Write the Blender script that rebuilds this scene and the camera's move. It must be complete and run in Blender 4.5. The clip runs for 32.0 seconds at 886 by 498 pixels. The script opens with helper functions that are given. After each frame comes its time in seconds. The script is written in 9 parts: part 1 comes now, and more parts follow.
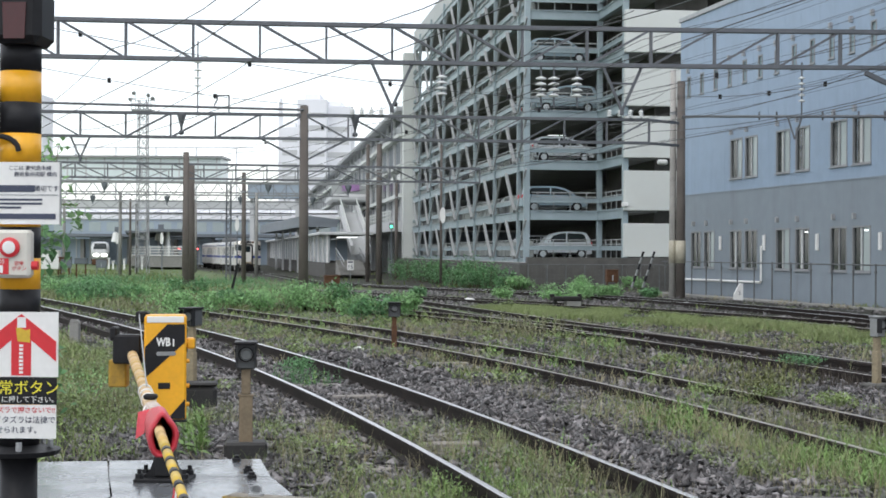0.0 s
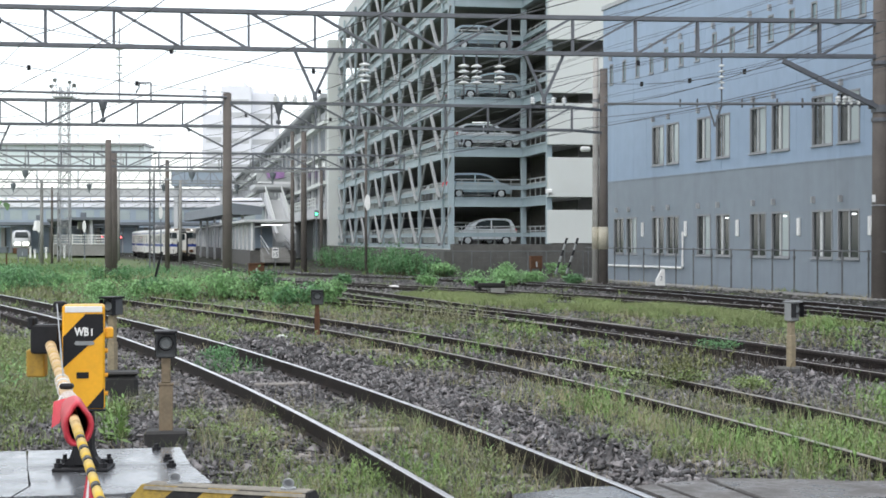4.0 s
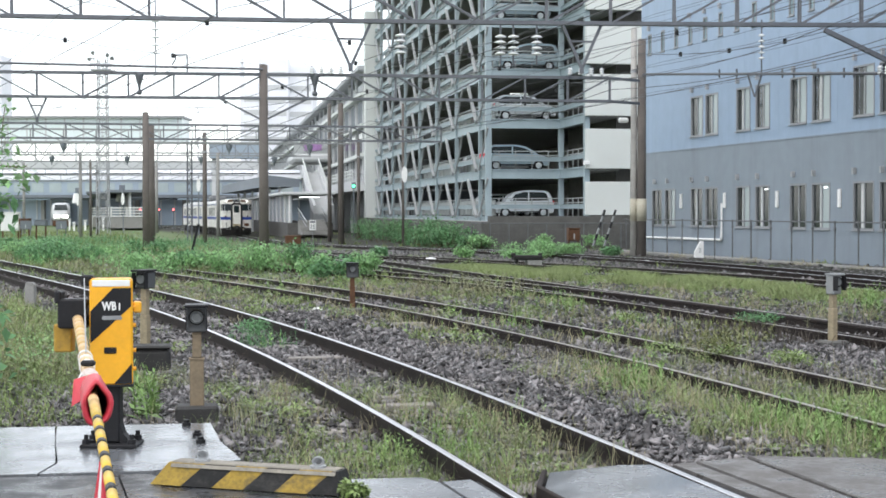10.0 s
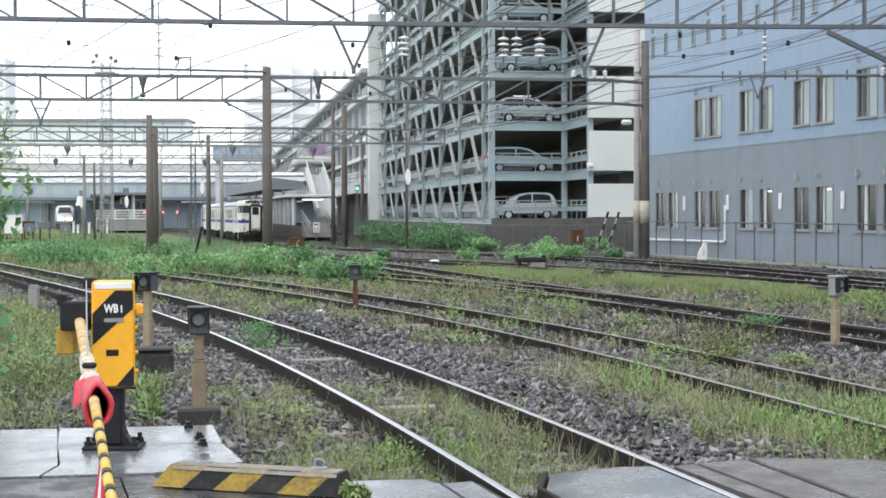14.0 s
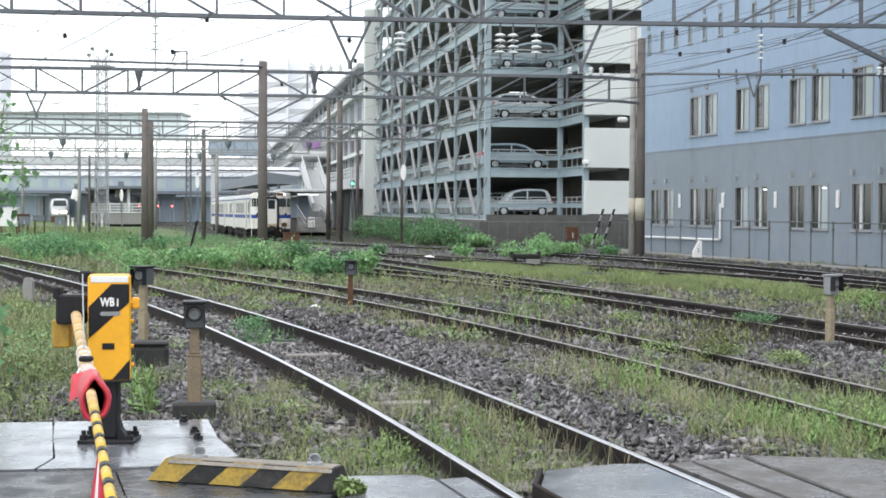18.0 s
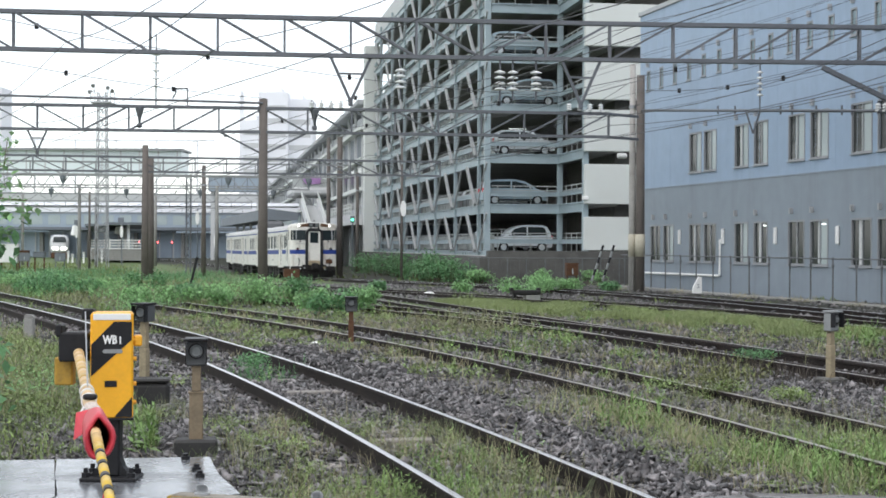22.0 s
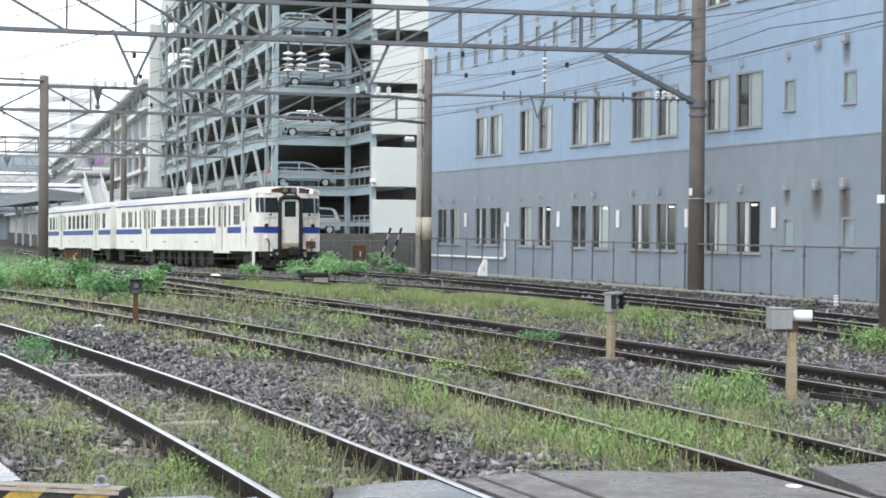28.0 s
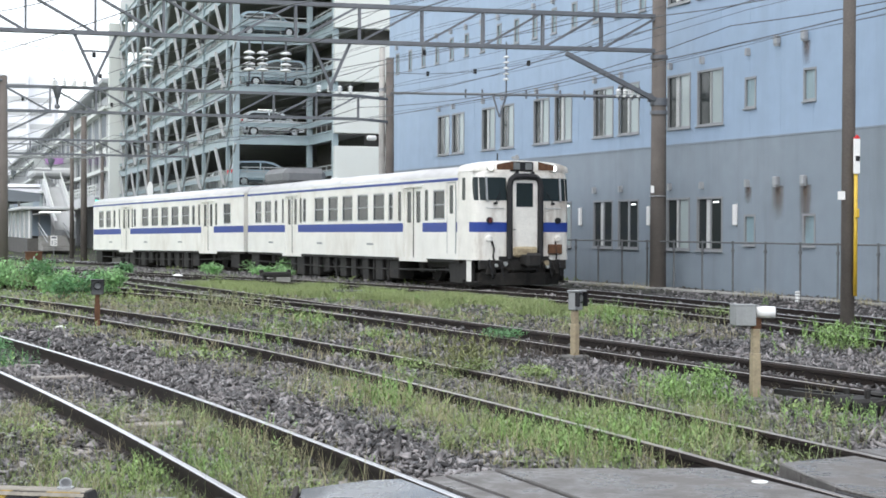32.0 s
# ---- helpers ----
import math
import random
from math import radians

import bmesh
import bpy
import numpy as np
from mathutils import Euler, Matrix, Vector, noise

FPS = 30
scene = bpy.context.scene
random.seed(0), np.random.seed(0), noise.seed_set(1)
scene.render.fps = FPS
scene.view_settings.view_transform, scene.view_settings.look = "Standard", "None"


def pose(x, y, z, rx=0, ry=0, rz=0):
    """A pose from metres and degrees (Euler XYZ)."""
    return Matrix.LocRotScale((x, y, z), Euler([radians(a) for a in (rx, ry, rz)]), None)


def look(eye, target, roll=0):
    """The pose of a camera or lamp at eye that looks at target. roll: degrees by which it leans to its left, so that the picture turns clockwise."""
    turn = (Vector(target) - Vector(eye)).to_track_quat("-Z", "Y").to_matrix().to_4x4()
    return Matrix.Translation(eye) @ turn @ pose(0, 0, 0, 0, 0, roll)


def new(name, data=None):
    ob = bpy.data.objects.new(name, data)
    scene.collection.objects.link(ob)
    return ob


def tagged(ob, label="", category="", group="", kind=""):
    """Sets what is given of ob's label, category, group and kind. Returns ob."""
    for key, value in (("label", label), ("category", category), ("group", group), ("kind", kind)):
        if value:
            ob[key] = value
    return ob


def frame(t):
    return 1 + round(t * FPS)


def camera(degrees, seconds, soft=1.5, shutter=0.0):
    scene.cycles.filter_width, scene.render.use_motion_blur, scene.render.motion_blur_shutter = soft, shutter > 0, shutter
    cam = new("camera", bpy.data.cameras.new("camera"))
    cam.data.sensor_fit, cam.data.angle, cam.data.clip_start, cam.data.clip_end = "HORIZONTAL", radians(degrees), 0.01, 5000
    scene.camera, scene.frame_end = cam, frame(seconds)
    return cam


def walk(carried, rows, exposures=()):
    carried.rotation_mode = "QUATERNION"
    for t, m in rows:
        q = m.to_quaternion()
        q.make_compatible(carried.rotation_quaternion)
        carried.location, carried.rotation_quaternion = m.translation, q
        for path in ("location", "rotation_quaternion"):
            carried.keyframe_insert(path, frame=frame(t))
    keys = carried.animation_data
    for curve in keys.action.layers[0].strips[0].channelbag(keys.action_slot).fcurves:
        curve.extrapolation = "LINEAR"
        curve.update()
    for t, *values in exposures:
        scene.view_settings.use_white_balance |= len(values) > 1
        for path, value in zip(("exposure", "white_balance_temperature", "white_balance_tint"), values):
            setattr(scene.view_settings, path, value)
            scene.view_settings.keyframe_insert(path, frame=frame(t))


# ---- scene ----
cam = camera(31.83, 32.0, soft=1.7)


def aim(x, y, z, yaw, pitch, roll):
    """A hand-held pose: place, turn to the left, tilt up, lean."""
    return pose(x, y, z, 90 + pitch, 0, yaw) @ pose(0, 0, 0, 0, 0, roll)


PATH = [
    (0, -0.068, 0.047, 1.497, 1.292, 0.151, 0.289),
    (0.5, -0.067, 0.046, 1.500, 1.447, 0.011, 0.328),
    (1, -0.065, 0.046, 1.501, 1.417, 0.020, 0.391),
    (1.5, -0.061, 0.094, 1.501, 1.169, -0.052, 0.387),
    (2, -0.055, 0.060, 1.497, 0.501, -0.160, 0.252),
    (2.5, -0.044, 0.073, 1.505, -0.314, -0.338, 0.294),
    (3, -0.016, -0.052, 1.505, -2.364, -0.379, 0.227),
    (3.5, -0.010, -0.103, 1.508, -1.940, -0.426, 0.142),
    (5.5, -0.003, 0.140, 1.505, -0.070, 0.231, 0.065),
    (6, 0.009, 0.150, 1.505, 0.434, 0.038, 0.142),
    (6.5, 0.015, 0.148, 1.506, 0.482, -0.115, 0.079),
    (7, 0.018, 0.132, 1.505, 0.446, -0.340, -0.023),
    (7.5, 0.022, 0.132, 1.506, 0.310, -0.762, -0.074),
    (8, 0.023, 0.137, 1.504, 0.125, -1.002, -0.060),
    (8.5, 0.025, 0.140, 1.509, 0.084, -1.137, -0.072),
    (9, 0.026, 0.136, 1.509, 0.027, -1.261, -0.079),
    (9.5, 0.026, 0.147, 1.506, -0.053, -1.339, -0.141),
    (10, 0.021, 0.159, 1.509, -0.049, -1.356, -0.052),
    (10.5, 0.014, 0.165, 1.516, 0.404, -0.241, -0.031),
    (11, 0.028, 0.144, 1.514, 0.724, 0.081, -0.059),
    (11.5, 0.030, 0.145, 1.514, 0.658, 0.068, -0.096),
    (12, 0.029, 0.142, 1.515, 0.732, 0.032, -0.028),
    (12.5, 0.029, 0.139, 1.516, 0.761, 0.011, -0.053),
    (13, 0.037, 0.126, 1.515, 0.636, -0.054, -0.093),
    (13.5, 0.043, 0.110, 1.509, 0.463, -0.328, -0.075),
    (14, 0.037, 0.143, 1.509, 0.091, -1.272, -0.103),
    (14.5, 0.029, 0.160, 1.511, 0.116, -1.227, -0.047),
    (16.5, 0.037, 0.126, 1.511, 0.192, -1.163, 0.032),
    (17, 0.033, 0.134, 1.508, 0.025, -1.261, 0.121),
    (17.5, 0.036, 0.122, 1.513, -0.030, -1.328, 0.180),
    (18, 0.025, 0.137, 1.510, -0.103, -1.424, 0.318),
    (18.5, 0.015, 0.153, 1.507, -0.105, -1.533, 0.435),
    (19, 0.016, 0.153, 1.506, 0.018, -1.623, 0.412),
    (19.5, 0.014, 0.163, 1.507, 0.109, -1.721, 0.340),
    (20, 0.011, 0.150, 1.522, 0.420, -0.507, 0.296),
    (20.5, 0.009, 0.141, 1.520, 0.465, 0.119, 0.246),
    (21, 0.010, 0.130, 1.516, 0.432, 0.140, 0.231),
    (21.5, 0.012, 0.121, 1.521, 0.116, 0.005, 0.273),
    (22, 0.012, 0.101, 1.520, -0.109, -0.098, 0.271),
    (22.5, 0.011, 0.101, 1.517, -0.342, -0.177, 0.304),
    (23, 0.012, 0.094, 1.518, -0.577, -0.308, 0.309),
    (23.5, 0.016, 0.093, 1.521, -0.803, -0.378, 0.337),
    (24, 0.014, 0.092, 1.520, -1.439, -0.431, 0.363),
    (24.5, 0.001, 0.095, 1.517, -2.308, -0.478, 0.425),
    (25, -0.011, 0.105, 1.516, -3.093, -0.496, 0.563),
    (25.5, -0.005, 0.100, 1.516, -3.948, -0.583, 0.550),
    (26, 0.012, 0.093, 1.514, -5.019, -0.631, 0.520),
    (26.5, 0.003, 0.104, 1.512, -5.933, -0.624, 0.508),
    (28.5, 0.005, 0.063, 1.518, -8.452, -0.679, 0.522),
    (29, -0.002, 0.065, 1.516, -8.781, -0.536, 0.479),
    (29.5, -0.009, 0.074, 1.517, -8.736, -0.269, 0.402),
    (30, -0.022, 0.069, 1.517, -8.674, -0.011, 0.408),
    (30.5, -0.017, 0.074, 1.514, -8.475, 0.016, 0.409),
    (31, -0.008, 0.071, 1.516, -8.437, -0.267, 0.277),
    (31.5, -0.009, 0.079, 1.518, -8.874, -0.745, 0.201),
    (32, -0.013, 0.094, 1.515, -9.335, -0.728, 0.233),
]
walk(cam, [(r[0], aim(*r[1:])) for r in PATH], exposures=[(0, 0.12), (1.5, 0.12), (3, 0.38), (5.5, 0.2), (6.5, 0.2), (7.5, 0.34), (9, 0.52), (10, 0.52), (11, 0.16), (13, 0.16), (14, 0.5), (19.5, 0.54), (20.5, 0.2), (22, 0.24), (24, 0.42), (26, 0.52), (28.5, 0.74), (30.3, 0.68), (32, 0.66)])

# ---- light: a bright overcast, drizzling sky ----
world = bpy.data.worlds.new("overcast_sky")
scene.world = world
world.use_nodes = True
wn, wl = world.node_tree.nodes, world.node_tree.links
wn.clear()
sky = wn.new("ShaderNodeTexSky")
sky.sky_type, sky.sun_disc = "NISHITA", False
sky.sun_elevation, sky.sun_rotation = radians(58), radians(200)
sky_bg = wn.new("ShaderNodeBackground")
sky_bg.inputs["Strength"].default_value = 0.06
cloud_bg = wn.new("ShaderNodeBackground")
cloud_bg.inputs["Color"].default_value = (0.97, 0.985, 1.0, 1)
cloud_bg.inputs["Strength"].default_value = 1.02
w_add = wn.new("ShaderNodeAddShader")
w_out = wn.new("ShaderNodeOutputWorld")
wl.new(sky.outputs[0], sky_bg.inputs["Color"])
wl.new(sky_bg.outputs[0], w_add.inputs[0])
wl.new(cloud_bg.outputs[0], w_add.inputs[1])
wl.new(w_add.outputs[0], w_out.inputs["Surface"])

sun = new("sun", bpy.data.lights.new("sun", "SUN"))
sun.data.energy, sun.data.angle, sun.data.color = 0.8, radians(40), (1.0, 0.97, 0.93)
sun.matrix_basis = look((0, 0, 60), (14, 36, 0))


# ---- materials ----
def mat(name, color, rough=0.6, metal=0.0, vary=0.15, scale=3.0, bump=0.1, fine=40.0, dirt=None, dirt_amount=0.3, rand=0.0, island=0.0, glow=0.0, skew=1.0, streak=0.0):
    """A surface with colour variation at two scales, optional dirt, bump and random shift from piece to piece."""
    m = bpy.data.materials.new(name)
    m.use_nodes = True
    n, l = m.node_tree.nodes, m.node_tree.links
    b = n["Principled BSDF"]
    b.inputs["Roughness"].default_value, b.inputs["Metallic"].default_value = rough, metal
    co = n.new("ShaderNodeTexCoord")
    n1, n2 = n.new("ShaderNodeTexNoise"), n.new("ShaderNodeTexNoise")
    n1.inputs["Scale"].default_value, n1.inputs["Detail"].default_value = scale, 6
    n2.inputs["Scale"].default_value, n2.inputs["Detail"].default_value = fine, 4
    l.new(co.outputs["Object"], n1.inputs["Vector"])
    l.new(co.outputs["Object"], n2.inputs["Vector"])
    mix = n.new("ShaderNodeMath")
    mix.operation = "ADD"
    l.new(n1.outputs["Fac"], mix.inputs[0])
    l.new(n2.outputs["Fac"], mix.inputs[1])
    rng = n.new("ShaderNodeMapRange")
    rng.inputs["From Min"].default_value, rng.inputs["From Max"].default_value = 0.65, 1.35
    rng.inputs["To Min"].default_value, rng.inputs["To Max"].default_value = 1 - vary, 1 + vary
    l.new(mix.outputs[0], rng.inputs["Value"])
    value = rng.outputs["Result"]
    for amount, kind in ((rand, "obj"), (island, "isl")):
        if amount:
            src = n.new("ShaderNodeObjectInfo").outputs["Random"] if kind == "obj" else n.new("ShaderNodeNewGeometry").outputs["Random Per Island"]
            r2 = n.new("ShaderNodeMapRange")
            r2.inputs["To Min"].default_value, r2.inputs["To Max"].default_value = 1 - amount, 1 + amount
            if skew != 1.0:
                pw = n.new("ShaderNodeMath")
                pw.operation = "POWER"
                pw.inputs[1].default_value = skew
                l.new(src, pw.inputs[0])
                src = pw.outputs[0]
            l.new(src, r2.inputs["Value"])
            mul = n.new("ShaderNodeMath")
            mul.operation = "MULTIPLY"
            l.new(value, mul.inputs[0])
            l.new(r2.outputs["Result"], mul.inputs[1])
            value = mul.outputs[0]
    vm = n.new("ShaderNodeVectorMath")
    vm.operation = "SCALE"
    vm.inputs[0].default_value = color
    l.new(value, vm.inputs["Scale"])
    out = vm.outputs["Vector"]
    if dirt:
        n3 = n.new("ShaderNodeTexNoise")
        n3.inputs["Scale"].default_value, n3.inputs["Detail"].default_value = scale * 0.6, 8
        n3.inputs["Roughness"].default_value = 0.7
        if streak:
            mp = n.new("ShaderNodeMapping")
            mp.inputs["Scale"].default_value = (1, 1, streak)
            l.new(co.outputs["Object"], mp.inputs["Vector"])
            l.new(mp.outputs["Vector"], n3.inputs["Vector"])
        else:
            l.new(co.outputs["Object"], n3.inputs["Vector"])
        r3 = n.new("ShaderNodeMapRange")
        r3.inputs["From Min"].default_value, r3.inputs["From Max"].default_value = 0.5, 0.72
        r3.inputs["To Max"].default_value = dirt_amount
        l.new(n3.outputs["Fac"], r3.inputs["Value"])
        mx = n.new("ShaderNodeMix")
        mx.data_type = "RGBA"
        l.new(r3.outputs["Result"], mx.inputs["Factor"])
        l.new(out, mx.inputs["A"])
        mx.inputs["B"].default_value = (*dirt, 1)
        out = mx.outputs["Result"]
    l.new(out, b.inputs["Base Color"])
    if bump:
        bp = n.new("ShaderNodeBump")
        bp.inputs["Strength"].default_value, bp.inputs["Distance"].default_value = bump, 0.01
        l.new(n2.outputs["Fac"], bp.inputs["Height"])
        l.new(bp.outputs["Normal"], b.inputs["Normal"])
    if glow:
        b.inputs["Emission Color"].default_value = (*color, 1)
        b.inputs["Emission Strength"].default_value = glow
    return m


def wet(m, lo, hi, scale):
    """Puddles and drying patches: the gloss changes from place to place."""
    n, l = m.node_tree.nodes, m.node_tree.links
    nz, mp, rg = n.new("ShaderNodeTexNoise"), n.new("ShaderNodeTexCoord"), n.new("ShaderNodeMapRange")
    nz.inputs["Scale"].default_value, nz.inputs["Detail"].default_value, nz.inputs["Roughness"].default_value = scale, 7, 0.65
    l.new(mp.outputs["Object"], nz.inputs["Vector"])
    rg.inputs["From Min"].default_value, rg.inputs["From Max"].default_value = 0.42, 0.6
    rg.inputs["To Min"].default_value, rg.inputs["To Max"].default_value = lo, hi
    l.new(nz.outputs["Fac"], rg.inputs["Value"])
    l.new(rg.outputs["Result"], n["Principled BSDF"].inputs["Roughness"])


def glass(name, color=(0.03, 0.036, 0.036), rough=0.1):
    m = mat(name, color, rough, vary=0.08, scale=0.8, bump=0.0)
    m.node_tree.nodes["Principled BSDF"].inputs["Specular IOR Level"].default_value = 0.4
    return m


# bed kept near black: the shade between stones is put into its colour
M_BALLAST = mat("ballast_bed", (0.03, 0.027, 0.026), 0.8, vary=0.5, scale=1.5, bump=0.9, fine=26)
M_STONE = mat("ballast_stone", (0.165, 0.153, 0.152), 0.34, vary=0.2, scale=9, bump=0.3, island=0.85, skew=2.4)
M_RAIL = mat("rail_steel", (0.022, 0.017, 0.015), 0.75, 0.0, vary=0.3, scale=5, dirt=(0.05, 0.032, 0.022), dirt_amount=0.4)
M_RAILTOP = mat("rail_running_surface", (0.62, 0.62, 0.63), 0.3, 1.0, vary=0.1, scale=4, bump=0.02)
M_RAILRUST = mat("rail_rusty_head", (0.30, 0.27, 0.25), 0.32, 0.8, vary=0.3, scale=7)
M_SLEEPER = mat("sleeper_concrete", (0.24, 0.22, 0.20), 0.85, vary=0.3, scale=6, bump=0.3, dirt=(0.1, 0.085, 0.07), dirt_amount=0.6, rand=0.2)
M_BLUE = mat("blue_cladding", (0.285, 0.38, 0.505), 0.5, vary=0.06, scale=1.5, bump=0.0, fine=2, dirt=(0.21, 0.275, 0.36), dirt_amount=0.45, streak=0.08)
M_GREYCLAD = mat("grey_cladding", (0.23, 0.272, 0.312), 0.55, vary=0.07, scale=1.5, bump=0.0, fine=2, dirt=(0.15, 0.165, 0.18), dirt_amount=0.45, streak=0.08)
M_CONC = mat("weathered_concrete", (0.27, 0.265, 0.25), 0.85, vary=0.2, scale=1.2, bump=0.3, dirt=(0.12, 0.115, 0.10), dirt_amount=0.5)
M_DARKCONC = mat("damp_concrete_and_shade", (0.10, 0.097, 0.09), 0.8, vary=0.3, scale=2, bump=0.3)
M_POLE = mat("pole_concrete_brown", (0.125, 0.108, 0.097), 0.8, vary=0.25, scale=1.5, bump=0.2, dirt=(0.2, 0.18, 0.16), dirt_amount=0.25)
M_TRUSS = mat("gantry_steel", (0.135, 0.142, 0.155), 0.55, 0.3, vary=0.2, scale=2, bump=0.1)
M_GAL = mat("galvanised_steel", (0.38, 0.39, 0.40), 0.5, 0.5, vary=0.15, scale=6, bump=0.05)
M_GARSTEEL = mat("garage_steel_greyblue", (0.315, 0.385, 0.41), 0.5, 0.1, vary=0.15, scale=1.0, bump=0.05)
M_GARBRACE = mat("garage_brace_steel", (0.345, 0.355, 0.355), 0.5, 0.1, vary=0.12, scale=1.0, bump=0.05)
M_DECK = mat("garage_deck_concrete", (0.30, 0.30, 0.29), 0.9, vary=0.15, scale=1)
M_RAILING = mat("railing_pale", (0.42, 0.44, 0.43), 0.5, 0.1, vary=0.1, scale=2)
M_WHITEWALL = mat("cream_white_panel", (0.60, 0.625, 0.595), 0.6, vary=0.05, scale=0.5, bump=0.03, dirt=(0.55, 0.55, 0.5), dirt_amount=0.3)
M_FARWALL = mat("pale_station_wall", (0.55, 0.56, 0.56), 0.7, vary=0.08, scale=0.2, bump=0.0)
M_FARBLUE = mat("pale_blue_building", (0.36, 0.43, 0.50), 0.7, vary=0.08, scale=0.2, bump=0.0)
# dark steel grey, also used as painted shade under the station and hall
M_FARDARK = mat("dark_steel_and_shade", (0.16, 0.18, 0.20), 0.7, vary=0.15, scale=0.3, bump=0.0)
M_GLASS = glass("dark_window_glass")
M_TGLASS = glass("dark_train_glass", (0.018, 0.026, 0.028), 0.12)
M_TGLASS.node_tree.nodes["Principled BSDF"].inputs["Specular IOR Level"].default_value = 0.2
M_GLASS2 = glass("pale_curtained_glass", (0.38, 0.44, 0.44), 0.15)
M_FRAME = mat("window_frame_taupe", (0.21, 0.212, 0.215), 0.5, 0.2, vary=0.08, scale=3, bump=0.0)
M_WHITE = mat("white_paint", (0.78, 0.78, 0.76), 0.4, vary=0.05, scale=4, bump=0.02)
M_CREAM = mat("train_cream_paint", (0.75, 0.735, 0.69), 0.36, vary=0.10, scale=1.5, bump=0.01, dirt=(0.40, 0.33, 0.24), dirt_amount=0.5, streak=0.3)
M_TBLUE = mat("train_blue_band", (0.012, 0.042, 0.25), 0.5, vary=0.08, scale=3, bump=0.0)
M_TROOF = mat("train_roof_grey", (0.52, 0.52, 0.52), 0.6, vary=0.12, scale=2, bump=0.05)
M_UNDER = mat("underframe_black", (0.02, 0.019, 0.018), 0.7, vary=0.4, scale=6, bump=0.2, dirt=(0.06, 0.048, 0.04), dirt_amount=0.5)
M_BLACK = mat("black_paint", (0.018, 0.018, 0.02), 0.45, vary=0.2, scale=8, bump=0.03)
M_RUBBER = mat("black_rubber", (0.02, 0.02, 0.022), 0.7, vary=0.2, scale=10)
M_YELLOW = mat("signal_yellow", (0.86, 0.42, 0.02), 0.35, vary=0.06, scale=6, bump=0.02, dirt=(0.5, 0.27, 0.04), dirt_amount=0.2)
M_PYEL = mat("pale_yellow_band", (0.62, 0.41, 0.04), 0.45, vary=0.12, scale=10, bump=0.02, dirt=(0.16, 0.12, 0.04), dirt_amount=0.55)
M_RED = mat("bright_red", (0.62, 0.03, 0.04), 0.4, vary=0.08, scale=8, bump=0.03)
M_REDCLOTH = mat("red_plastic_sheath", (0.55, 0.04, 0.06), 0.45, vary=0.15, scale=12, bump=0.15)
M_RUST = mat("rusty_brown_steel", (0.115, 0.058, 0.032), 0.75, 0.2, vary=0.4, scale=9, bump=0.2)
M_OCHRE = mat("ochre_painted_post", (0.30, 0.25, 0.165), 0.65, vary=0.25, scale=7, bump=0.1, dirt=(0.13, 0.07, 0.03), dirt_amount=0.6)
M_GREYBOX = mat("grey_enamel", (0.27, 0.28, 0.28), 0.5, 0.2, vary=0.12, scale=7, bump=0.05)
M_LENS = glass("lens_glass", (0.16, 0.17, 0.17), 0.1)
M_STEELDECK = mat("wet_steel_deck", (0.22, 0.23, 0.245), 0.2, 0.35, vary=0.2, scale=2.5, bump=0.06, dirt=(0.12, 0.12, 0.12), dirt_amount=0.7)
M_ROAD = mat("wet_asphalt", (0.075, 0.08, 0.088), 0.3, vary=0.2, scale=2, bump=0.25, fine=90)
M_PANEL = mat("crossing_panel_concrete", (0.105, 0.098, 0.092), 0.42, vary=0.25, scale=3, bump=0.3, fine=60, dirt=(0.1, 0.09, 0.08), dirt_amount=0.5)
M_ASPHALT = mat("dark_wet_asphalt", (0.042, 0.045, 0.05), 0.4, vary=0.35, scale=3, bump=0.35, fine=90, dirt=(0.09, 0.09, 0.085), dirt_amount=0.6)
# dull, sooty or mossy surfaces shine little
for m_, shine in ((M_BLACK, 0.2), (M_UNDER, 0.3), (M_RUBBER, 0.3), (M_RAIL, 0.2), (M_BALLAST, 0.2), (M_DARKCONC, 0.4), (M_RUST, 0.3), (M_OCHRE, 0.35), (M_POLE, 0.45)):
    m_.node_tree.nodes["Principled BSDF"].inputs["Specular IOR Level"].default_value = shine
wet(M_STEELDECK, 0.16, 0.3, 2.2)
wet(M_PANEL, 0.26, 0.75, 2.6)
wet(M_ROAD, 0.15, 0.5, 1.8)
wet(M_ASPHALT, 0.14, 0.6, 3.0)
M_LEAF = mat("leaf_green", (0.25, 0.43, 0.19), 0.55, vary=0.25, scale=2, bump=0.0, island=0.45)
M_LEAF2 = mat("leaf_dark_green", (0.14, 0.29, 0.13), 0.5, vary=0.25, scale=2, bump=0.0, island=0.45)
M_GRASS = mat("grass_green", (0.165, 0.215, 0.072), 0.6, vary=0.25, scale=0.7, bump=0.0, island=0.45)
M_STRAW = mat("dry_grass", (0.33, 0.30, 0.18), 0.7, vary=0.2, scale=0.7, bump=0.0, island=0.35)
M_WEED = mat("fresh_weed_green", (0.195, 0.27, 0.088), 0.55, vary=0.2, scale=1, bump=0.0, island=0.4)
M_PALE = mat("pale_feathery_grass", (0.20, 0.235, 0.12), 0.6, vary=0.2, scale=0.7, bump=0.0, island=0.4)
# the haze over far walls is put into this near-white base colour
M_HAZE = mat("far_wall_haze_in_colour", (0.82, 0.83, 0.86), 0.8, vary=0.06, scale=0.1, bump=0.0)
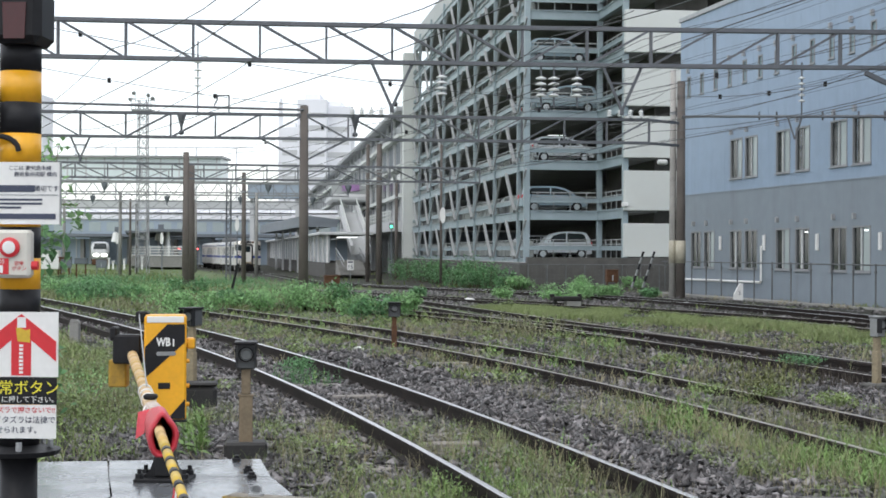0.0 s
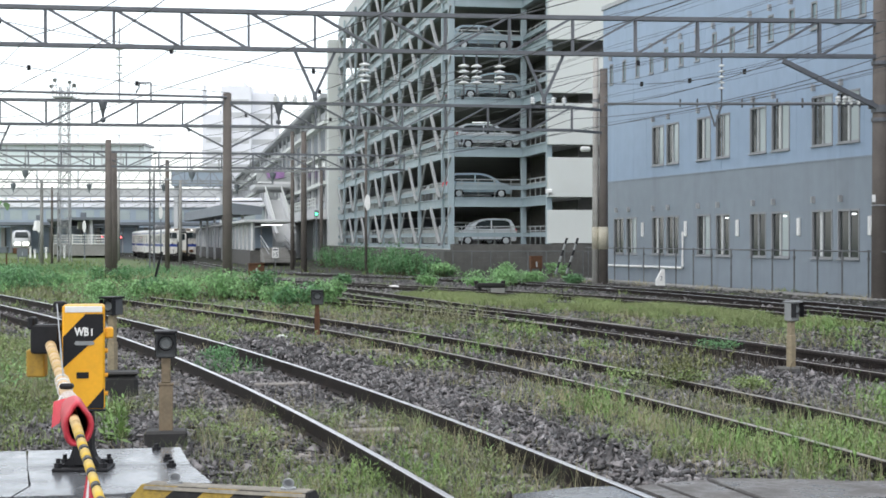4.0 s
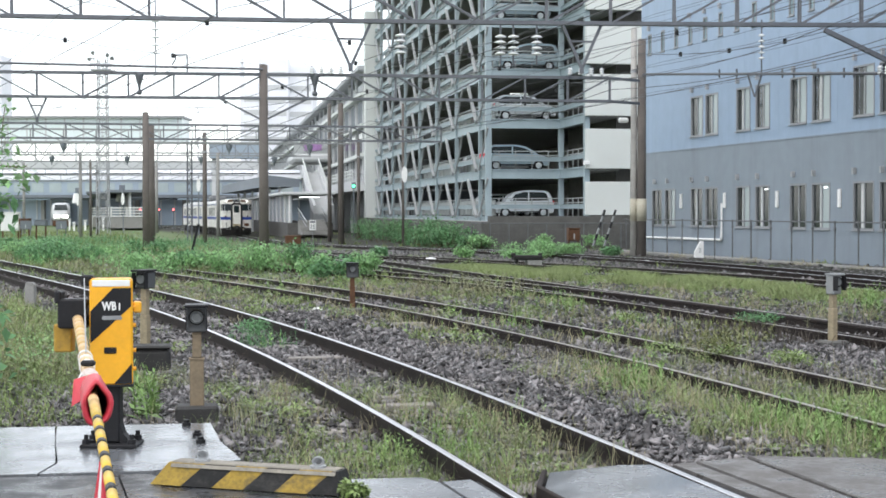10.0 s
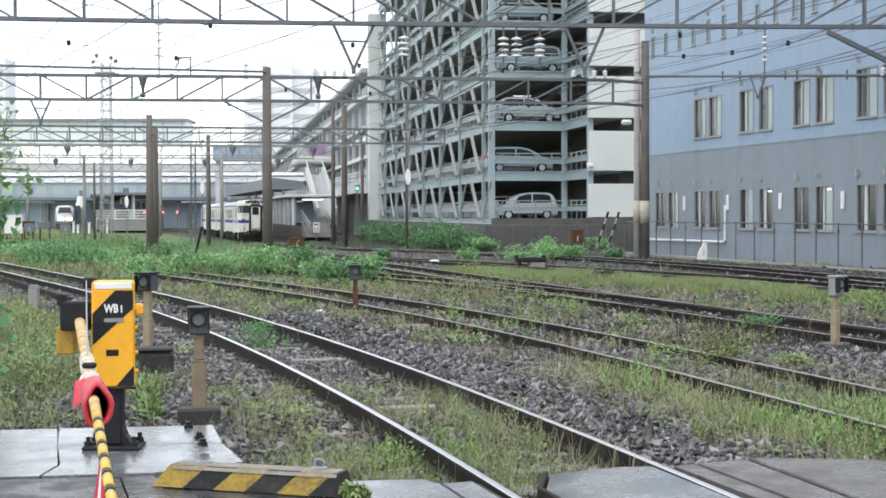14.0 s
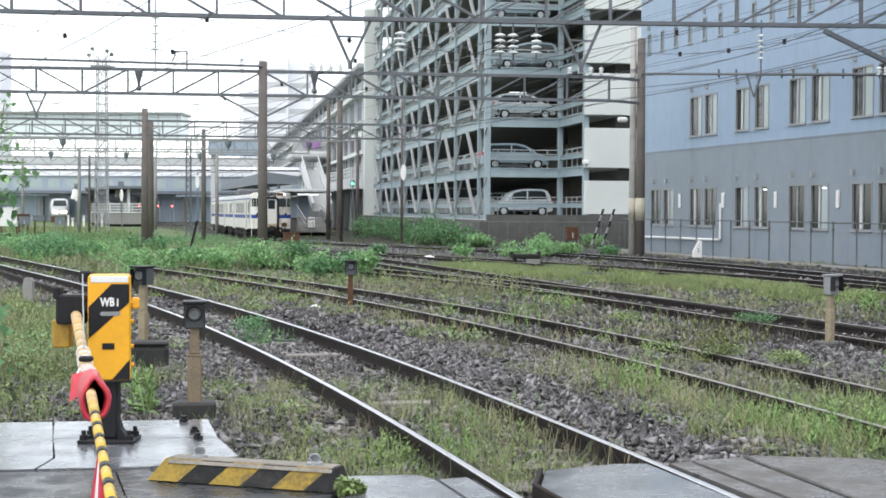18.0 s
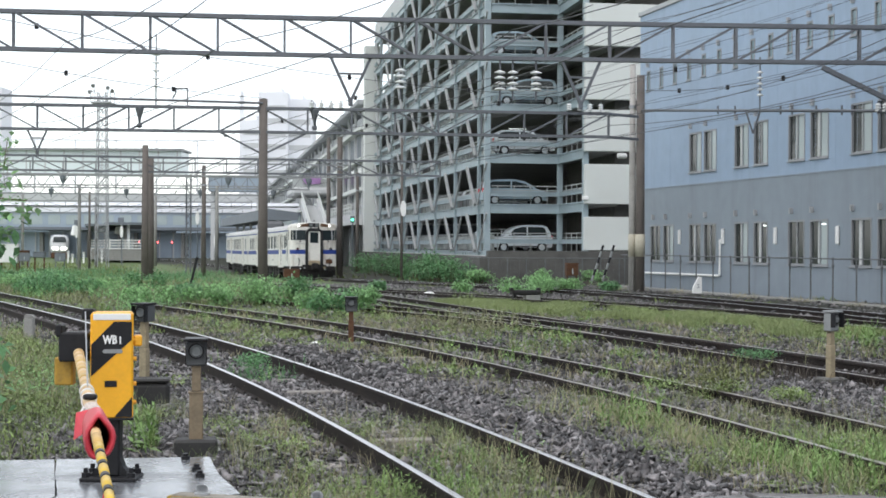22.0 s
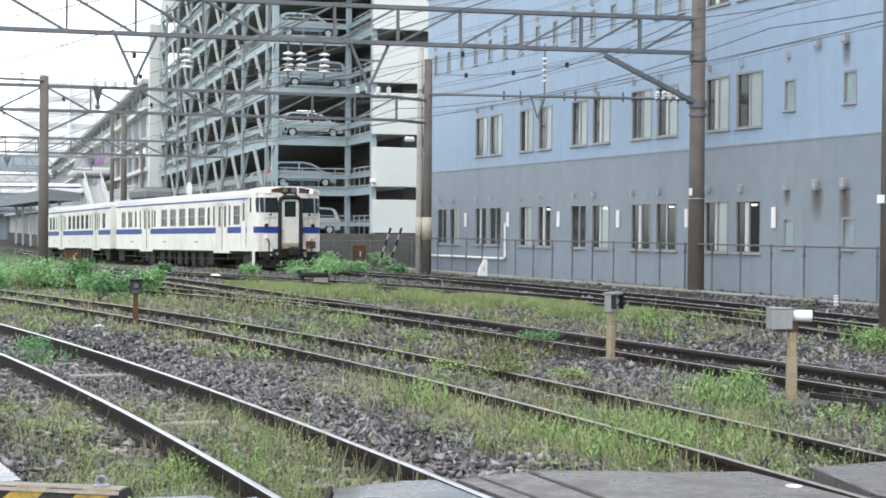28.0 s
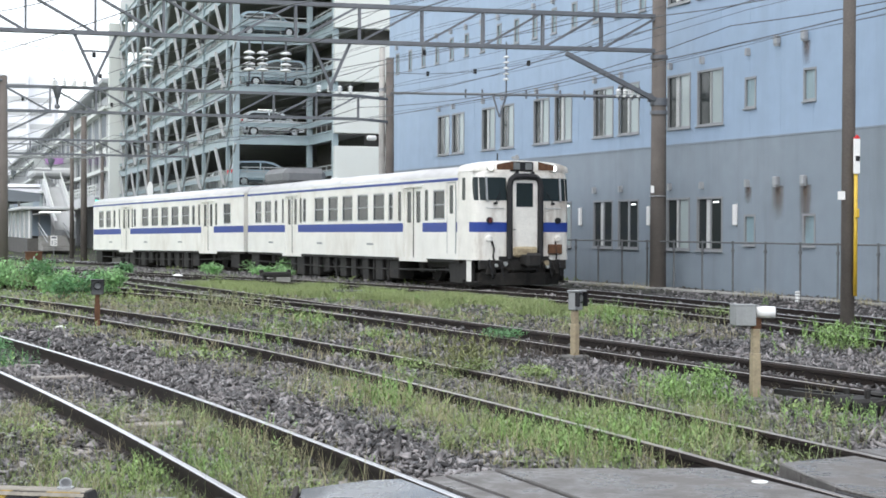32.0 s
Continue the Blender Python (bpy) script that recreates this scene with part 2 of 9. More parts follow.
for m_ in (M_LEAF, M_LEAF2):
    leaf_n, leaf_l = m_.node_tree.nodes, m_.node_tree.links
    thin, both = leaf_n.new("ShaderNodeBsdfTranslucent"), leaf_n.new("ShaderNodeMixShader")
    leaf_l.new(leaf_n["Principled BSDF"].inputs["Base Color"].links[0].from_socket, thin.inputs["Color"])
    leaf_l.new(leaf_n["Principled BSDF"].outputs[0], both.inputs[1])
    leaf_l.new(thin.outputs[0], both.inputs[2])
    both.inputs[0].default_value = 0.4
    leaf_l.new(both.outputs[0], leaf_n["Material Output"].inputs["Surface"])
M_STEM = mat("brown_stem", (0.12, 0.09, 0.05), 0.8, vary=0.2, scale=4)
M_INSUL = mat("white_porcelain", (0.72, 0.73, 0.72), 0.25, vary=0.05, scale=9, bump=0.0)
M_WIRE = mat("overhead_wire", (0.06, 0.065, 0.07), 0.5, 0.4, vary=0.1, bump=0.0)
M_LAMP = mat("lit_headlamp", (1.0, 0.97, 0.9), 0.3, bump=0.0, glow=3.0)
M_TUBE = mat("lit_ceiling_tube", (0.95, 1.0, 1.0), 0.3, bump=0.0, glow=1.6)
M_SILVER = mat("silver_car_paint", (0.66, 0.70, 0.72), 0.3, 0.1, vary=0.04, bump=0.0)
M_WCAR = mat("white_car_paint", (0.72, 0.73, 0.72), 0.3, vary=0.03, bump=0.0)
M_CYAN = mat("pale_blue_car_paint", (0.35, 0.45, 0.5), 0.3, 0.2, vary=0.04, bump=0.0)


# ---- mesh helpers ----
class Geo:
    """Gathers vertices and faces of one mesh."""

    def __init__(self):
        self.v, self.f = [], []

    def add(self, verts, faces):
        k = len(self.v)
        self.v += [tuple(p) for p in verts]
        self.f += [tuple(k + i for i in f) for f in faces]
        return self

    def box(self, x0, x1, y0, y1, z0, z1, m=None, bevel=0.0):
        if bevel:
            b = min(bevel, (x1 - x0) / 2.01, (y1 - y0) / 2.01, (z1 - z0) / 2.01)
            vs, idx = [], {}
            for i, (x, sx) in enumerate(((x0, 1), (x1, -1))):
                for j, (y, sy) in enumerate(((y0, 1), (y1, -1))):
                    for k, (z, sz) in enumerate(((z0, 1), (z1, -1))):
                        for a in range(3):
                            idx[i, j, k, a] = len(vs)
                            vs.append((x + (a != 0) * sx * b, y + (a != 1) * sy * b, z + (a != 2) * sz * b))
            fs = []
            for a in range(3):
                p, q = [c for c in range(3) if c != a]
                for s in range(2):
                    ring = []
                    for u, w in ((0, 0), (1, 0), (1, 1), (0, 1)):
                        key = [0, 0, 0]
                        key[a], key[p], key[q] = s, u, w
                        ring.append(idx[(*key, a)])
                    fs.append(tuple(ring if (s == 1) == (a != 1) else ring[::-1]))
            for a in range(3):
                p, q = [c for c in range(3) if c != a]
                for u in range(2):
                    for w in range(2):
                        k0, k1 = [0, 0, 0], [0, 0, 0]
                        k0[a], k1[a] = 0, 1
                        k0[p] = k1[p] = u
                        k0[q] = k1[q] = w
                        fs.append((idx[(*k0, p)], idx[(*k1, p)], idx[(*k1, q)], idx[(*k0, q)]))
            for key in [(i, j, k) for i in range(2) for j in range(2) for k in range(2)]:
                fs.append(tuple(idx[(*key, a)] for a in range(3)))
        else:
            vs = [(x, y, z) for x in (x0, x1) for y in (y0, y1) for z in (z0, z1)]
            fs = [(0, 1, 3, 2), (4, 6, 7, 5), (0, 4, 5, 1), (2, 3, 7, 6), (0, 2, 6, 4), (1, 5, 7, 3)]
        if m is not None:
            vs = [m @ Vector(p) for p in vs]
        return self.add(vs, fs)

    def beam(self, p, q, w, h=None, up=(0, 0, 1)):
        """A straight bar of width w and height h from p to q."""
        p, q, h = Vector(p), Vector(q), h or w
        d = (q - p).normalized()
        s = d.cross(Vector(up))
        s = s.normalized() if s.length > 1e-4 else Vector((1, 0, 0))
        u = s.cross(d)
        vs = [e + a * s * w / 2 + b * u * h / 2 for e in (p, q) for a, b in ((-1, -1), (1, -1), (1, 1), (-1, 1))]
        return self.add(vs, [(0, 1, 2, 3), (7, 6, 5, 4), (0, 4, 5, 1), (1, 5, 6, 2), (2, 6, 7, 3), (3, 7, 4, 0)])

    def bar(self, pts, w, h):
        """A rectangular bar through a row of points."""
        s = (pts[-1] - pts[0]).cross(Vector((0, 0, 1))).normalized() * w / 2
        u = Vector((0, 0, h / 2))
        vs = [p + a * s + b * u for p in pts for a, b in ((-1, -1), (1, -1), (1, 1), (-1, 1))]
        fs = [(4 * i + k, 4 * i + (k + 1) % 4, 4 * i + 4 + (k + 1) % 4, 4 * i + 4 + k) for i in range(len(pts) - 1) for k in range(4)]
        return self.add(vs, fs + [(3, 2, 1, 0), tuple(4 * len(pts) - 4 + k for k in range(4))])

    def cyl(self, p, q, r, r2=None, n=12):
        p, q, r2 = Vector(p), Vector(q), r if r2 is None else r2
        d = (q - p).normalized()
        s = d.orthogonal().normalized()
        u = d.cross(s)
        ring = [(math.cos(2 * math.pi * i / n), math.sin(2 * math.pi * i / n)) for i in range(n)]
        vs = [p + r * (c * s + k * u) for c, k in ring] + [q + r2 * (c * s + k * u) for c, k in ring]
        fs = [(i, (i + 1) % n, n + (i + 1) % n, n + i) for i in range(n)]
        return self.add(vs, fs + [tuple(range(n))[::-1], tuple(range(n, 2 * n))])

    def tube(self, pts, r, n=6):
        pts = [Vector(p) for p in pts]
        vs, fs = [], []
        for i, p in enumerate(pts):
            d = (pts[min(i + 1, len(pts) - 1)] - pts[max(i - 1, 0)]).normalized()
            s = d.cross(Vector((0, 0, 1)))
            s = s.normalized() if s.length > 1e-3 else Vector((1, 0, 0))
            u = s.cross(d)
            rr = r[i] if isinstance(r, (list, tuple)) else r
            vs += [p + rr * (math.cos(2 * math.pi * k / n) * s + math.sin(2 * math.pi * k / n) * u) for k in range(n)]
        for i in range(len(pts) - 1):
            fs += [(i * n + k, i * n + (k + 1) % n, (i + 1) * n + (k + 1) % n, (i + 1) * n + k) for k in range(n)]
        fs += [tuple(range(n))[::-1], tuple(range((len(pts) - 1) * n, len(pts) * n))]
        return self.add(vs, fs)

    def lathe(self, profile, m=None, n=16):
        """Turns (radius, height) pairs about z."""
        vs = [(r * math.cos(2 * math.pi * k / n), r * math.sin(2 * math.pi * k / n), z) for r, z in profile for k in range(n)]
        fs = [(i * n + k, i * n + (k + 1) % n, (i + 1) * n + (k + 1) % n, (i + 1) * n + k) for i in range(len(profile) - 1) for k in range(n)]
        fs += [tuple(range(n))[::-1], tuple(range((len(profile) - 1) * n, len(profile) * n))]
        return self.add([m @ Vector(p) for p in vs] if m is not None else vs, fs)

    def prism(self, poly, d0, d1, m=None):
        """A polygon in x, z pushed out along y from d0 to d1."""
        n = len(poly)
        vs = [(x, d0, z) for x, z in poly] + [(x, d1, z) for x, z in poly]
        fs = [(i, (i + 1) % n, n + (i + 1) % n, n + i) for i in range(n)] + [tuple(range(n))[::-1], tuple(range(n, 2 * n))]
        return self.add([m @ Vector(p) for p in vs] if m is not None else vs, fs)

    def holed(self, u0, u1, w0, w1, holes, depth, m=None):
        """A wall in the x, z plane facing -y, with rectangular openings (u0, u1, w0, w1) whose reveals go depth deep."""
        us = sorted({u0, u1, *[h[0] for h in holes], *[h[1] for h in holes]})
        ws = sorted({w0, w1, *[h[2] for h in holes], *[h[3] for h in holes]})
        vs, fs = [], []

        def quad(*pts):
            k = len(vs)
            vs.extend(pts)
            fs.append((k, k + 1, k + 2, k + 3))

        for a, b in zip(us, us[1:]):
            for c, d in zip(ws, ws[1:]):
                x, z = (a + b) / 2, (c + d) / 2
                if not any(h[0] < x < h[1] and h[2] < z < h[3] for h in holes):
                    quad((a, 0, c), (b, 0, c), (b, 0, d), (a, 0, d))
        for a, b, c, d in holes:
            quad((a, 0, c), (a, depth, c), (b, depth, c), (b, 0, c))
            quad((a, 0, d), (b, 0, d), (b, depth, d), (a, depth, d))
            quad((a, 0, c), (a, 0, d), (a, depth, d), (a, depth, c))
            quad((b, 0, c), (b, depth, c), (b, depth, d), (b, 0, d))
        return self.add([m @ Vector(p) for p in vs] if m is not None else vs, fs)

    def mesh(self, name, material, smooth=False):
        me = bpy.data.meshes.new(name)
        me.from_pydata(self.v, [], self.f)
        bm = bmesh.new()
        bm.from_mesh(me)
        if len(self.f) < 6000:
            bmesh.ops.recalc_face_normals(bm, faces=bm.faces)
        bm.to_mesh(me)
        bm.free()
        if smooth:
            me.polygons.foreach_set("use_smooth", [True] * len(me.polygons))
        me.materials.append(material)
        return me


def thing(name, label, category, m=None, group="", kind=""):
    """A top-level Empty at a thing's base."""
    ob = new(name)
    ob.empty_display_size = 0.1
    if m is not None:
        ob.matrix_basis = m
    return tagged(ob, label, category, group, kind)


def part(name, geo, material, parent=None, label="", smooth=False, m=None):
    """One mesh object under a thing or a part."""
    ob = new(name, geo.mesh(name, material, smooth) if isinstance(geo, Geo) else geo)
    ob.parent = parent
    if m is not None:
        ob.matrix_basis = m
    return tagged(ob, label)


def solid(name, geo, material, label, category="", kind="", group="", smooth=False, m=None):
    """A thing that is one mesh."""
    return tagged(part(name, geo, material, None, label, smooth, m), label, category, group, kind)


def lettering(name, text, size, material, parent, m, depth=0.002, label="", bold=0.0):
    """Raised letters in Blender's own font, lying in the x, z plane and facing -y."""
    cu = bpy.data.curves.new(name, "FONT")
    cu.body, cu.size, cu.extrude, cu.resolution_u = text, size, depth, 2
    cu.align_x, cu.align_y, cu.offset = "CENTER", "CENTER", bold
    tmp = bpy.data.objects.new(name, cu)
    me = bpy.data.meshes.new_from_object(tmp)
    bpy.data.objects.remove(tmp)
    me.materials.clear()
    me.materials.append(material)
    ob = new(name, me)
    ob.parent = parent
    ob.matrix_basis = m @ pose(0, 0, 0, 90, 0, 0)
    return tagged(ob, label)


# ---- plan: curves of the track centres, x over y, rail tops at z = 0 ----
def ease(a, b, y):
    s = min(1.0, max(0.0, (y - a) / (b - a)))
    return s * s * (3 - 2 * s)


def curve_x(c, y):
    """x of a track's centre at y: a parabola between y = c[3] and c[4], straight along its tangents outside; c[5] bends the railcars' line."""
    q = min(c[4], max(c[3], y))
    x = c[0] + c[1] * q + c[2] * q * q + (c[1] + 2 * c[2] * q) * (y - q)
    if len(c) > 5:
        x += c[5] * min(0.0, y - c[6]) ** 2 - 2.4 * (ease(56, 92, y) - ease(100, 165, y))
    return x


def fall(y):
    """The yard falls gently away towards the station."""
    return -0.62 * ease(42, 125, y)


TRACK_A = (2.781, -0.1796, -0.00384, 0.0, 34.0)
TRACK_B = (5.455, -0.0943, -0.00545, 8.0, 33.0)
TRACK_C = (10.68, -0.268, 0.0, 0.0, 99.0)
TRACK_D = (4.539, 0.5066, -0.01194, 24.0, 42.0)
TRACK_E = (20.0, -0.2665, 0.0, 0.0, 999.0, -0.0031, 50.0)


def veg(x, y):
    """How thickly weeds grow at a place."""
    a, b, c, d = [x - curve_x(k, y) for k in (TRACK_A, TRACK_B, TRACK_C, TRACK_D)]
    n = noise.noise(Vector((x * 0.35, y * 0.22, 3.1))) * 0.5 + noise.noise(Vector((x * 1.3, y * 0.9, 7.7))) * 0.35
    g = -0.32
    if a < -1.6:
        g = 0.75 if a < -2.1 - 0.5 * n and y > 11 else 0.2
        if y < 14.5 and a > -4:
            g = -0.12 if y < 12.4 else -0.4
    elif a < 0.55:
        g = 0.42 if y < 15 else -0.15
    elif b < -1.9:
        g = -0.42 if y < 24 else 0.05
    elif b < -0.5:
        g = 0.34
    elif b < 0.7:
        g = 0.46 if y < 17 else 0.2
    elif c < -0.7:
        g = -0.02 if y < 20 else 0.25
    elif c < 1.0:
        g = -0.45
    elif d < -0.9:
        g = (0.4 if y < 42 else -0.1) if d < -1.4 and y > 22 else -0.15
    if y > 29 and a > 0 and c < -1.3:
        g += 0.5
    if y > 46:
        g += 0.6 if c < -1.2 else 0.1
    return g + n


# ---- ground: one sheet to the horizon ----
def ground_z(x, y):
    z = -0.165 + 0.03 * noise.noise(Vector((x * 0.9, y * 0.9, 0))) + 0.02 * noise.noise(Vector((x * 4, y * 4, 5)))
    a = x - curve_x(TRACK_A, min(y, 60))
    if a < -2.2:
        z += min(0.1, (-2.2 - a) * 0.05)
    b = x - curve_x(TRACK_B, min(y, 60))
    z += 0.07 * ease(0.66, 1.3, a) * (1 - ease(-1.4, -0.8, b)) * (1 - ease(22, 30, y))
    if b > -0.95:
        z += 0.045 * ease(-0.95, -0.7, b)
    if y < 8.6:
        z = -0.22
    return z + fall(y)


def axis(lo, hi, step, far):
    mid = list(np.arange(lo, hi + 1e-6, step))
    return [-f for f in reversed(far) if -f < lo] + mid + [f for f in far if f > hi]


gx = axis(-16.0, 18.0, 0.2, [30, 60, 140, 400, 1200, 3500])
gy = axis(6.0, 44.0, 0.25, [48, 52, 56, 60, 65, 70, 76, 82, 90, 98, 106, 115, 125, 140, 170, 260, 500, 1200, 3500])
gv = [(x, y, ground_z(x, y)) for y in gy for x in gx]
nx = len(gx)
gf = [(j * nx + i, j * nx + i + 1, (j + 1) * nx + i + 1, (j + 1) * nx + i) for j in range(len(gy) - 1) for i in range(nx - 1)]
ground_me = bpy.data.meshes.new("ground")
ground_me.from_pydata(gv, [], gf)
ground_me.polygons.foreach_set("use_smooth", [True] * len(gf))


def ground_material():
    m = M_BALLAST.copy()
    m.name = "ballast_and_soil"
    n, l = m.node_tree.nodes, m.node_tree.links
    b = n["Principled BSDF"]
    old = b.inputs["Base Color"].links[0].from_socket
    co = n.new("ShaderNodeTexCoord")
    sep = n.new("ShaderNodeSeparateXYZ")
    l.new(co.outputs["Object"], sep.inputs[0])
    nz = n.new("ShaderNodeTexNoise")
    nz.inputs["Scale"].default_value, nz.inputs["Detail"].default_value = 0.35, 8
    l.new(co.outputs["Object"], nz.inputs["Vector"])
    far = n.new("ShaderNodeMapRange")
    far.inputs["From Min"].default_value, far.inputs["From Max"].default_value = 24, 50
    far.inputs["To Min"].default_value, far.inputs["To Max"].default_value = -0.42, 0.35
    l.new(sep.outputs["Y"], far.inputs["Value"])
    add = n.new("ShaderNodeMath")
    l.new(nz.outputs["Fac"], add.inputs[0])
    l.new(far.outputs["Result"], add.inputs[1])
    cl = n.new("ShaderNodeMapRange")
    cl.inputs["From Min"].default_value, cl.inputs["From Max"].default_value = 0.4, 0.6
    l.new(add.outputs[0], cl.inputs["Value"])
    mx = n.new("ShaderNodeMix")
    mx.data_type = "RGBA"
    # no grass sheet on the ballast along the buildings
    slant = n.new("ShaderNodeMath")
    slant.operation = "MULTIPLY_ADD"
    slant.inputs[1].default_value = 0.275
    l.new(sep.outputs["Y"], slant.inputs[0])
    l.new(sep.outputs["X"], slant.inputs[2])
    bare = n.new("ShaderNodeMapRange")
    bare.inputs["From Min"].default_value, bare.inputs["From Max"].default_value = 16.0, 18.2
    bare.inputs["To Min"].default_value, bare.inputs["To Max"].default_value = 1.0, 0.12
    l.new(slant.outputs[0], bare.inputs["Value"])
    both = n.new("ShaderNodeMath")
    both.operation = "MULTIPLY"
    l.new(cl.outputs["Result"], both.inputs[0])
    l.new(bare.outputs["Result"], both.inputs[1])
    l.new(both.outputs[0], mx.inputs["Factor"])
    l.new(old, mx.inputs["A"])
    mx.inputs["B"].default_value = (0.105, 0.145, 0.06, 1)
    l.new(mx.outputs["Result"], b.inputs["Base Color"])
    return m


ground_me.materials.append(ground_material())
tagged(new("ground", ground_me), "dark ballast and weedy soil of a railway yard", "ground", kind="structure")

# ---- tracks ----
RAIL_FOOT = [(-0.055, -0.15), (0.055, -0.15), (0.055, -0.138), (0.009, -0.12), (0.009, -0.045), (0.031, -0.035), (0.031, -0.003), (-0.031, -0.003), (-0.031, -0.035), (-0.009, -0.045), (-0.009, -0.12), (-0.055, -0.138)]
RAIL_TOP = [(-0.026, -0.004), (0.026, -0.004), (0.018, 0.001), (-0.018, 0.001)]


def sweep(geo, center, off, y0, y1, profile, step=0.75, dz=0.0):
    n, pts = len(profile), []
    ys = np.linspace(y0, y1, max(2, int((y1 - y0) / step)))
    for y in ys:
        slope = (curve_x(center, y + 0.05) - curve_x(center, y - 0.05)) / 0.1
        s = Vector((1, -slope, 0)).normalized()
        p = Vector((curve_x(center, y), y, dz)) + s * off
        pts += [(p.x + s.x * a, p.y + s.y * a, dz + b + fall(y)) for a, b in profile]
    fs = [(i * n + k, i * n + (k + 1) % n, (i + 1) * n + (k + 1) % n, (i + 1) * n + k) for i in range(len(ys) - 1) for k in range(n)]
    geo.add(pts, fs + [tuple(range(n))[::-1], tuple(range((len(ys) - 1) * n, len(ys) * n))])


G2 = 0.5665
sleeper_geo = Geo().box(-1.0, 1.0, -0.12, 0.12, -0.15, 0.0, bevel=0.015)
sleeper_mesh = sleeper_geo.mesh("sleeper", M_SLEEPER)
clip_mesh = Geo().box(-0.03, 0.03, -0.05, 0.05, 0.0, 0.03, bevel=0.01).cyl((0.005, 0, 0.03), (0.005, 0, 0.055), 0.014, n=6).mesh("rail_clip", M_UNDER)


def track(label, center, y0, y1, top, sleepers=(0, 0), pitch=0.66):
    ob = thing("track", label, "railway track", group="tracks of the yard")
    for off in (-G2, G2):
        g, h = Geo(), Geo()
        sweep(g, center, off, y0, y1, RAIL_FOOT)
        sweep(h, center, off, y0, y1, RAIL_TOP)
        r = part("rail", g, M_RAIL, ob)
        part("running_surface", h, top, r)
    y = sleepers[0]
    while y < sleepers[1]:
        slope = (curve_x(center, y + 0.05) - curve_x(center, y - 0.05)) / 0.1
        m = pose(curve_x(center, y), y, -0.158, 0, 0, math.degrees(math.atan(-slope)))
        part("sleeper", sleeper_mesh, None, ob, m=m)
        for c in (-G2 - 0.07, -G2 + 0.07, G2 - 0.07, G2 + 0.07):
            part("rail_clip", clip_mesh, None, ob, m=m @ pose(c, 0, 0))
        y += pitch
    return ob


track("curving track with shiny worn rails in weedy ballast", TRACK_A, 5.0, 75, M_RAILTOP, (9.6, 26))
track("weed-grown track with dull rails", TRACK_B, 5.0, 41.0, M_RAILRUST, (10, 22))
track("track with rusty rails and a switch", TRACK_C, 5.0, 64, M_RAILRUST, (12, 24))
track("siding with brown rails beside a grass strip", TRACK_D, 12.0, 72, M_RAILRUST)
track("track along the blue building, used by the railcars", TRACK_E, 14.0, 320, M_RAILTOP)

stub = thing("old_rail", "short length of rusty disused rail beside the curving track", "rail")
g = Geo()
sweep(g, (5.09, -0.417, 0.0, 0.0, 99.0), 0.0, 28.6, 43.0, RAIL_FOOT)
part("rail", g, M_RAIL, stub)
marker = thing("concrete_stump", "short grey concrete marker post in the grass", "post", pose(-7.3, 27.8, -0.2))
part("shaft", Geo().box(-0.09, 0.09, -0.07, 0.07, 0.0, 0.42, bevel=0.02), M_CONC, marker)
part("cap", Geo().prism([(-0.09, 0.42), (0.09, 0.42), (0.05, 0.47), (-0.05, 0.47)], -0.07, 0.07), M_CONC, marker)

# the turnout's second pair of rails, leaving track C to the far side
SWITCH = (4.555, 0.222, -0.0098, 25.0, 42.0)
turnout = thing("turnout", "branching rails of a rusty switch in dark ballast", "railway switch")
for off in (-G2, G2):
    g, h = Geo(), Geo()
    sweep(g, SWITCH, off, 25, 46, RAIL_FOOT)
    sweep(h, SWITCH, off, 25, 46, RAIL_TOP)
    part("running_surface", h, M_RAILRUST, part("rail", g, M_RAIL, turnout))
for off in (-0.43, 0.43):
    g = Geo()
    sweep(g, TRACK_C, off, 12, 30, RAIL_FOOT)
    part("guard_rail", g, M_RAIL, turnout)

# ---- blue clinic-like building along the line ----
WALL = pose(15.4, 35.7, 0, 0, 0, -77)
S1, S2, S3 = (-30.9, 34.0), (4.4, 5.95), (0.95, 2.44)
pairs = [(25.4, 24.2), (23.95, 22.75), (21.1, 19.9), (19.45, 18.3), (16.72, 15.5), (15.12, 13.85), (12.36, 11.06), (10.74, 9.45), (7.83, 6.56), (6.2, 4.87)]
upper = [(-a, -b, *S2) for a, b in pairs] + [(-3.83, -3.3, 4.73, 5.56), (-1.22, -0.68, 4.73, 5.56)]
lower = [(-a, -b, *S3) for a, b in [(29.6, 28.46), (28.15, 27.0)] + pairs] + [(-3.83, -3.3, 1.12, 1.94), (-1.22, -0.68, 1.12, 1.94)]
third = [(-30.1 + 1.472 * k, -29.7 + 1.472 * k, 8.02, 8.88) for k in range(15)] + [(-7.83, -6.6, 7.95, 9.45), (-6.21, -4.92, 7.95, 9.45)]
blue = thing("blue_building", "blue and grey clad building with rows of sliding windows", "building", WALL)
part("upper_wall", Geo().holed(*S1, 3.96, 11.25, upper + third, 0.14), M_BLUE, blue, "light blue cladding")
part("lower_wall", Geo().holed(*S1, -0.3, 3.94, lower, 0.14), M_GREYCLAD, blue, "grey cladding")
part("end_wall", Geo().box(-30.9, -30.7, 0.02, 22, -0.3, 11.25), M_BLUE, blue)
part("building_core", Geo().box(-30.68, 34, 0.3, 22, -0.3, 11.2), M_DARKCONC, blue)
part("roof_edge", Geo().box(-31.0, 34.1, -0.06, 22.1, 11.25, 11.45, bevel=0.02), M_GAL, blue)
part("band_flashing", Geo().box(-30.9, 34, -0.015, 0.02, 3.93, 3.97), M_GREYCLAD, blue)
seams = Geo()
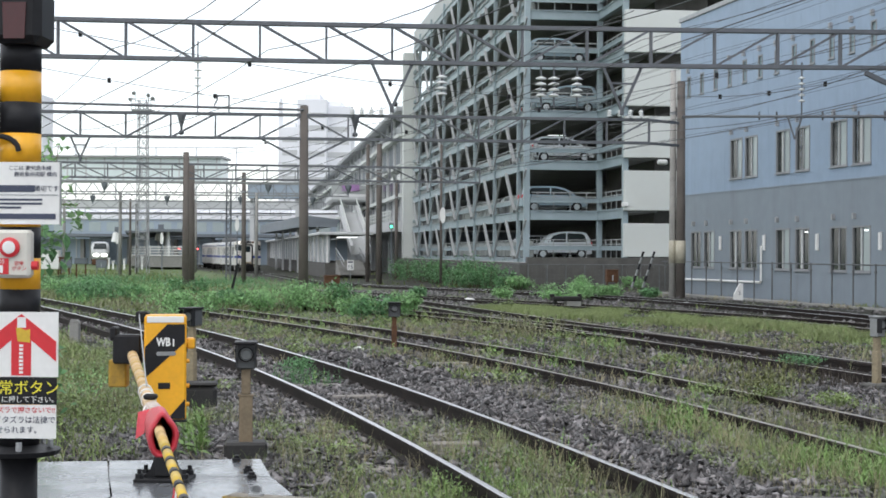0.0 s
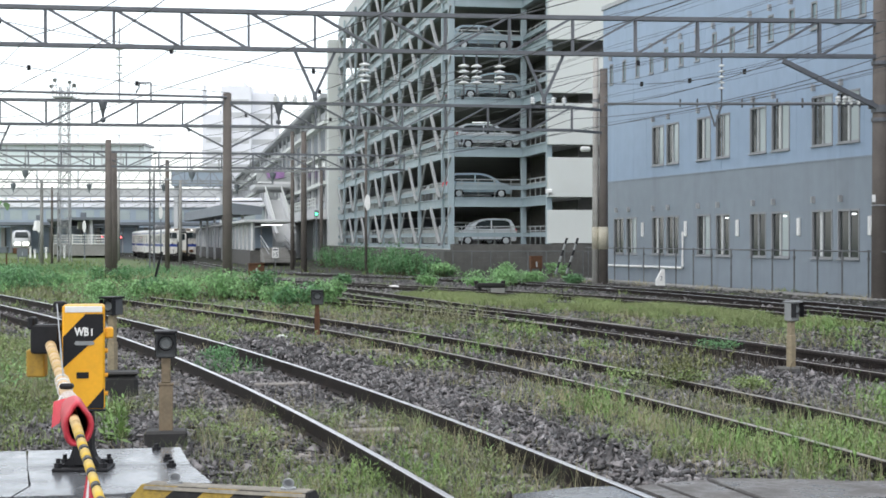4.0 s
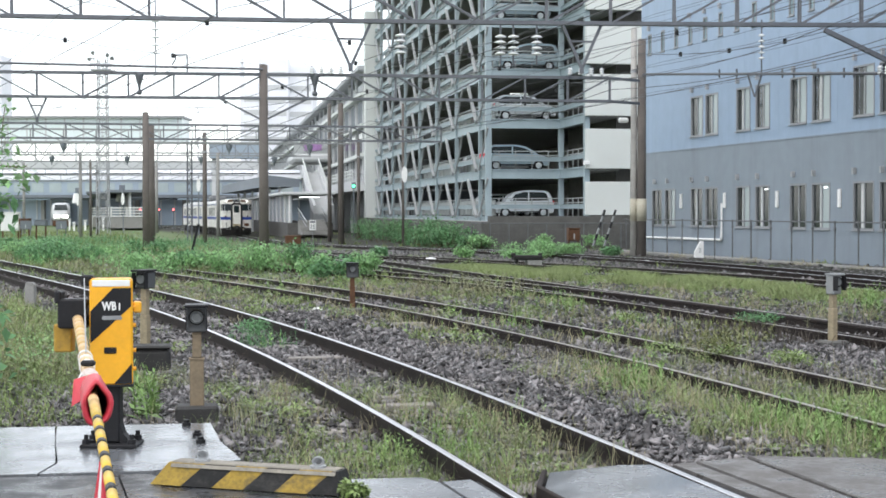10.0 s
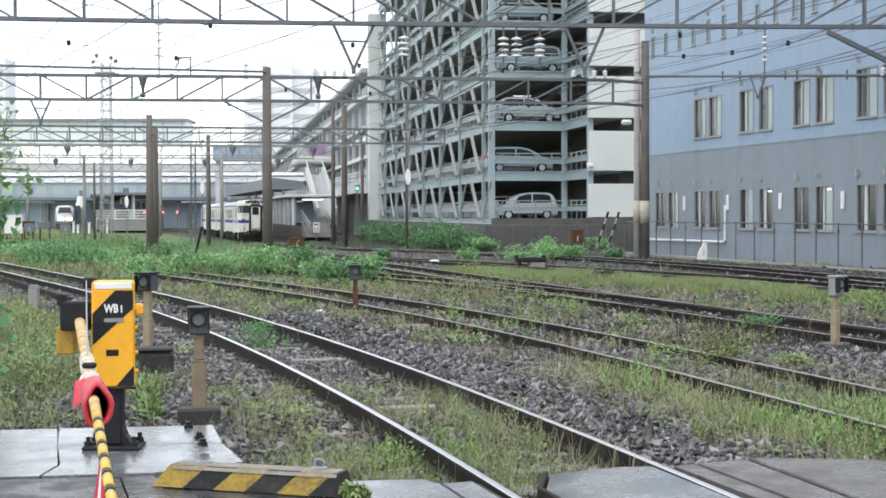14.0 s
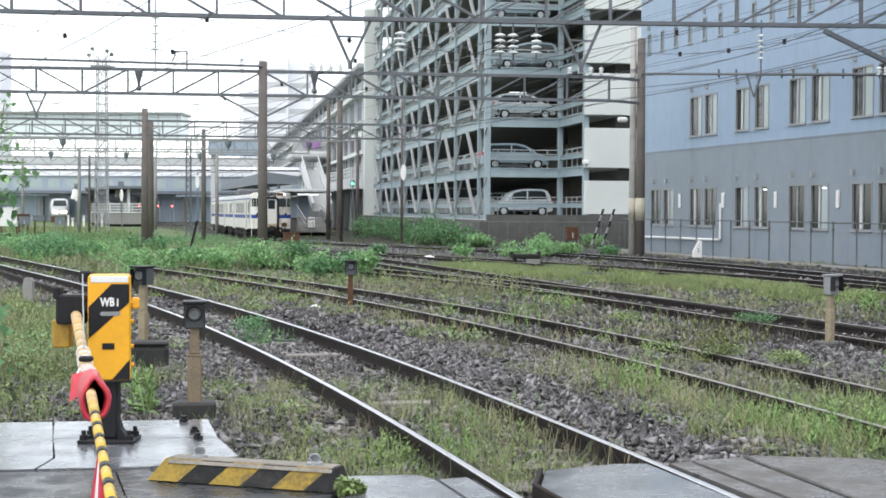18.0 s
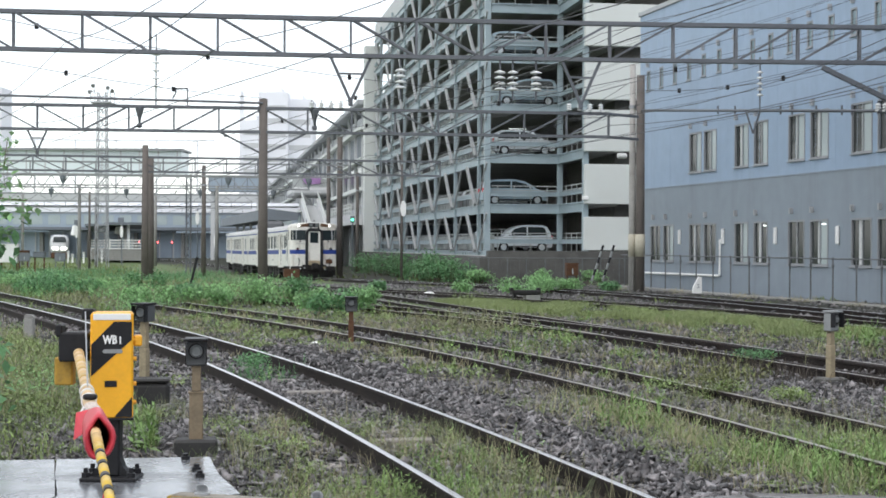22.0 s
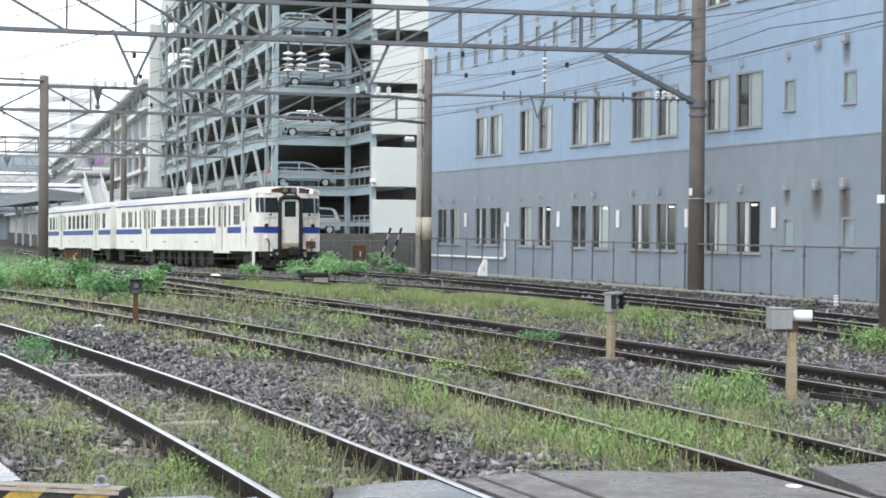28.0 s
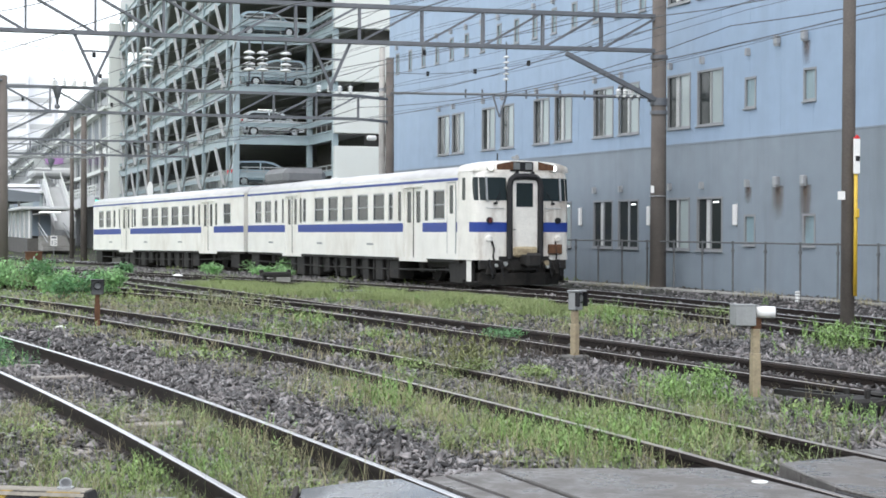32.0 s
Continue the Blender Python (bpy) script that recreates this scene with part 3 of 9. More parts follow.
for k in range(46):
    seams.box(-30.2 + 1.4 * k, -30.194 + 1.4 * k, -0.003, 0.0, 3.97, 11.25)
part("cladding_seams", seams, M_BLUE, blue)
ribs = Geo()
for k in range(50):
    z = -0.1 + k * 0.08
    spans = ((-2.2, -1.27), (-0.63, 34)) if 1.04 < z < 1.97 else ((-2.2, 34),)
    for a, b in spans:
        ribs.box(a, b, -0.006, 0.0, z, z + 0.045)
part("ribbed_siding", ribs, M_GREYCLAD, blue, "grey ribbed siding")

M_CURTAIN = mat("white_curtain", (0.56, 0.57, 0.56), 0.8, vary=0.2, scale=14, bump=0.2)
M_WFRAME = mat("light_window_frame", (0.26, 0.27, 0.28), 0.5, 0.1, vary=0.06, scale=3, bump=0.0)
M_TEAL = glass("pale_teal_glass", (0.24, 0.33, 0.36), 0.12)
for k, (a, b, c, d) in enumerate(upper + lower + third):
    f = Geo()
    for x0, x1, z0, z1 in ((a, b, c, c + 0.06), (a, b, d - 0.06, d), (a, a + 0.06, c + 0.06, d - 0.06), (b - 0.06, b, c + 0.06, d - 0.06)):
        f.box(x0, x1, -0.015, 0.08, z0, z1)
    mid = (a + b) / 2 + 0.05
    if b - a > 0.8:
        f.box(mid - 0.03, mid + 0.03, 0.0, 0.07, c + 0.06, d - 0.06)
    w = part("window", f, M_WFRAME, blue)
    part("sill", Geo().box(a - 0.03, b + 0.03, -0.06, 0.0, c - 0.035, c, bevel=0.008), M_WFRAME, w)
    if b - a > 0.8:
        part("pane", Geo().box(a + 0.06, mid - 0.03, 0.05, 0.06, c + 0.06, d - 0.06), M_GLASS, w)
        if len(upper) + 4 < k < len(upper) + 12 and k % 2:
            part("lit_tube", Geo().box(mid + 0.1, mid + 0.36, 0.018, 0.026, d - 0.17, d - 0.13), M_TUBE, w, "lit tube behind the glass")
        part("curtain", Geo().box(mid - 0.03 - 0.10 - 0.07 * (k % 3), mid - 0.035, 0.042, 0.049, c + 0.07, d - 0.07), M_CURTAIN, w, "white gathered curtain")
        part("pane", Geo().box(mid + 0.03, b - 0.06, 0.03, 0.04, c + 0.06, d - 0.06), M_GLASS2 if k < 10 or k % 3 == 1 else M_GLASS, w)
    else:
        part("pane", Geo().box(a + 0.06, b - 0.06, 0.04, 0.05, c + 0.06, d - 0.06), M_TEAL, w)

M_HOOD = mat("grey_vent_metal", (0.34, 0.35, 0.36), 0.5, 0.2, vary=0.15, scale=6, bump=0.05)
hood_geo = Geo().prism([(-0.05, 0.0), (0.05, 0.0), (0.05, 0.15), (0.03, 0.2), (-0.03, 0.2), (-0.05, 0.15)], -0.12, 0.0)
hood_mesh = hood_geo.mesh("vent_hood", M_HOOD)
hood_s = [25.2, 23.7, 20.9, 19.2, 16.4, 14.9, 12.2, 10.5, 7.6, 5.88, 3.63]
for z, row in ((6.12, hood_s), (2.66, [29.2, 27.8] + hood_s), (9.02, [29.9 - 1.472 * k for k in range(15)])):
    for s in row:
        ob = tagged(new("vent_hood", hood_mesh), "small grey metal vent hood on the cladding", "vent", group="vent hoods on the blue building")
        ob.matrix_basis = WALL @ pose(-s, 0, z)
big_hood = Geo().box(-0.08, 0.08, -0.15, 0.0, 0.02, 0.26, bevel=0.025).box(-0.065, 0.065, -0.13, -0.01, -0.01, 0.02).mesh("vent_cowl", M_HOOD)
for s in (2.28, 1.1):
    for z in (6.24, 2.64):
        ob = tagged(new("vent_cowl", big_hood), "square grey vent cowl on the cladding", "vent", group="vent cowls on the blue building")
        ob.matrix_basis = WALL @ pose(-s, 0, z)


def stain_material():
    """Brown run-off that thins out downwards and sideways."""
    m = mat("rust_run_off", (0.16, 0.105, 0.07), 0.7, vary=0.2, scale=6, bump=0.0)
    n, l = m.node_tree.nodes, m.node_tree.links
    co, sep = n.new("ShaderNodeTexCoord"), n.new("ShaderNodeSeparateXYZ")
    l.new(co.outputs["Generated"], sep.inputs[0])
    nz = n.new("ShaderNodeTexNoise")
    nz.inputs["Scale"].default_value, nz.inputs["Detail"].default_value = 5.0, 6
    l.new(co.outputs["Generated"], nz.inputs["Vector"])
    side = n.new("ShaderNodeMath")
    side.operation = "PINGPONG"
    side.inputs[1].default_value = 0.5
    l.new(sep.outputs["X"], side.inputs[0])
    last = None
    for src in (side.outputs[0], sep.outputs["Z"], nz.outputs["Fac"]):
        if last is None:
            last = src
            continue
        mul = n.new("ShaderNodeMath")
        mul.operation = "MULTIPLY"
        l.new(last, mul.inputs[0])
        l.new(src, mul.inputs[1])
        last = mul.outputs[0]
    gain = n.new("ShaderNodeMath")
    gain.operation = "MULTIPLY"
    gain.inputs[1].default_value = 2.2
    l.new(last, gain.inputs[0])
    l.new(gain.outputs[0], n["Principled BSDF"].inputs["Alpha"])
    return m


M_STAIN = stain_material()
for s, w, z0, z1 in ((2.28, 0.3, 1.75, 2.66), (1.1, 0.28, 1.3, 2.66), (3.63, 0.2, 2.2, 2.66), (1.1, 0.2, 5.6, 6.24)):
    part("rust_stain", Geo().box(-s - w, -s + w, -0.0135, -0.0095, z0, z1), M_STAIN, blue, "brown rust stain below a vent")
for s in (26.3, 22.05, 17.62, 13.16, 8.8, 4.2):
    w = thing("wall_lamp", "white upright wall lamp between the windows", "lamp", WALL @ pose(-s, -0.015, 1.66), group="wall lamps")
    part("diffuser", Geo().box(-0.075, 0.075, -0.07, 0.0, 0.0, 0.55, bevel=0.01), M_WHITE, w)
    part("back_plate", Geo().box(-0.06, 0.06, 0.0, 0.015, -0.03, 0.58), M_GAL, w)

pipe = thing("drain_pipe", "white pipe running low along the grey wall", "pipe", WALL)
part("run", Geo().tube([(-30.1, -0.08, 0.46), (-22.3, -0.08, 0.48), (-22.24, -0.08, 0.54), (-22.24, -0.08, 1.83)], 0.045, 8), M_WHITE, pipe)
part("bracket", Geo().box(-26.1, -26.0, -0.14, 0.0, 0.4, 0.54), M_GAL, pipe)

# fence between wall and track
M_FENCE = mat("dull_fence_steel", (0.12, 0.125, 0.13), 0.6, 0.2, vary=0.3, scale=6, bump=0.05, dirt=(0.3, 0.29, 0.27), dirt_amount=0.35)
fence = thing("fence", "thin grey post and rail fence along the building", "fence", WALL)
for k in range(36):
    x = 22.0 - 1.4645 * k if k < 26 else -14.6 - 1.55 * (k - 25)
    part("post", Geo().cyl((x, -0.95, -0.3), (x, -0.95, 1.2), 0.026, n=8), M_FENCE, fence)
    part("cap", Geo().cyl((x, -0.95, 1.2), (x, -0.95, 1.24), 0.034, n=8), M_FENCE, fence)
    part("clip", Geo().box(x - 0.035, x + 0.035, -0.985, -0.915, 0.95, 1.03, bevel=0.008), M_FENCE, fence)
part("top_rail", Geo().cyl((-30.5, -0.95, 1.2), (22, -0.95, 1.2), 0.022, n=8), M_FENCE, fence)
solid("kerb", Geo().box(-31, 24, -1.25, -0.75, -0.4, -0.08, bevel=0.02), M_CONC, "low concrete kerb under the fence", "kerb", "structure", m=WALL)

# ---- multi-storey car park ----
GAR = pose(2.81, 90, 0, 0, 0, 8.5)
FLOORS = [1.2, 3.95, 6.85, 9.75, 12.65, 15.55, 18.45, 21.35]
GL, GW = 62.0, 4.2
garage = thing("parking_garage", "open steel multi-storey car park with braced side", "car park", GAR)


def flanged(g, p, q, z0, z1, out, w=0.16):
    """A rolled beam along an edge: a web with two wider flanges."""
    g.beam((*p, (z0 + z1) / 2), (*q, (z0 + z1) / 2), w, z1 - z0 - 0.08)
    g.beam((*p, z1 - 0.03), (*q, z1 - 0.03), w + out, 0.06)
    g.beam((*p, z0 + 0.03), (*q, z0 + 0.03), w + out, 0.06)


BAYS = [2.6 + 8.9 * k for k in range(7)]
for i, z in enumerate(FLOORS):
    part("deck", Geo().box(0.1, 24, 0.1, GL, z - 0.2, z), M_DECK, garage)
    part("walkway", Geo().box(GW + 0.1, 6.0, -6.2, 0.05, z - 0.2, z), M_DECK, garage)
    for p, q in (((0, 0), (0, GL)), ((0.1, 0), (GW, 0)), ((GW, -6.3), (GW, -0.1))):
        b = Geo()
        flanged(b, p, q, z - 0.5, z + 0.05, 0.16)
        part("edge_beam", b, M_GARSTEEL, garage, "blue-grey edge beam")
        if i < 7:
            b = Geo()
            flanged(b, p, q, z + 0.5, z + 0.75, 0.06, 0.12)
            part("rail_beam", b, M_GARSTEEL, garage)
    if i < 7:
        for x0, y0, x1, y1, n in ((0.3, 0.3, 0.3, GL, 42), (0.3, 0.3, GW, 0.3, 4), (GW + 0.25, -6.2, GW + 0.25, 0.2, 5)):
            r = Geo()
            for h in (0.85, 1.1):
                r.beam((x0, y0, z + h), (x1, y1, z + h), 0.05)
            for k in range(n):
                f = (k + 0.3) / n
                x, y = x0 + (x1 - x0) * f, y0 + (y1 - y0) * f
                r.beam((x, y, z), (x, y, z + 1.1), 0.05)
            part("railing", r, M_RAILING, garage, "pale tubular railing")
        for k in range(14):
            if (k + i) % 5 != 3:
                part("guard_panel", Geo().box(0.4, 0.44, 0.5 + 4.4 * k, 4.7 + 4.4 * k, z + 0.12, z + 1.02), M_RAILING, garage, "pale guard panel")
for y in [0.0] + BAYS:
    w = 0.17 if y == 0 else 0.11
    part("column", Geo().box(-0.1 - w, -0.1 + w, y - w, y + w, 0.3, 22), M_GARSTEEL, garage)
    if y:
        for i in range(7):
            z0, z1 = FLOORS[i] + 0.05, FLOORS[i + 1] - 0.5
            part("brace", Geo().beam((-0.3, y + 3.3, z1), (-0.3, y + 0.35, z0), 0.15, 0.22), M_GARBRACE, garage, "weathered grey brace")
            part("brace", Geo().beam((-0.25, y - 3.3, z1), (-0.25, y - 0.35, z0), 0.1, 0.1), M_GARBRACE, garage)
for x, y in ((GW, 0.0), (GW, -6.2), (9.0, 0.0)):
    part("column", Geo().box(x - 0.15, x + 0.15, y - 0.15, y + 0.15, 0.5, 22), M_GARSTEEL, garage)
part("inner_wall", Geo().box(11, 11.3, 4, GL, 0.5, 22), M_CONC, garage)
part("roof_screen", Geo().box(-0.05, 0.05, GL * 0.1, GL, 21.5, 23.0), M_RAILING, garage)
part("end_pier", Geo().box(-1.0, 0.6, GL + 0.1, GL + 1.6, 0.0, 21.0), M_WHITEWALL, garage, "white pier")
# cream stair tower with dark slots: a dark core is painted as their shade
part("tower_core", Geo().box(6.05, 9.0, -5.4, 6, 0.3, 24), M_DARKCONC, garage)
for k, (z0, z1) in enumerate(((1.35, 3.15), (3.85, 6.0), (6.7, 8.95), (9.5, 11.7), (12.4, 14.7), (15.4, 17.6), (18.2, 23.5))):
    part("spandrel", Geo().box(4.05, 9.4, -6.75, -6.4, z0, z1, bevel=0.02), M_WHITEWALL, garage, "cream white wall band")
solid("retaining_wall", Geo().box(-1.5, 13, -8.2, -7.6, -0.9, 1.3), M_DARKCONC, "dark stained retaining wall below the car park", "wall", "structure", m=GAR)
solid("retaining_wall", Geo().box(-1.9, -1.5, -8, GL, -0.9, 1.0), M_DARKCONC, "dark retaining wall along the car park", "wall", "structure", m=GAR)
solid("garage_base", Geo().box(-1.45, 24, -7.55, GL, -0.9, 1.0), M_DECK, "concrete terrace that carries the car park", "terrace", "structure", m=GAR)

yard_fence = thing("fence", "thin pale mesh fence before the retaining wall", "fence", GAR)
for k in range(12):
    x = -2.6 + 1.0 * k
    part("post", Geo().cyl((x, -8.9, -0.9), (x, -8.9, 0.95), 0.03, n=6), M_FENCE, yard_fence)
part("top_rail", Geo().cyl((-2.6, -8.9, 0.93), (8.4, -8.9, 0.93), 0.025, n=6), M_FENCE, yard_fence)
g = Geo()
for k in range(46):
    g.beam((-2.6 + 0.24 * k, -8.9, -0.7), (-2.6 + 0.24 * k, -8.9, 0.92), 0.005)
for k in range(8):
    g.beam((-2.6, -8.9, -0.6 + 0.2 * k), (8.4, -8.9, -0.6 + 0.2 * k), 0.005)
part("wire_mesh", g, M_FENCE, yard_fence)


# ---- gantries, poles and wires ----
def gantry(label, p, q, z, h, bays, poles, width=0.14, steel=None, post=None, r=0.24, zigzag=False, falls=None, sag=0.0):
    """A truss beam from p to q (plan), its lower chord at z, carried by poles. falls(k): whether the diagonal of bay k falls towards q."""
    p, q = Vector((*p, z)), Vector((*q, z))
    d = (q - p) / bays
    side = Vector((-d.y, d.x, 0)).normalized() * width / 2
    ob = thing("catenary_gantry", label, "gantry")
    steel, post = steel or M_TRUSS, post or M_POLE
    up = Vector((0, 0, h))
    falls = falls or (lambda k: k % 2 if zigzag else k < bays / 2)
    node = [p + d * k - Vector((0, 0, sag * (1 - (2 * k / bays - 1) ** 2))) for k in range(bays + 1)]
    for s in (-1, 1):
        part("top_chord", Geo().bar([q + s * side + up for q in node], 0.085, 0.105), steel, ob)
        part("bottom_chord", Geo().bar([q + s * side for q in node], 0.085, 0.1), steel, ob)
    for k in range(bays):
        a, b = node[k], node[k + 1]
        g = Geo()
        for s in (-1, 1):
            if not zigzag:
                g.beam(a + s * side, a + s * side + up, 0.055)
            if falls(k):
                g.beam(a + s * side + up, b + s * side, 0.055)
            else:
                g.beam(a + s * side, b + s * side + up, 0.055)
        g.beam(a - side, a + side, 0.05)
        g.beam(a - side + up, a + side + up, 0.05)
        part("lattice", g, steel, ob)
    for x, y, top in poles:
        part("pole", Geo().cyl((x, y, -1.2), (x, y, top), r, r * 0.8, 16), post, ob, "dark brown concrete pole", True)
    return ob


gantry("lattice gantry across the yard, fixed to a round brown pole", (12.97, 42.1), (-17.63, 38.79), 6.53, 0.955, 18, [(13.0, 42.1, 8.1)], falls=lambda k: k < 7, sag=0.08)
yard_gantry = gantry("long lattice gantry across the yard on round poles", (6.338, 58.636), (-25.7, 54.55), 5.67, 0.87, 20, [(7.72, 60.0, 8.15), (-6.48, 57.0, 6.88)], r=0.19, falls=lambda k: k % 8 < 4)
for z in (5.67, 6.54):
    part("end_stub", Geo().beam((6.30, 58.63, z), (7.60, 59.9, z), 0.1), M_TRUSS, yard_gantry)
for k in (8, 10):
    part("knee_brace", Geo().beam((7.94 - 1.602 * k, 58.84 - 0.204 * k, 5.67), (-6.48, 57.0, 4.85), 0.07), M_TRUSS, yard_gantry)
part("top_pipe", Geo().cyl((-6.48, 56.85, 6.72), (-25.7, 54.4, 6.98), 0.045, n=8), M_TRUSS, yard_gantry)
gantry("lighter lattice gantry with insulators, further up the yard", (0.0, 86.0), (-36.0, 78.0), 5.4, 0.77, 22, [(-15.62, 82.4, 6.8), (-15.62, 84.0, 6.3)], r=0.2, falls=lambda k: (k + 3) % 8 < 4)


def lone_pole(x, y, top, label="dark round concrete catenary pole", r=0.22, material=None):
    ob = thing("catenary_pole", label, "pole", pose(x, y, 0), group="catenary poles")
    part("shaft", Geo().cyl((0, 0, -1.2), (0, 0, top), r, r * 0.8, 14), material or M_POLE, ob, "", True)
    part("band", Geo().cyl((0, 0, top * 0.8), (0, 0, top * 0.8 + 0.12), r * 0.95, n=14), M_GAL, ob)
    return ob


lone_pole(10.2, 23.1, 9.9, "tall brown pole with a yellow guard and a white marker", 0.112)
lone_pole(-6.71, 104, 8.8)
lone_pole(-8.33, 116, 9.6, r=0.16)
lone_pole(-7.02, 132, 7.7, r=0.16)
lone_pole(-15.95, 105, 6.9, r=0.17)
slim = lone_pole(-2.36, 96, 8.2, "slender dark mast with a white oval sign", 0.09)
part("oval_plate", Geo().lathe([(0.02, 0), (0.5, 0), (0.5, 0.04), (0.02, 0.04)], pose(0.1, -0.12, 3.84, 90, 0, 0) @ Matrix.Diagonal((0.36, 1.0, 1, 1)), 18), M_WHITE, slim, "white oval sign")
lattice_pole = thing("lattice_pole", "slender square lattice pole in the haze", "pole", pose(-19.4, 120, 0))
for s in (-1, 1):
    for q in (-1, 1):
        part("leg", Geo().beam((s * 0.17, q * 0.17, -1.2), (s * 0.17, q * 0.17, 7.0), 0.06), M_TRUSS, lattice_pole)
for k in range(14):
    part("brace", Geo().beam((-0.17, -0.17, k * 0.5), (0.17, -0.17, 0.5 + k * 0.5), 0.04).beam((0.17, -0.17, k * 0.5), (-0.17, -0.17, 0.5 + k * 0.5), 0.04), M_TRUSS, lattice_pole)
lone_pole(-31.55, 140, 6.3, "thin dark pole in the haze", 0.12)
lone_pole(-33.2, 150, 6.1, "thin dark pole in the haze", 0.12)

# ---- lattice floodlight tower ----
tower = thing("floodlight_tower", "slender steel lattice mast with floodlights on a platform", "light mast", pose(-32.6, 150, 0))
for sx in (-1, 1):
    for sy in (-1, 1):
        part("leg", Geo().beam((sx * 0.55, sy * 0.55, -1.0), (sx * 0.4, sy * 0.4, 16.2), 0.075), M_GAL, tower)
for k in range(14):
    z0, z1 = k * 1.15, (k + 1) * 1.15
    r0, r1 = 0.55 - 0.15 * z0 / 16.6, 0.55 - 0.15 * z1 / 16.6
    for s in (-1, 1):
        for p, q in (((-r0, s * r0, z0), (r1, s * r1, z1)), ((r0, s * r0, z0), (-r1, s * r1, z1)), ((s * r0, -r0, z0), (s * r1, r1, z1)), ((-r0, s * r0, z0), (r0, s * r0, z0))):
            part("brace", Geo().beam(p, q, 0.05), M_GAL, tower)
part("platform", Geo().box(-0.95, 0.95, -0.95, 0.95, 15.1, 15.25), M_GAL, tower)
g = Geo()
for a in range(4):
    c, s = math.cos(a * math.pi / 2), math.sin(a * math.pi / 2)
    for h in (0.5, 1.0):
        g.beam((0.95 * (c - s), 0.95 * (s + c), 15.25 + h), (0.95 * (c + s), 0.95 * (s - c), 15.25 + h), 0.05)
    g.beam((0.95 * (c - s), 0.95 * (s + c), 15.2), (0.95 * (c - s), 0.95 * (s + c), 16.3), 0.06)
part("railing", g, M_GAL, tower)
for x, z in ((-1.0, 16.3), (-0.7, 16.9), (0.6, 16.7), (1.0, 16.4)):
    lamp = part("floodlight", Geo().cyl((x, -0.5, z), (x * 1.1, -0.8, z - 0.15), 0.12, 0.2, 12), M_GREYBOX, tower)
    part("bracket", Geo().beam((x, -0.4, 16.1), (x, -0.4, z), 0.06), M_GAL, lamp)


# ---- level crossing: deck slabs, kerb block ----
DECK = pose(-0.4, 8.75, 0, 0, 0, 15)
deck = thing("crossing_deck", "worn concrete and steel panels of the level crossing", "crossing deck", DECK, kind="structure")


def slab(x0, x1, y0, y1, material, z0=-0.2, z1=-0.004, label=""):
    return part("panel", Geo().box(x0, x1, y0, y1, z0, z1, bevel=0.012), material, deck, label)


def deck_piece(poly, material, z1=-0.004, label=""):
    """A deck panel of any outline, with a bevelled upper edge."""
    n, c = len(poly), Vector((sum(p[0] for p in poly) / len(poly), sum(p[1] for p in poly) / len(poly)))
    rim = [c + (Vector(p) - c) * (1 - 0.012 / (Vector(p) - c).length) for p in poly]
    g = Geo().add([(x, y, -0.2) for x, y in poly] + [(x, y, z1 - 0.012) for x, y in poly] + [(p.x, p.y, z1) for p in rim],
                  [(r * n + i, r * n + (i + 1) % n, (r + 1) * n + (i + 1) % n, (r + 1) * n + i) for r in range(2) for i in range(n)] + [tuple(range(n))[::-1], tuple(range(2 * n, 3 * n))])
    return part("panel", g, material, deck, label)


deck_piece([(-0.1, -0.1), (-0.1, 0.22), (0.36, 0.17), (0.42, 0.0), (0.42, -1.5), (-0.55, -1.5)], M_STEELDECK, label="smooth wet panel")
deck_piece([(0.435, 0.0), (0.61, 0.03), (0.61, -1.5), (0.435, -1.5)], M_STEELDECK, label="smooth wet panel")
deck_piece([(0.88, -0.46), (1.08, 0.04), (1.56, 0.18), (1.76, 0.15), (1.76, -1.5), (0.88, -1.5)], M_STEELDECK, 0.012, "smooth wet panel with cut corner")
deck_piece([(1.93, 0.22), (2.07, 0.26), (2.07, -1.5), (1.93, -1.5)], M_PANEL)
deck_piece([(2.11, 0.27), (2.45, 0.33), (2.38, -1.5), (2.11, -1.5)], M_PANEL)
deck_piece([(2.49, 0.34), (3.2, 0.06), (3.2, -1.5), (2.42, -1.5)], M_PANEL, 0.004)
deck_piece([(3.22, 0.05), (3.82, -0.12), (3.82, -1.5), (3.22, -1.5)], M_PANEL)
deck_piece([(4.04, -1.1), (4.3, -0.16), (4.96, -0.1), (4.96, -1.5), (4.04, -1.5)], M_PANEL, 0.004)
for k in range(1, 6):
    y1, y0 = -0.02 - 1.5 * k, -1.5 * (k + 1)
    for a, b, material in ((-0.55, 0.42, M_STEELDECK), (0.435, 0.61, M_STEELDECK), (0.88, 1.76, M_STEELDECK), (1.93, 2.07, M_PANEL), (2.11, 2.38, M_PANEL), (2.42, 3.2, M_PANEL), (3.22, 3.82, M_PANEL), (4.04, 4.96, M_PANEL)):
        slab(a, b, y0, y1, material)
for k in range(6):
    y1, y0 = -0.02 - 1.5 * k, -1.5 * (k + 1)
    slab(5.16, 6.6, y0, y1 + 0.2 * (k == 0), M_PANEL)
    slab(6.62, 8.2, y0, y1 + 0.1 * (k == 0), M_PANEL)
guard = part("edge_angle", Geo().box(0.845, 0.875, -9, -0.44, -0.2, 0.03, bevel=0.006), M_RAIL, deck, "rusty steel edge angle")
part("edge_angle", Geo().box(-0.015, 0.015, 0, 0.53, -0.2, 0.03, bevel=0.006), M_RAIL, deck, "rusty steel edge angle", m=pose(0.86, -0.45, 0, 0, 0, -22.0))
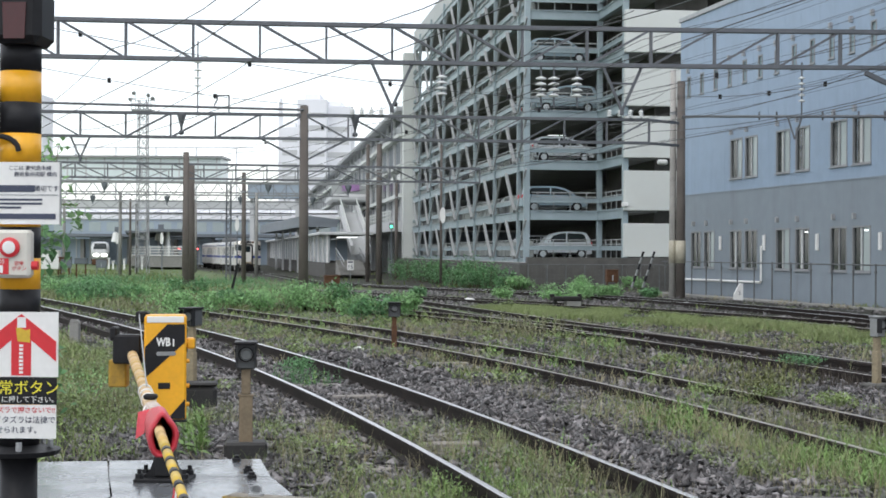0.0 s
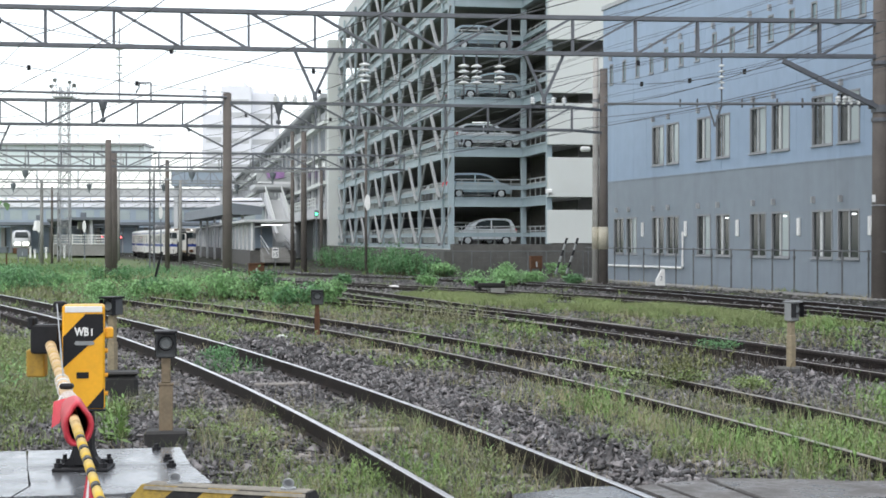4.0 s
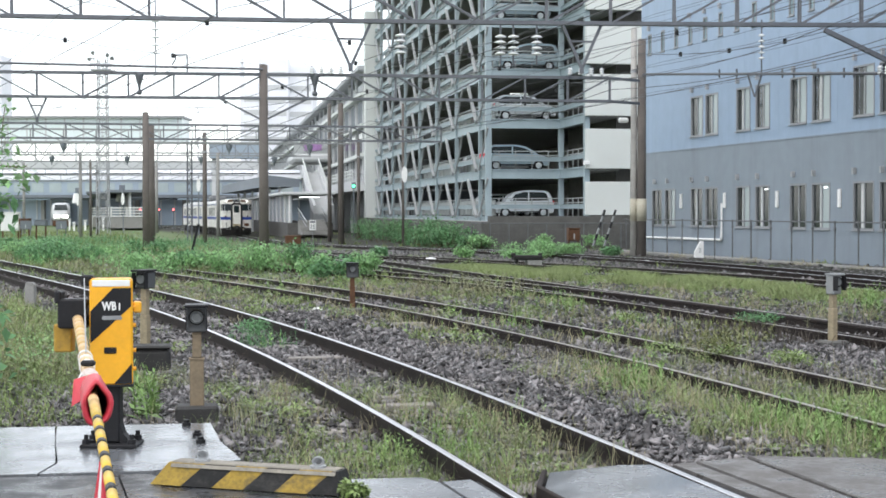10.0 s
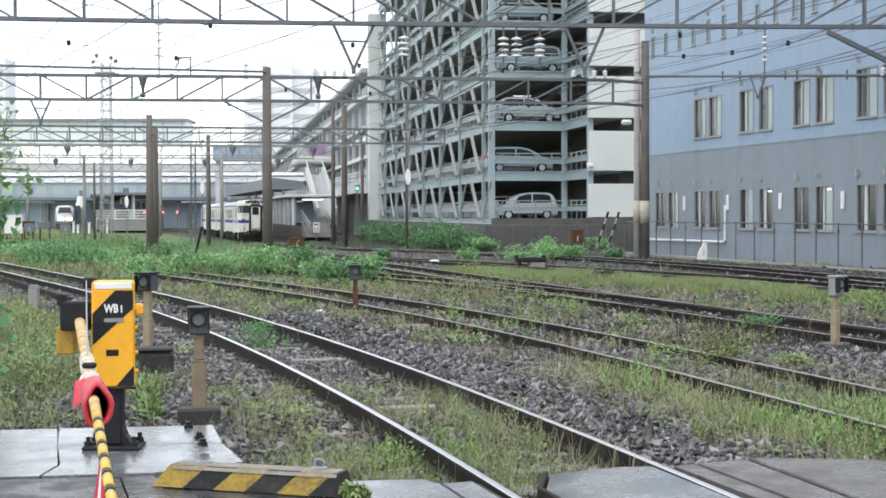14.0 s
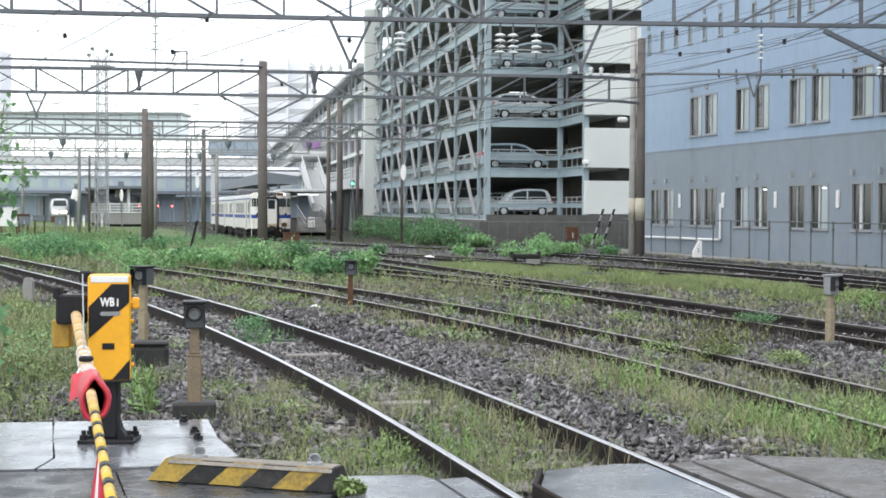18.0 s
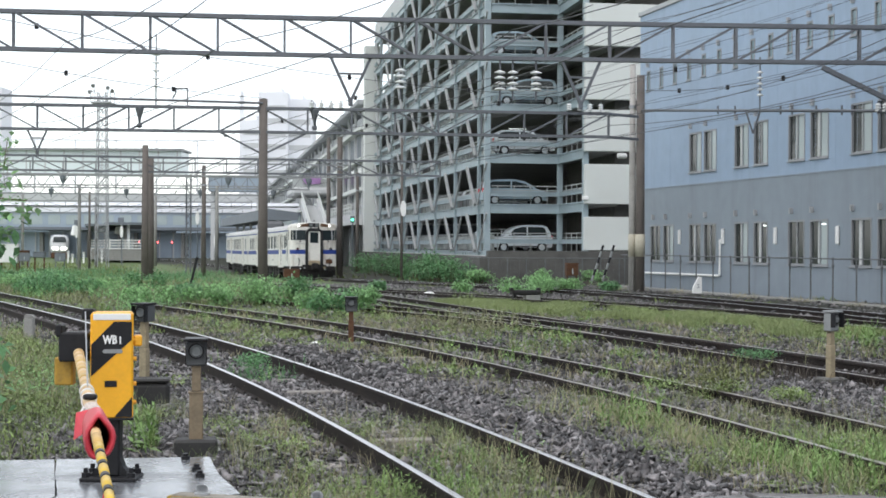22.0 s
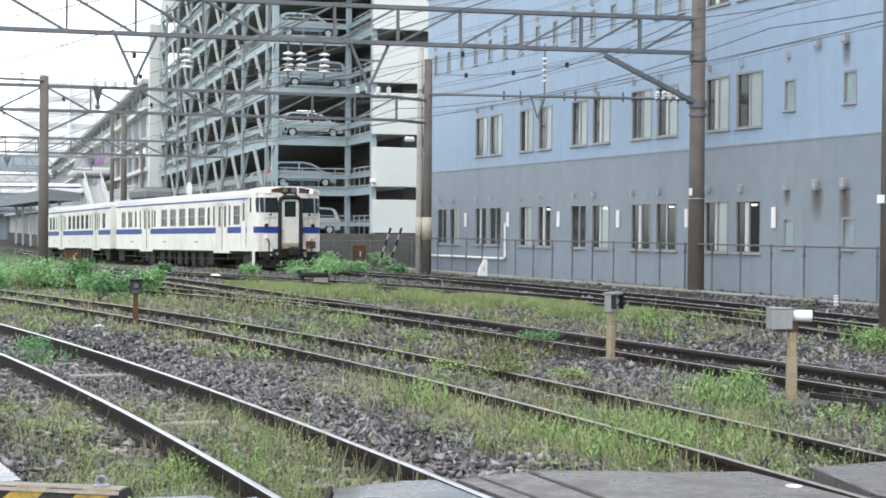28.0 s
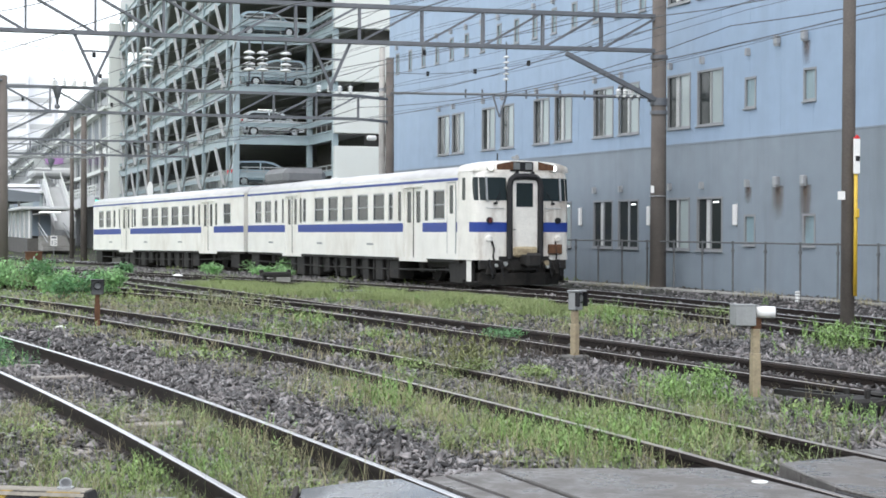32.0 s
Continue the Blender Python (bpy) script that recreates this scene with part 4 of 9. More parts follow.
for x, y1 in ((0.635, 0.0), (1.90, 0.2), (2.09, 0.25), (3.85, -0.1), (4.0, -1.1), (5.10, 0.1)):
    part("rubber_strip", Geo().box(x - 0.018, x + 0.018, -9, y1, -0.2, -0.015, bevel=0.006), M_RUBBER, deck)
part("drain_mark", Geo().cyl((3.74, -0.72, -0.004), (3.74, -0.72, 0.001), 0.05, n=20), M_WHITE, deck, "round white marker disc")
solid("road", Geo().box(-12, -0.565, -9.2, -0.15, -0.3, -0.012), M_ASPHALT, "wet dark asphalt of the crossing road", "road", "structure", m=DECK)

plate = thing("steel_deck_plate", "pale wet steel walkway plates under the gate", "deck plate", pose(0, 0, 0), kind="structure")


def plate_piece(poly, z0=-0.2, z1=0.006, material=None):
    g, n = Geo(), len(poly)
    g.add([(x, y, z0) for x, y in poly] + [(x, y, z1) for x, y in poly],
          [(i, (i + 1) % n, n + (i + 1) % n, n + i) for i in range(n)] + [tuple(range(n))[::-1], tuple(range(n, 2 * n))])
    part("plate", g, material or M_STEELDECK, plate)


plate_piece([(-4.6, 10.72), (-2.70, 11.05), (-2.30, 9.46), (-2.31, 9.07), (-4.5, 8.72)])
plate_piece([(-2.685, 11.06), (-1.63, 11.22), (-1.44, 10.36), (-2.50, 10.27)])
plate_piece([(-2.495, 10.255), (-1.435, 10.345), (-1.20, 9.58), (-1.66, 9.18), (-2.295, 9.07), (-2.285, 9.46)])
plate_piece([(-4.4, 8.70), (-1.86, 9.11), (-1.55, 8.0), (-3.9, 7.6)], -0.2, -0.004, M_ASPHALT)
plate_piece([(-1.845, 9.11), (-1.67, 9.15), (-1.56, 8.85), (-1.36, 7.95), (-1.535, 7.98)], -0.2, -0.006, M_ASPHALT)
plate_piece([(-1.7, 9.12), (-1.2, 9.05), (-0.5, 8.62), (-0.62, 7.9), (-1.6, 7.9)], -0.2, -0.011, M_ASPHALT)
for x, y in ((-1.78, 11.08), (-1.62, 10.55), (-1.55, 10.25), (-3.5, 9.9)):
    part("bolt", Geo().cyl((x, y, 0.006), (x, y, 0.05), 0.022, n=6), M_BLACK, plate)
    part("nut", Geo().cyl((x, y, 0.006), (x, y, 0.03), 0.035, n=6), M_BLACK, plate)

kerb = thing("wheel_stop_kerb", "low concrete kerb block in worn yellow and black stripes", "kerb", pose(-1.03, 8.70, -0.003, 0, 0, -19) @ Matrix.Diagonal((1, 1, 0.8, 1)))
prof = [(-0.11, 0.0), (0.11, 0.0), (0.06, 0.15), (-0.06, 0.15)]
L = 0.57
M_KYEL = mat("worn_kerb_yellow", (0.30, 0.195, 0.018), 0.55, vary=0.35, scale=11, bump=0.3, dirt=(0.03, 0.026, 0.02), dirt_amount=1.0)
M_KBLACK = mat("worn_kerb_black", (0.012, 0.012, 0.012), 0.85, vary=0.4, scale=14, bump=0.3, dirt=(0.09, 0.085, 0.075), dirt_amount=0.4)
for k in range(6):
    a, b = -L + k * L / 3, -L + (k + 1) * L / 3
    vs = []
    for x in (a, b):
        for py, pz in prof:
            lean = 0.13 * (pz / 0.15) if k and x == a or k < 5 and x == b else 0.09 * (pz / 0.15) * (1 if x < 0 else -0.3)
            vs.append((x + lean, py, pz))
    part("stripe", Geo().add(vs, [(0, 1, 2, 3), (7, 6, 5, 4), (0, 4, 5, 1), (1, 5, 6, 2), (2, 6, 7, 3), (3, 7, 4, 0)]), M_KBLACK if k % 2 else M_KYEL, kerb)
part("top_cap", Geo().prism([(-0.078, 0.122), (0.078, 0.122), (0.052, 0.158), (-0.052, 0.158)], -0.53, 0.46, pose(0, 0, 0, 0, 0, 90)), mat("worn_pale_concrete", (0.24, 0.22, 0.18), 0.7, vary=0.3, scale=9, bump=0.3, dirt=(0.12, 0.1, 0.08), dirt_amount=0.7), kerb, "worn pale top")
for x in (-0.3, 0.40):
    ring = Geo().lathe([(0.024, -0.008), (0.034, -0.008), (0.034, 0.008), (0.024, 0.008), (0.024, -0.008)], pose(x, 0, 0.2, 90, 0, 20), 18)
    eye = part("lifting_eye", ring, M_GAL, kerb, "galvanised lifting ring")
    part("washer", Geo().cyl((x, 0, 0.155), (x, 0, 0.172), 0.045, n=14), M_GAL, eye)

# ---- crossing gate machine with lowered boom ----
gate = thing("crossing_gate", "yellow and black crossing gate machine with lowered striped boom", "crossing gate", pose(-2.105, 10.15, 0.006))
part("base_plate", Geo().box(-0.18, 0.18, -0.14, 0.14, 0.0, 0.025, bevel=0.006), M_BLACK, gate)
ped = Geo().box(-0.062, 0.062, -0.06, 0.06, 0.025, 0.40, bevel=0.012)
for s in (-1, 1):
    ped.prism([(s * 0.06, 0.025), (s * 0.16, 0.025), (s * 0.115, 0.045), (s * 0.082, 0.085), (s * 0.06, 0.15)], -0.05, 0.05)
part("pedestal", ped, M_BLACK, gate)
for sx in (-1, 1):
    for sy in (-1, 1):
        b = part("anchor_bolt", Geo().cyl((sx * 0.145, sy * 0.1, 0.025), (sx * 0.145, sy * 0.1, 0.085), 0.015, n=8), M_BLACK, gate)
        part("nut", Geo().cyl((sx * 0.145, sy * 0.1, 0.025), (sx * 0.145, sy * 0.1, 0.055), 0.03, n=6), M_BLACK, b)
housing = part("housing", Geo().box(-0.135, 0.135, -0.11, 0.13, 0.40, 1.08, bevel=0.014), M_YELLOW, gate, "yellow gate housing", m=pose(0, 0, 0, 0, 0, 11))
part("white_top_panel", Geo().box(-0.118, 0.118, -0.114, -0.108, 1.032, 1.074, bevel=0.004), M_WHITE, housing)
F = -0.1135
part("black_stripe", Geo().prism([(-0.13, 0.673), (-0.13, 0.875), (0.012, 1.022), (0.125, 1.022), (0.125, 0.905)], F, -0.109), M_BLACK, housing)
part("black_corner", Geo().prism([(0.015, 0.41), (0.128, 0.41), (0.128, 0.54)], F, -0.109), M_BLACK, housing)
for text, size, x, z in (("WB", 0.074, -0.012, 0.905), ("1", 0.062, 0.052, 0.901)):
    lettering("lettering", text, size, M_WHITE, housing, pose(x, F - 0.001, z) @ Matrix.Diagonal((0.74, 1, 1, 1)), 0.001, "white letters", 0.003)
pl = Geo().prism([(-0.055, -0.012), (0.055, -0.012), (0.065, 0.0), (0.055, 0.014), (-0.055, 0.014), (-0.065, 0.0)], F - 0.003, F, pose(0.005, 0, 0.832))
part("maker_plate", pl, M_GREYBOX, housing, "small grey badge")
part("keyhole_plate", Geo().box(-0.045, 0.032, F - 0.004, -0.109, 0.605, 0.645, bevel=0.003), M_BLACK, housing)
part("lower_lip", Geo().box(-0.14, 0.14, -0.116, 0.135, 0.39, 0.405, bevel=0.004), M_BLACK, housing)
for z in (0.5, 0.62, 0.78, 0.9):
    part("side_bolt", Geo().cyl((0.135, -0.05, z), (0.155, -0.05, z), 0.014, n=8), M_YELLOW, housing)
hinge = Geo().box(0.135, 0.19, -0.06, 0.06, 0.86, 0.93, bevel=0.01)
part("side_box", hinge, M_YELLOW, housing)
M_DULLYEL = mat("dull_dusty_yellow", (0.42, 0.25, 0.03), 0.6, vary=0.2, scale=9, bump=0.05, dirt=(0.14, 0.10, 0.04), dirt_amount=0.7)
head = part("boom_holder", Geo().box(-0.335, -0.15, -0.06, 0.06, 0.76, 0.95, bevel=0.012), M_BLACK, gate, "black boom clamp")
part("clamp_ear", Geo().box(-0.355, -0.31, -0.06, 0.05, 0.92, 1.0, bevel=0.01), M_BLACK, head)
part("shaft", Geo().cyl((-0.16, 0, 0.86), (-0.13, 0, 0.86), 0.05, n=14), M_BLACK, head)
part("counterweight_box", Geo().box(-0.385, -0.265, 0.04, 0.14, 0.60, 0.78, bevel=0.01), M_DULLYEL, gate)
part("post_lamp", Geo().box(-0.2, -0.12, 0.0, 0.08, 1.03, 1.1, bevel=0.01), M_BLACK, gate)

P0, P1 = Vector((-0.205, -0.05, 0.815)), Vector((2.06, -9.2, 0.815))
def on_boom(k):
    return P0.lerp(P1, k)


def boom_r(k):
    return 0.034 - 0.020 * min(1.0, k * 1.6)


boom = part("boom", Geo().tube([on_boom(q / 20) for q in range(20)], [boom_r(q / 20) - 0.004 for q in range(20)], 10), M_PYEL, gate, "striped boom reaching across the road")
kk, i = 0.0, 0
M_BOOMGOLD = mat("worn_boom_yellow", (0.55, 0.35, 0.10), 0.5, vary=0.15, scale=8, dirt=(0.3, 0.2, 0.1), dirt_amount=0.4)
M_BOOMPALE = mat("faded_boom_paint", (0.62, 0.42, 0.20), 0.5, vary=0.15, scale=8, dirt=(0.3, 0.2, 0.1), dirt_amount=0.4)
while kk < 0.93:
    dark = i % 2 == 1 and kk > 0.06
    step = (0.009 if dark else 0.019) if kk > 0.5 else 0.028
    a, b = kk, kk + step
    col = (M_PYEL if kk > 0.3 else M_OCHRE) if not dark else (M_BLACK if kk > 0.5 else M_OCHRE)
    if kk < 0.5:
        col = M_BOOMPALE if not dark else M_BOOMGOLD
    part("band", Geo().cyl(on_boom(a), on_boom(b), boom_r(a), boom_r(b), 14), col, boom, "", True)
    kk, i = b, i + 1
joint = part("boom_joint", Geo().cyl(on_boom(0.27), on_boom(0.40), 0.031, 0.027, 12), M_BOOMPALE, boom, "pale taped joint")
for j in range(3):
    part("strap", Geo().cyl(on_boom(0.28 + j * 0.025), on_boom(0.284 + j * 0.025), 0.036, n=12), M_WHITE, joint)
part("stay_wire", Geo().cyl((-0.17, -0.02, 1.08), on_boom(0.30) + Vector((0, 0, 0.04)), 0.004, n=5), M_GAL, gate)
# red sheath: a soft plastic tube, narrow at the joint, opening into a wide drooping mouth with a rolled lip
ax = (P1 - P0).normalized()
turn = ax.to_track_quat("Z", "Y").to_matrix().to_4x4()
SIDE = ax.cross(Vector((0, 0, 1))).normalized()
n_s = 22


def sheath_rings(stations):
    """Rings of a drooping tear-drop section: (distance along the boom, half width, half height, drop, shift)."""
    vs = []
    for z, a, b, drop, shift in stations:
        o = on_boom(0.395) + ax * z
        for k in range(n_s):
            w = 2 * math.pi * k / n_s
            wave = 1 + 0.05 * math.sin(3 * w + z * 7) + 0.03 * math.sin(5 * w + 11 * z)
            narrow = 1 - 0.35 * max(0.0, math.sin(w)) ** 1.5
            vs.append(o + SIDE * (a * wave * math.cos(w) * narrow + shift) + Vector((0, 0, b * wave * math.sin(w) - drop)))
    return Geo().add(vs, [(i * n_s + k, i * n_s + (k + 1) % n_s, (i + 1) * n_s + (k + 1) % n_s, (i + 1) * n_s + k) for i in range(len(stations) - 1) for k in range(n_s)])


sheath = part("red_sheath", sheath_rings([(0.0, 0.026, 0.028, 0.0, 0.0), (0.1, 0.036, 0.042, 0.002, -0.004), (0.24, 0.05, 0.068, 0.01, -0.01), (0.42, 0.058, 0.084, 0.018, -0.014), (0.55, 0.06, 0.088, 0.02, -0.015), (0.60, 0.058, 0.086, 0.02, -0.015), (0.625, 0.050, 0.078, 0.02, -0.015), (0.615, 0.040, 0.068, 0.02, -0.015), (0.57, 0.035, 0.062, 0.02, -0.015)]), M_REDCLOTH, boom, "red plastic warning sheath with a rolled lip", True)
# black inner tube added as the shade inside the open mouth
part("sheath_lining", sheath_rings([(0.565, 0.0355, 0.0625, 0.02, -0.015), (0.4, 0.034, 0.06, 0.016, -0.013), (0.1, 0.03, 0.034, 0.0, 0.0)]), M_BLACK, sheath, "", True)
tie = on_boom(0.392)
part("tie_string", Geo().tube([tie - ax * 0.16, tie - ax * 0.1, tie - ax * 0.04, tie + ax * 0.03], [0.03, 0.042, 0.034, 0.03], 12), mat("pale_wrapping_tape", (0.55, 0.47, 0.42), 0.6, vary=0.3, scale=30, bump=0.4), sheath, "pale wrapped tape round the boom")
for s in (-1, 1):
    part("string_end", Geo().tube([tie, tie + Vector((s * 0.03, -0.02, 0.03)), tie + Vector((s * 0.045, -0.05, -0.01)), tie + Vector((s * 0.03, -0.08, -0.05))], 0.005, 5), M_WHITE, sheath)
part("clip", Geo().box(-0.03, 0.03, -0.02, 0.02, 0.03, 0.055, bevel=0.008), M_BLACK, sheath, "black clip", m=Matrix.Translation(on_boom(0.36)))
base = on_boom(0.40)
flap = Geo().add([base + Vector(p) for p in ((-0.066, 0.0, 0.012), (-0.02, 0.0, 0.026), (-0.03, -0.05, -0.07), (-0.064, -0.05, -0.092), (-0.066, 0.014, 0.012), (-0.02, 0.014, 0.026), (-0.03, -0.036, -0.07), (-0.064, -0.036, -0.092))],
                 [(0, 1, 2, 3), (7, 6, 5, 4), (0, 4, 5, 1), (1, 5, 6, 2), (2, 6, 7, 3), (3, 7, 4, 0)])
part("red_flap", flap, M_REDCLOTH, sheath, "folded red flap")
for j, (k, dx) in enumerate(((0.60, -0.014), (0.607, -0.008), (0.615, -0.002))):
    p = on_boom(k)
    pts = [p + Vector((dx * q, 0.0, -0.11 * q)) for q in range(4)]
    part("streamer", Geo().tube(pts, [0.008, 0.011, 0.012, 0.006], 6), M_REDCLOTH if j != 1 else M_WHITE, boom, "hanging red and white streamer")

# ---- warning post with signs and the emergency button ----
post = thing("crossing_warning_post", "black and yellow banded crossing post with signs and emergency button", "crossing signal", pose(-2.146, 7.05, -0.167) @ Matrix.Scale(1.111, 4))
zs = [-0.2, 0.5, 0.71]
part("foot", Geo().cyl((0, 0, -0.2), (0, 0, 0.68), 0.075, n=24), M_BLACK, post, "", True)
fl = part("flange", Geo().lathe([(0.075, 0.66), (0.16, 0.67), (0.17, 0.69), (0.075, 0.71)], None, 24), M_BLACK, post)
for a in range(6):
    c, s = math.cos(a), math.sin(a)
    part("bolt", Geo().cyl((0.13 * c, 0.13 * s, 0.69), (0.13 * c, 0.13 * s, 0.73), 0.014, n=6), M_GAL, fl)
z, k = 0.71, 0
while z < 3.2:
    col = M_YELLOW if k % 2 else M_BLACK
    part("band", Geo().cyl((0, 0, z), (0, 0, z + 0.1265), 0.083, n=28), col, post, "", True)
    z, k = z + 0.1265, k + 1
B1 = pose(0.045, -0.10, 0)


def board(name, x0, x1, z0, z1, material, label=""):
    return part(name, Geo().box(x0, x1, -0.004, 0.0, z0, z1), material, post, label, m=B1)


info = board("notice_board", -0.16, 0.148, 1.605, 1.855, M_WHITE, "white notice board with blue-grey writing")
M_INK = mat("dark_ink", (0.05, 0.06, 0.10), 0.5, vary=0.1, bump=0.0)
for text, x, z, size in (("ここは 鹿児島本線", 0.025, 1.83, 0.021), ("鹿児島中央駅 構内", 0.048, 1.805, 0.021), ("踏切です", 0.093, 1.748, 0.025)):
    lettering("writing", text, size, M_INK, info, pose(x, -0.006, z), 0.0006)
for x0, x1, z0, z1 in ((-0.15, 0.045, 1.735, 1.762), (-0.14, 0.14, 1.722, 1.724), (-0.13, 0.075, 1.700, 1.708), (-0.14, 0.075, 1.684, 1.692), (-0.14, -0.01, 1.668, 1.676), (-0.14, 0.13, 1.626, 1.648)):
    part("writing_bar", Geo().box(x0, x1, -0.0062, -0.004, z0, z1), M_INK, info)
part("frame", Geo().box(0.146, 0.152, -0.008, 0.002, 1.60, 1.86), M_GREYBOX, info)
btn = part("button_box", Geo().box(-0.075, 0.085, -0.15, -0.085, 1.39, 1.582, bevel=0.012), mat("beige_enamel", (0.62, 0.60, 0.54), 0.45, vary=0.06, scale=9), post, "beige emergency button box")
part("push_button", Geo().lathe([(0.04, 0), (0.04, 0.01), (0.03, 0.014), (0.018, 0.016)], pose(0.005, -0.151, 1.512, 90, 0, 0), 20), M_RED, btn, "round red button")
part("rim", Geo().lathe([(0.02, 0.012), (0.026, 0.018), (0.02, 0.02)], pose(0.005, -0.151, 1.512, 90, 0, 0), 18), M_WHITE, btn)
part("red_label", Geo().box(-0.07, 0.0, -0.1535, -0.15, 1.405, 1.468), M_RED, btn)
lettering("writing", "SOS", 0.024, M_WHITE, btn, pose(-0.036, -0.1545, 1.455), 0.0005)
part("hand_mark", Geo().box(-0.05, -0.022, -0.155, -0.1535, 1.41, 1.44, bevel=0.004), M_WHITE, btn)
lettering("writing", "非常\nボタン", 0.02, M_RED, btn, pose(0.042, -0.1515, 1.437), 0.0005)
part("side_plug", Geo().cyl((0.085, -0.12, 1.44), (0.11, -0.12, 1.44), 0.018, n=10), M_RED, btn)
arrow = board("arrow_board", -0.16, 0.143, 0.992, 1.253, M_WHITE, "white board with a big red arrow")
part("red_arrow", Geo().prism([(-0.006, 1.245), (0.135, 1.135), (0.135, 1.055), (0.034, 1.14), (0.034, 0.998), (-0.046, 0.998), (-0.046, 1.14), (-0.147, 1.055), (-0.147, 1.135)], -0.0062, -0.004), M_RED, arrow)
part("yellow_mark", Geo().prism([(-0.02, 1.135), (0.03, 1.13), (0.03, 1.185), (0.012, 1.18), (-0.012, 1.19), (-0.028, 1.19)], -0.0075, -0.0062), M_PYEL, arrow)
part("mark_panel", Geo().box(-0.022, 0.013, -0.0073, -0.0062, 1.19, 1.232), M_WHITE, arrow)
for q in range(8):
    part("writing_bar", Geo().box(-0.014, 0.002, -0.0073, -0.0062, 1.006 + 0.0152 * q, 1.016 + 0.0152 * q), M_WHITE, arrow)
M_YTEXT = mat("yellow_print", (0.82, 0.74, 0.06), 0.5, vary=0.03, bump=0.0)
black_board = board("text_board", -0.16, 0.138, 0.882, 0.99, M_BLACK, "black board with yellow lettering")
lettering("writing", "非常ボタン", 0.062, M_YTEXT, black_board, pose(-0.005, -0.006, 0.945), 0.0008)
lettering("writing", "に押して下さい。", 0.029, M_WHITE, black_board, pose(0.03, -0.006, 0.900), 0.0006)
low = board("lower_board", -0.16, 0.136, 0.745, 0.88, M_WHITE, "white board with black and red writing")
lettering("writing", "イタズラで押さないで!!", 0.0275, M_RED, low, pose(-0.012, -0.006, 0.858), 0.0006)
lettering("writing", "イタズラは法律で", 0.031, M_INK, low, pose(0.01, -0.006, 0.818), 0.0006)
lettering("writing", "罰せられます。", 0.031, M_INK, low, pose(-0.03, -0.006, 0.778), 0.0006)
lampbox = part("flasher_housing", Geo().box(-0.08, 0.12, -0.15, 0.09, 2.33, 2.56, bevel=0.03), M_BLACK, post, "black flasher lamp housing")
part("red_lens", Geo().prism([(-0.025, 2.345), (0.06, 2.345), (0.065, 2.49), (-0.03, 2.49)], -0.158, -0.15), mat("unlit_red_lens", (0.06, 0.008, 0.01), 0.2, vary=0.1, bump=0.0), lampbox)
part("side_flasher", Geo().cyl((-0.20, -0.1, 2.08), (-0.20, 0.06, 2.08), 0.12, 0.09, 20), M_BLACK, post, "black round lamp hood")
part("flasher_arm", Geo().cyl((-0.2, 0, 1.96), (0, 0, 1.94), 0.022, n=10), M_BLACK, post)
part("cable_loop", Geo().tube([(-0.06 + 0.08 * math.cos(a), -0.09, 1.9 + 0.06 * math.sin(a)) for a in np.linspace(0, math.pi, 10)], 0.011, 7), M_RUBBER, post)


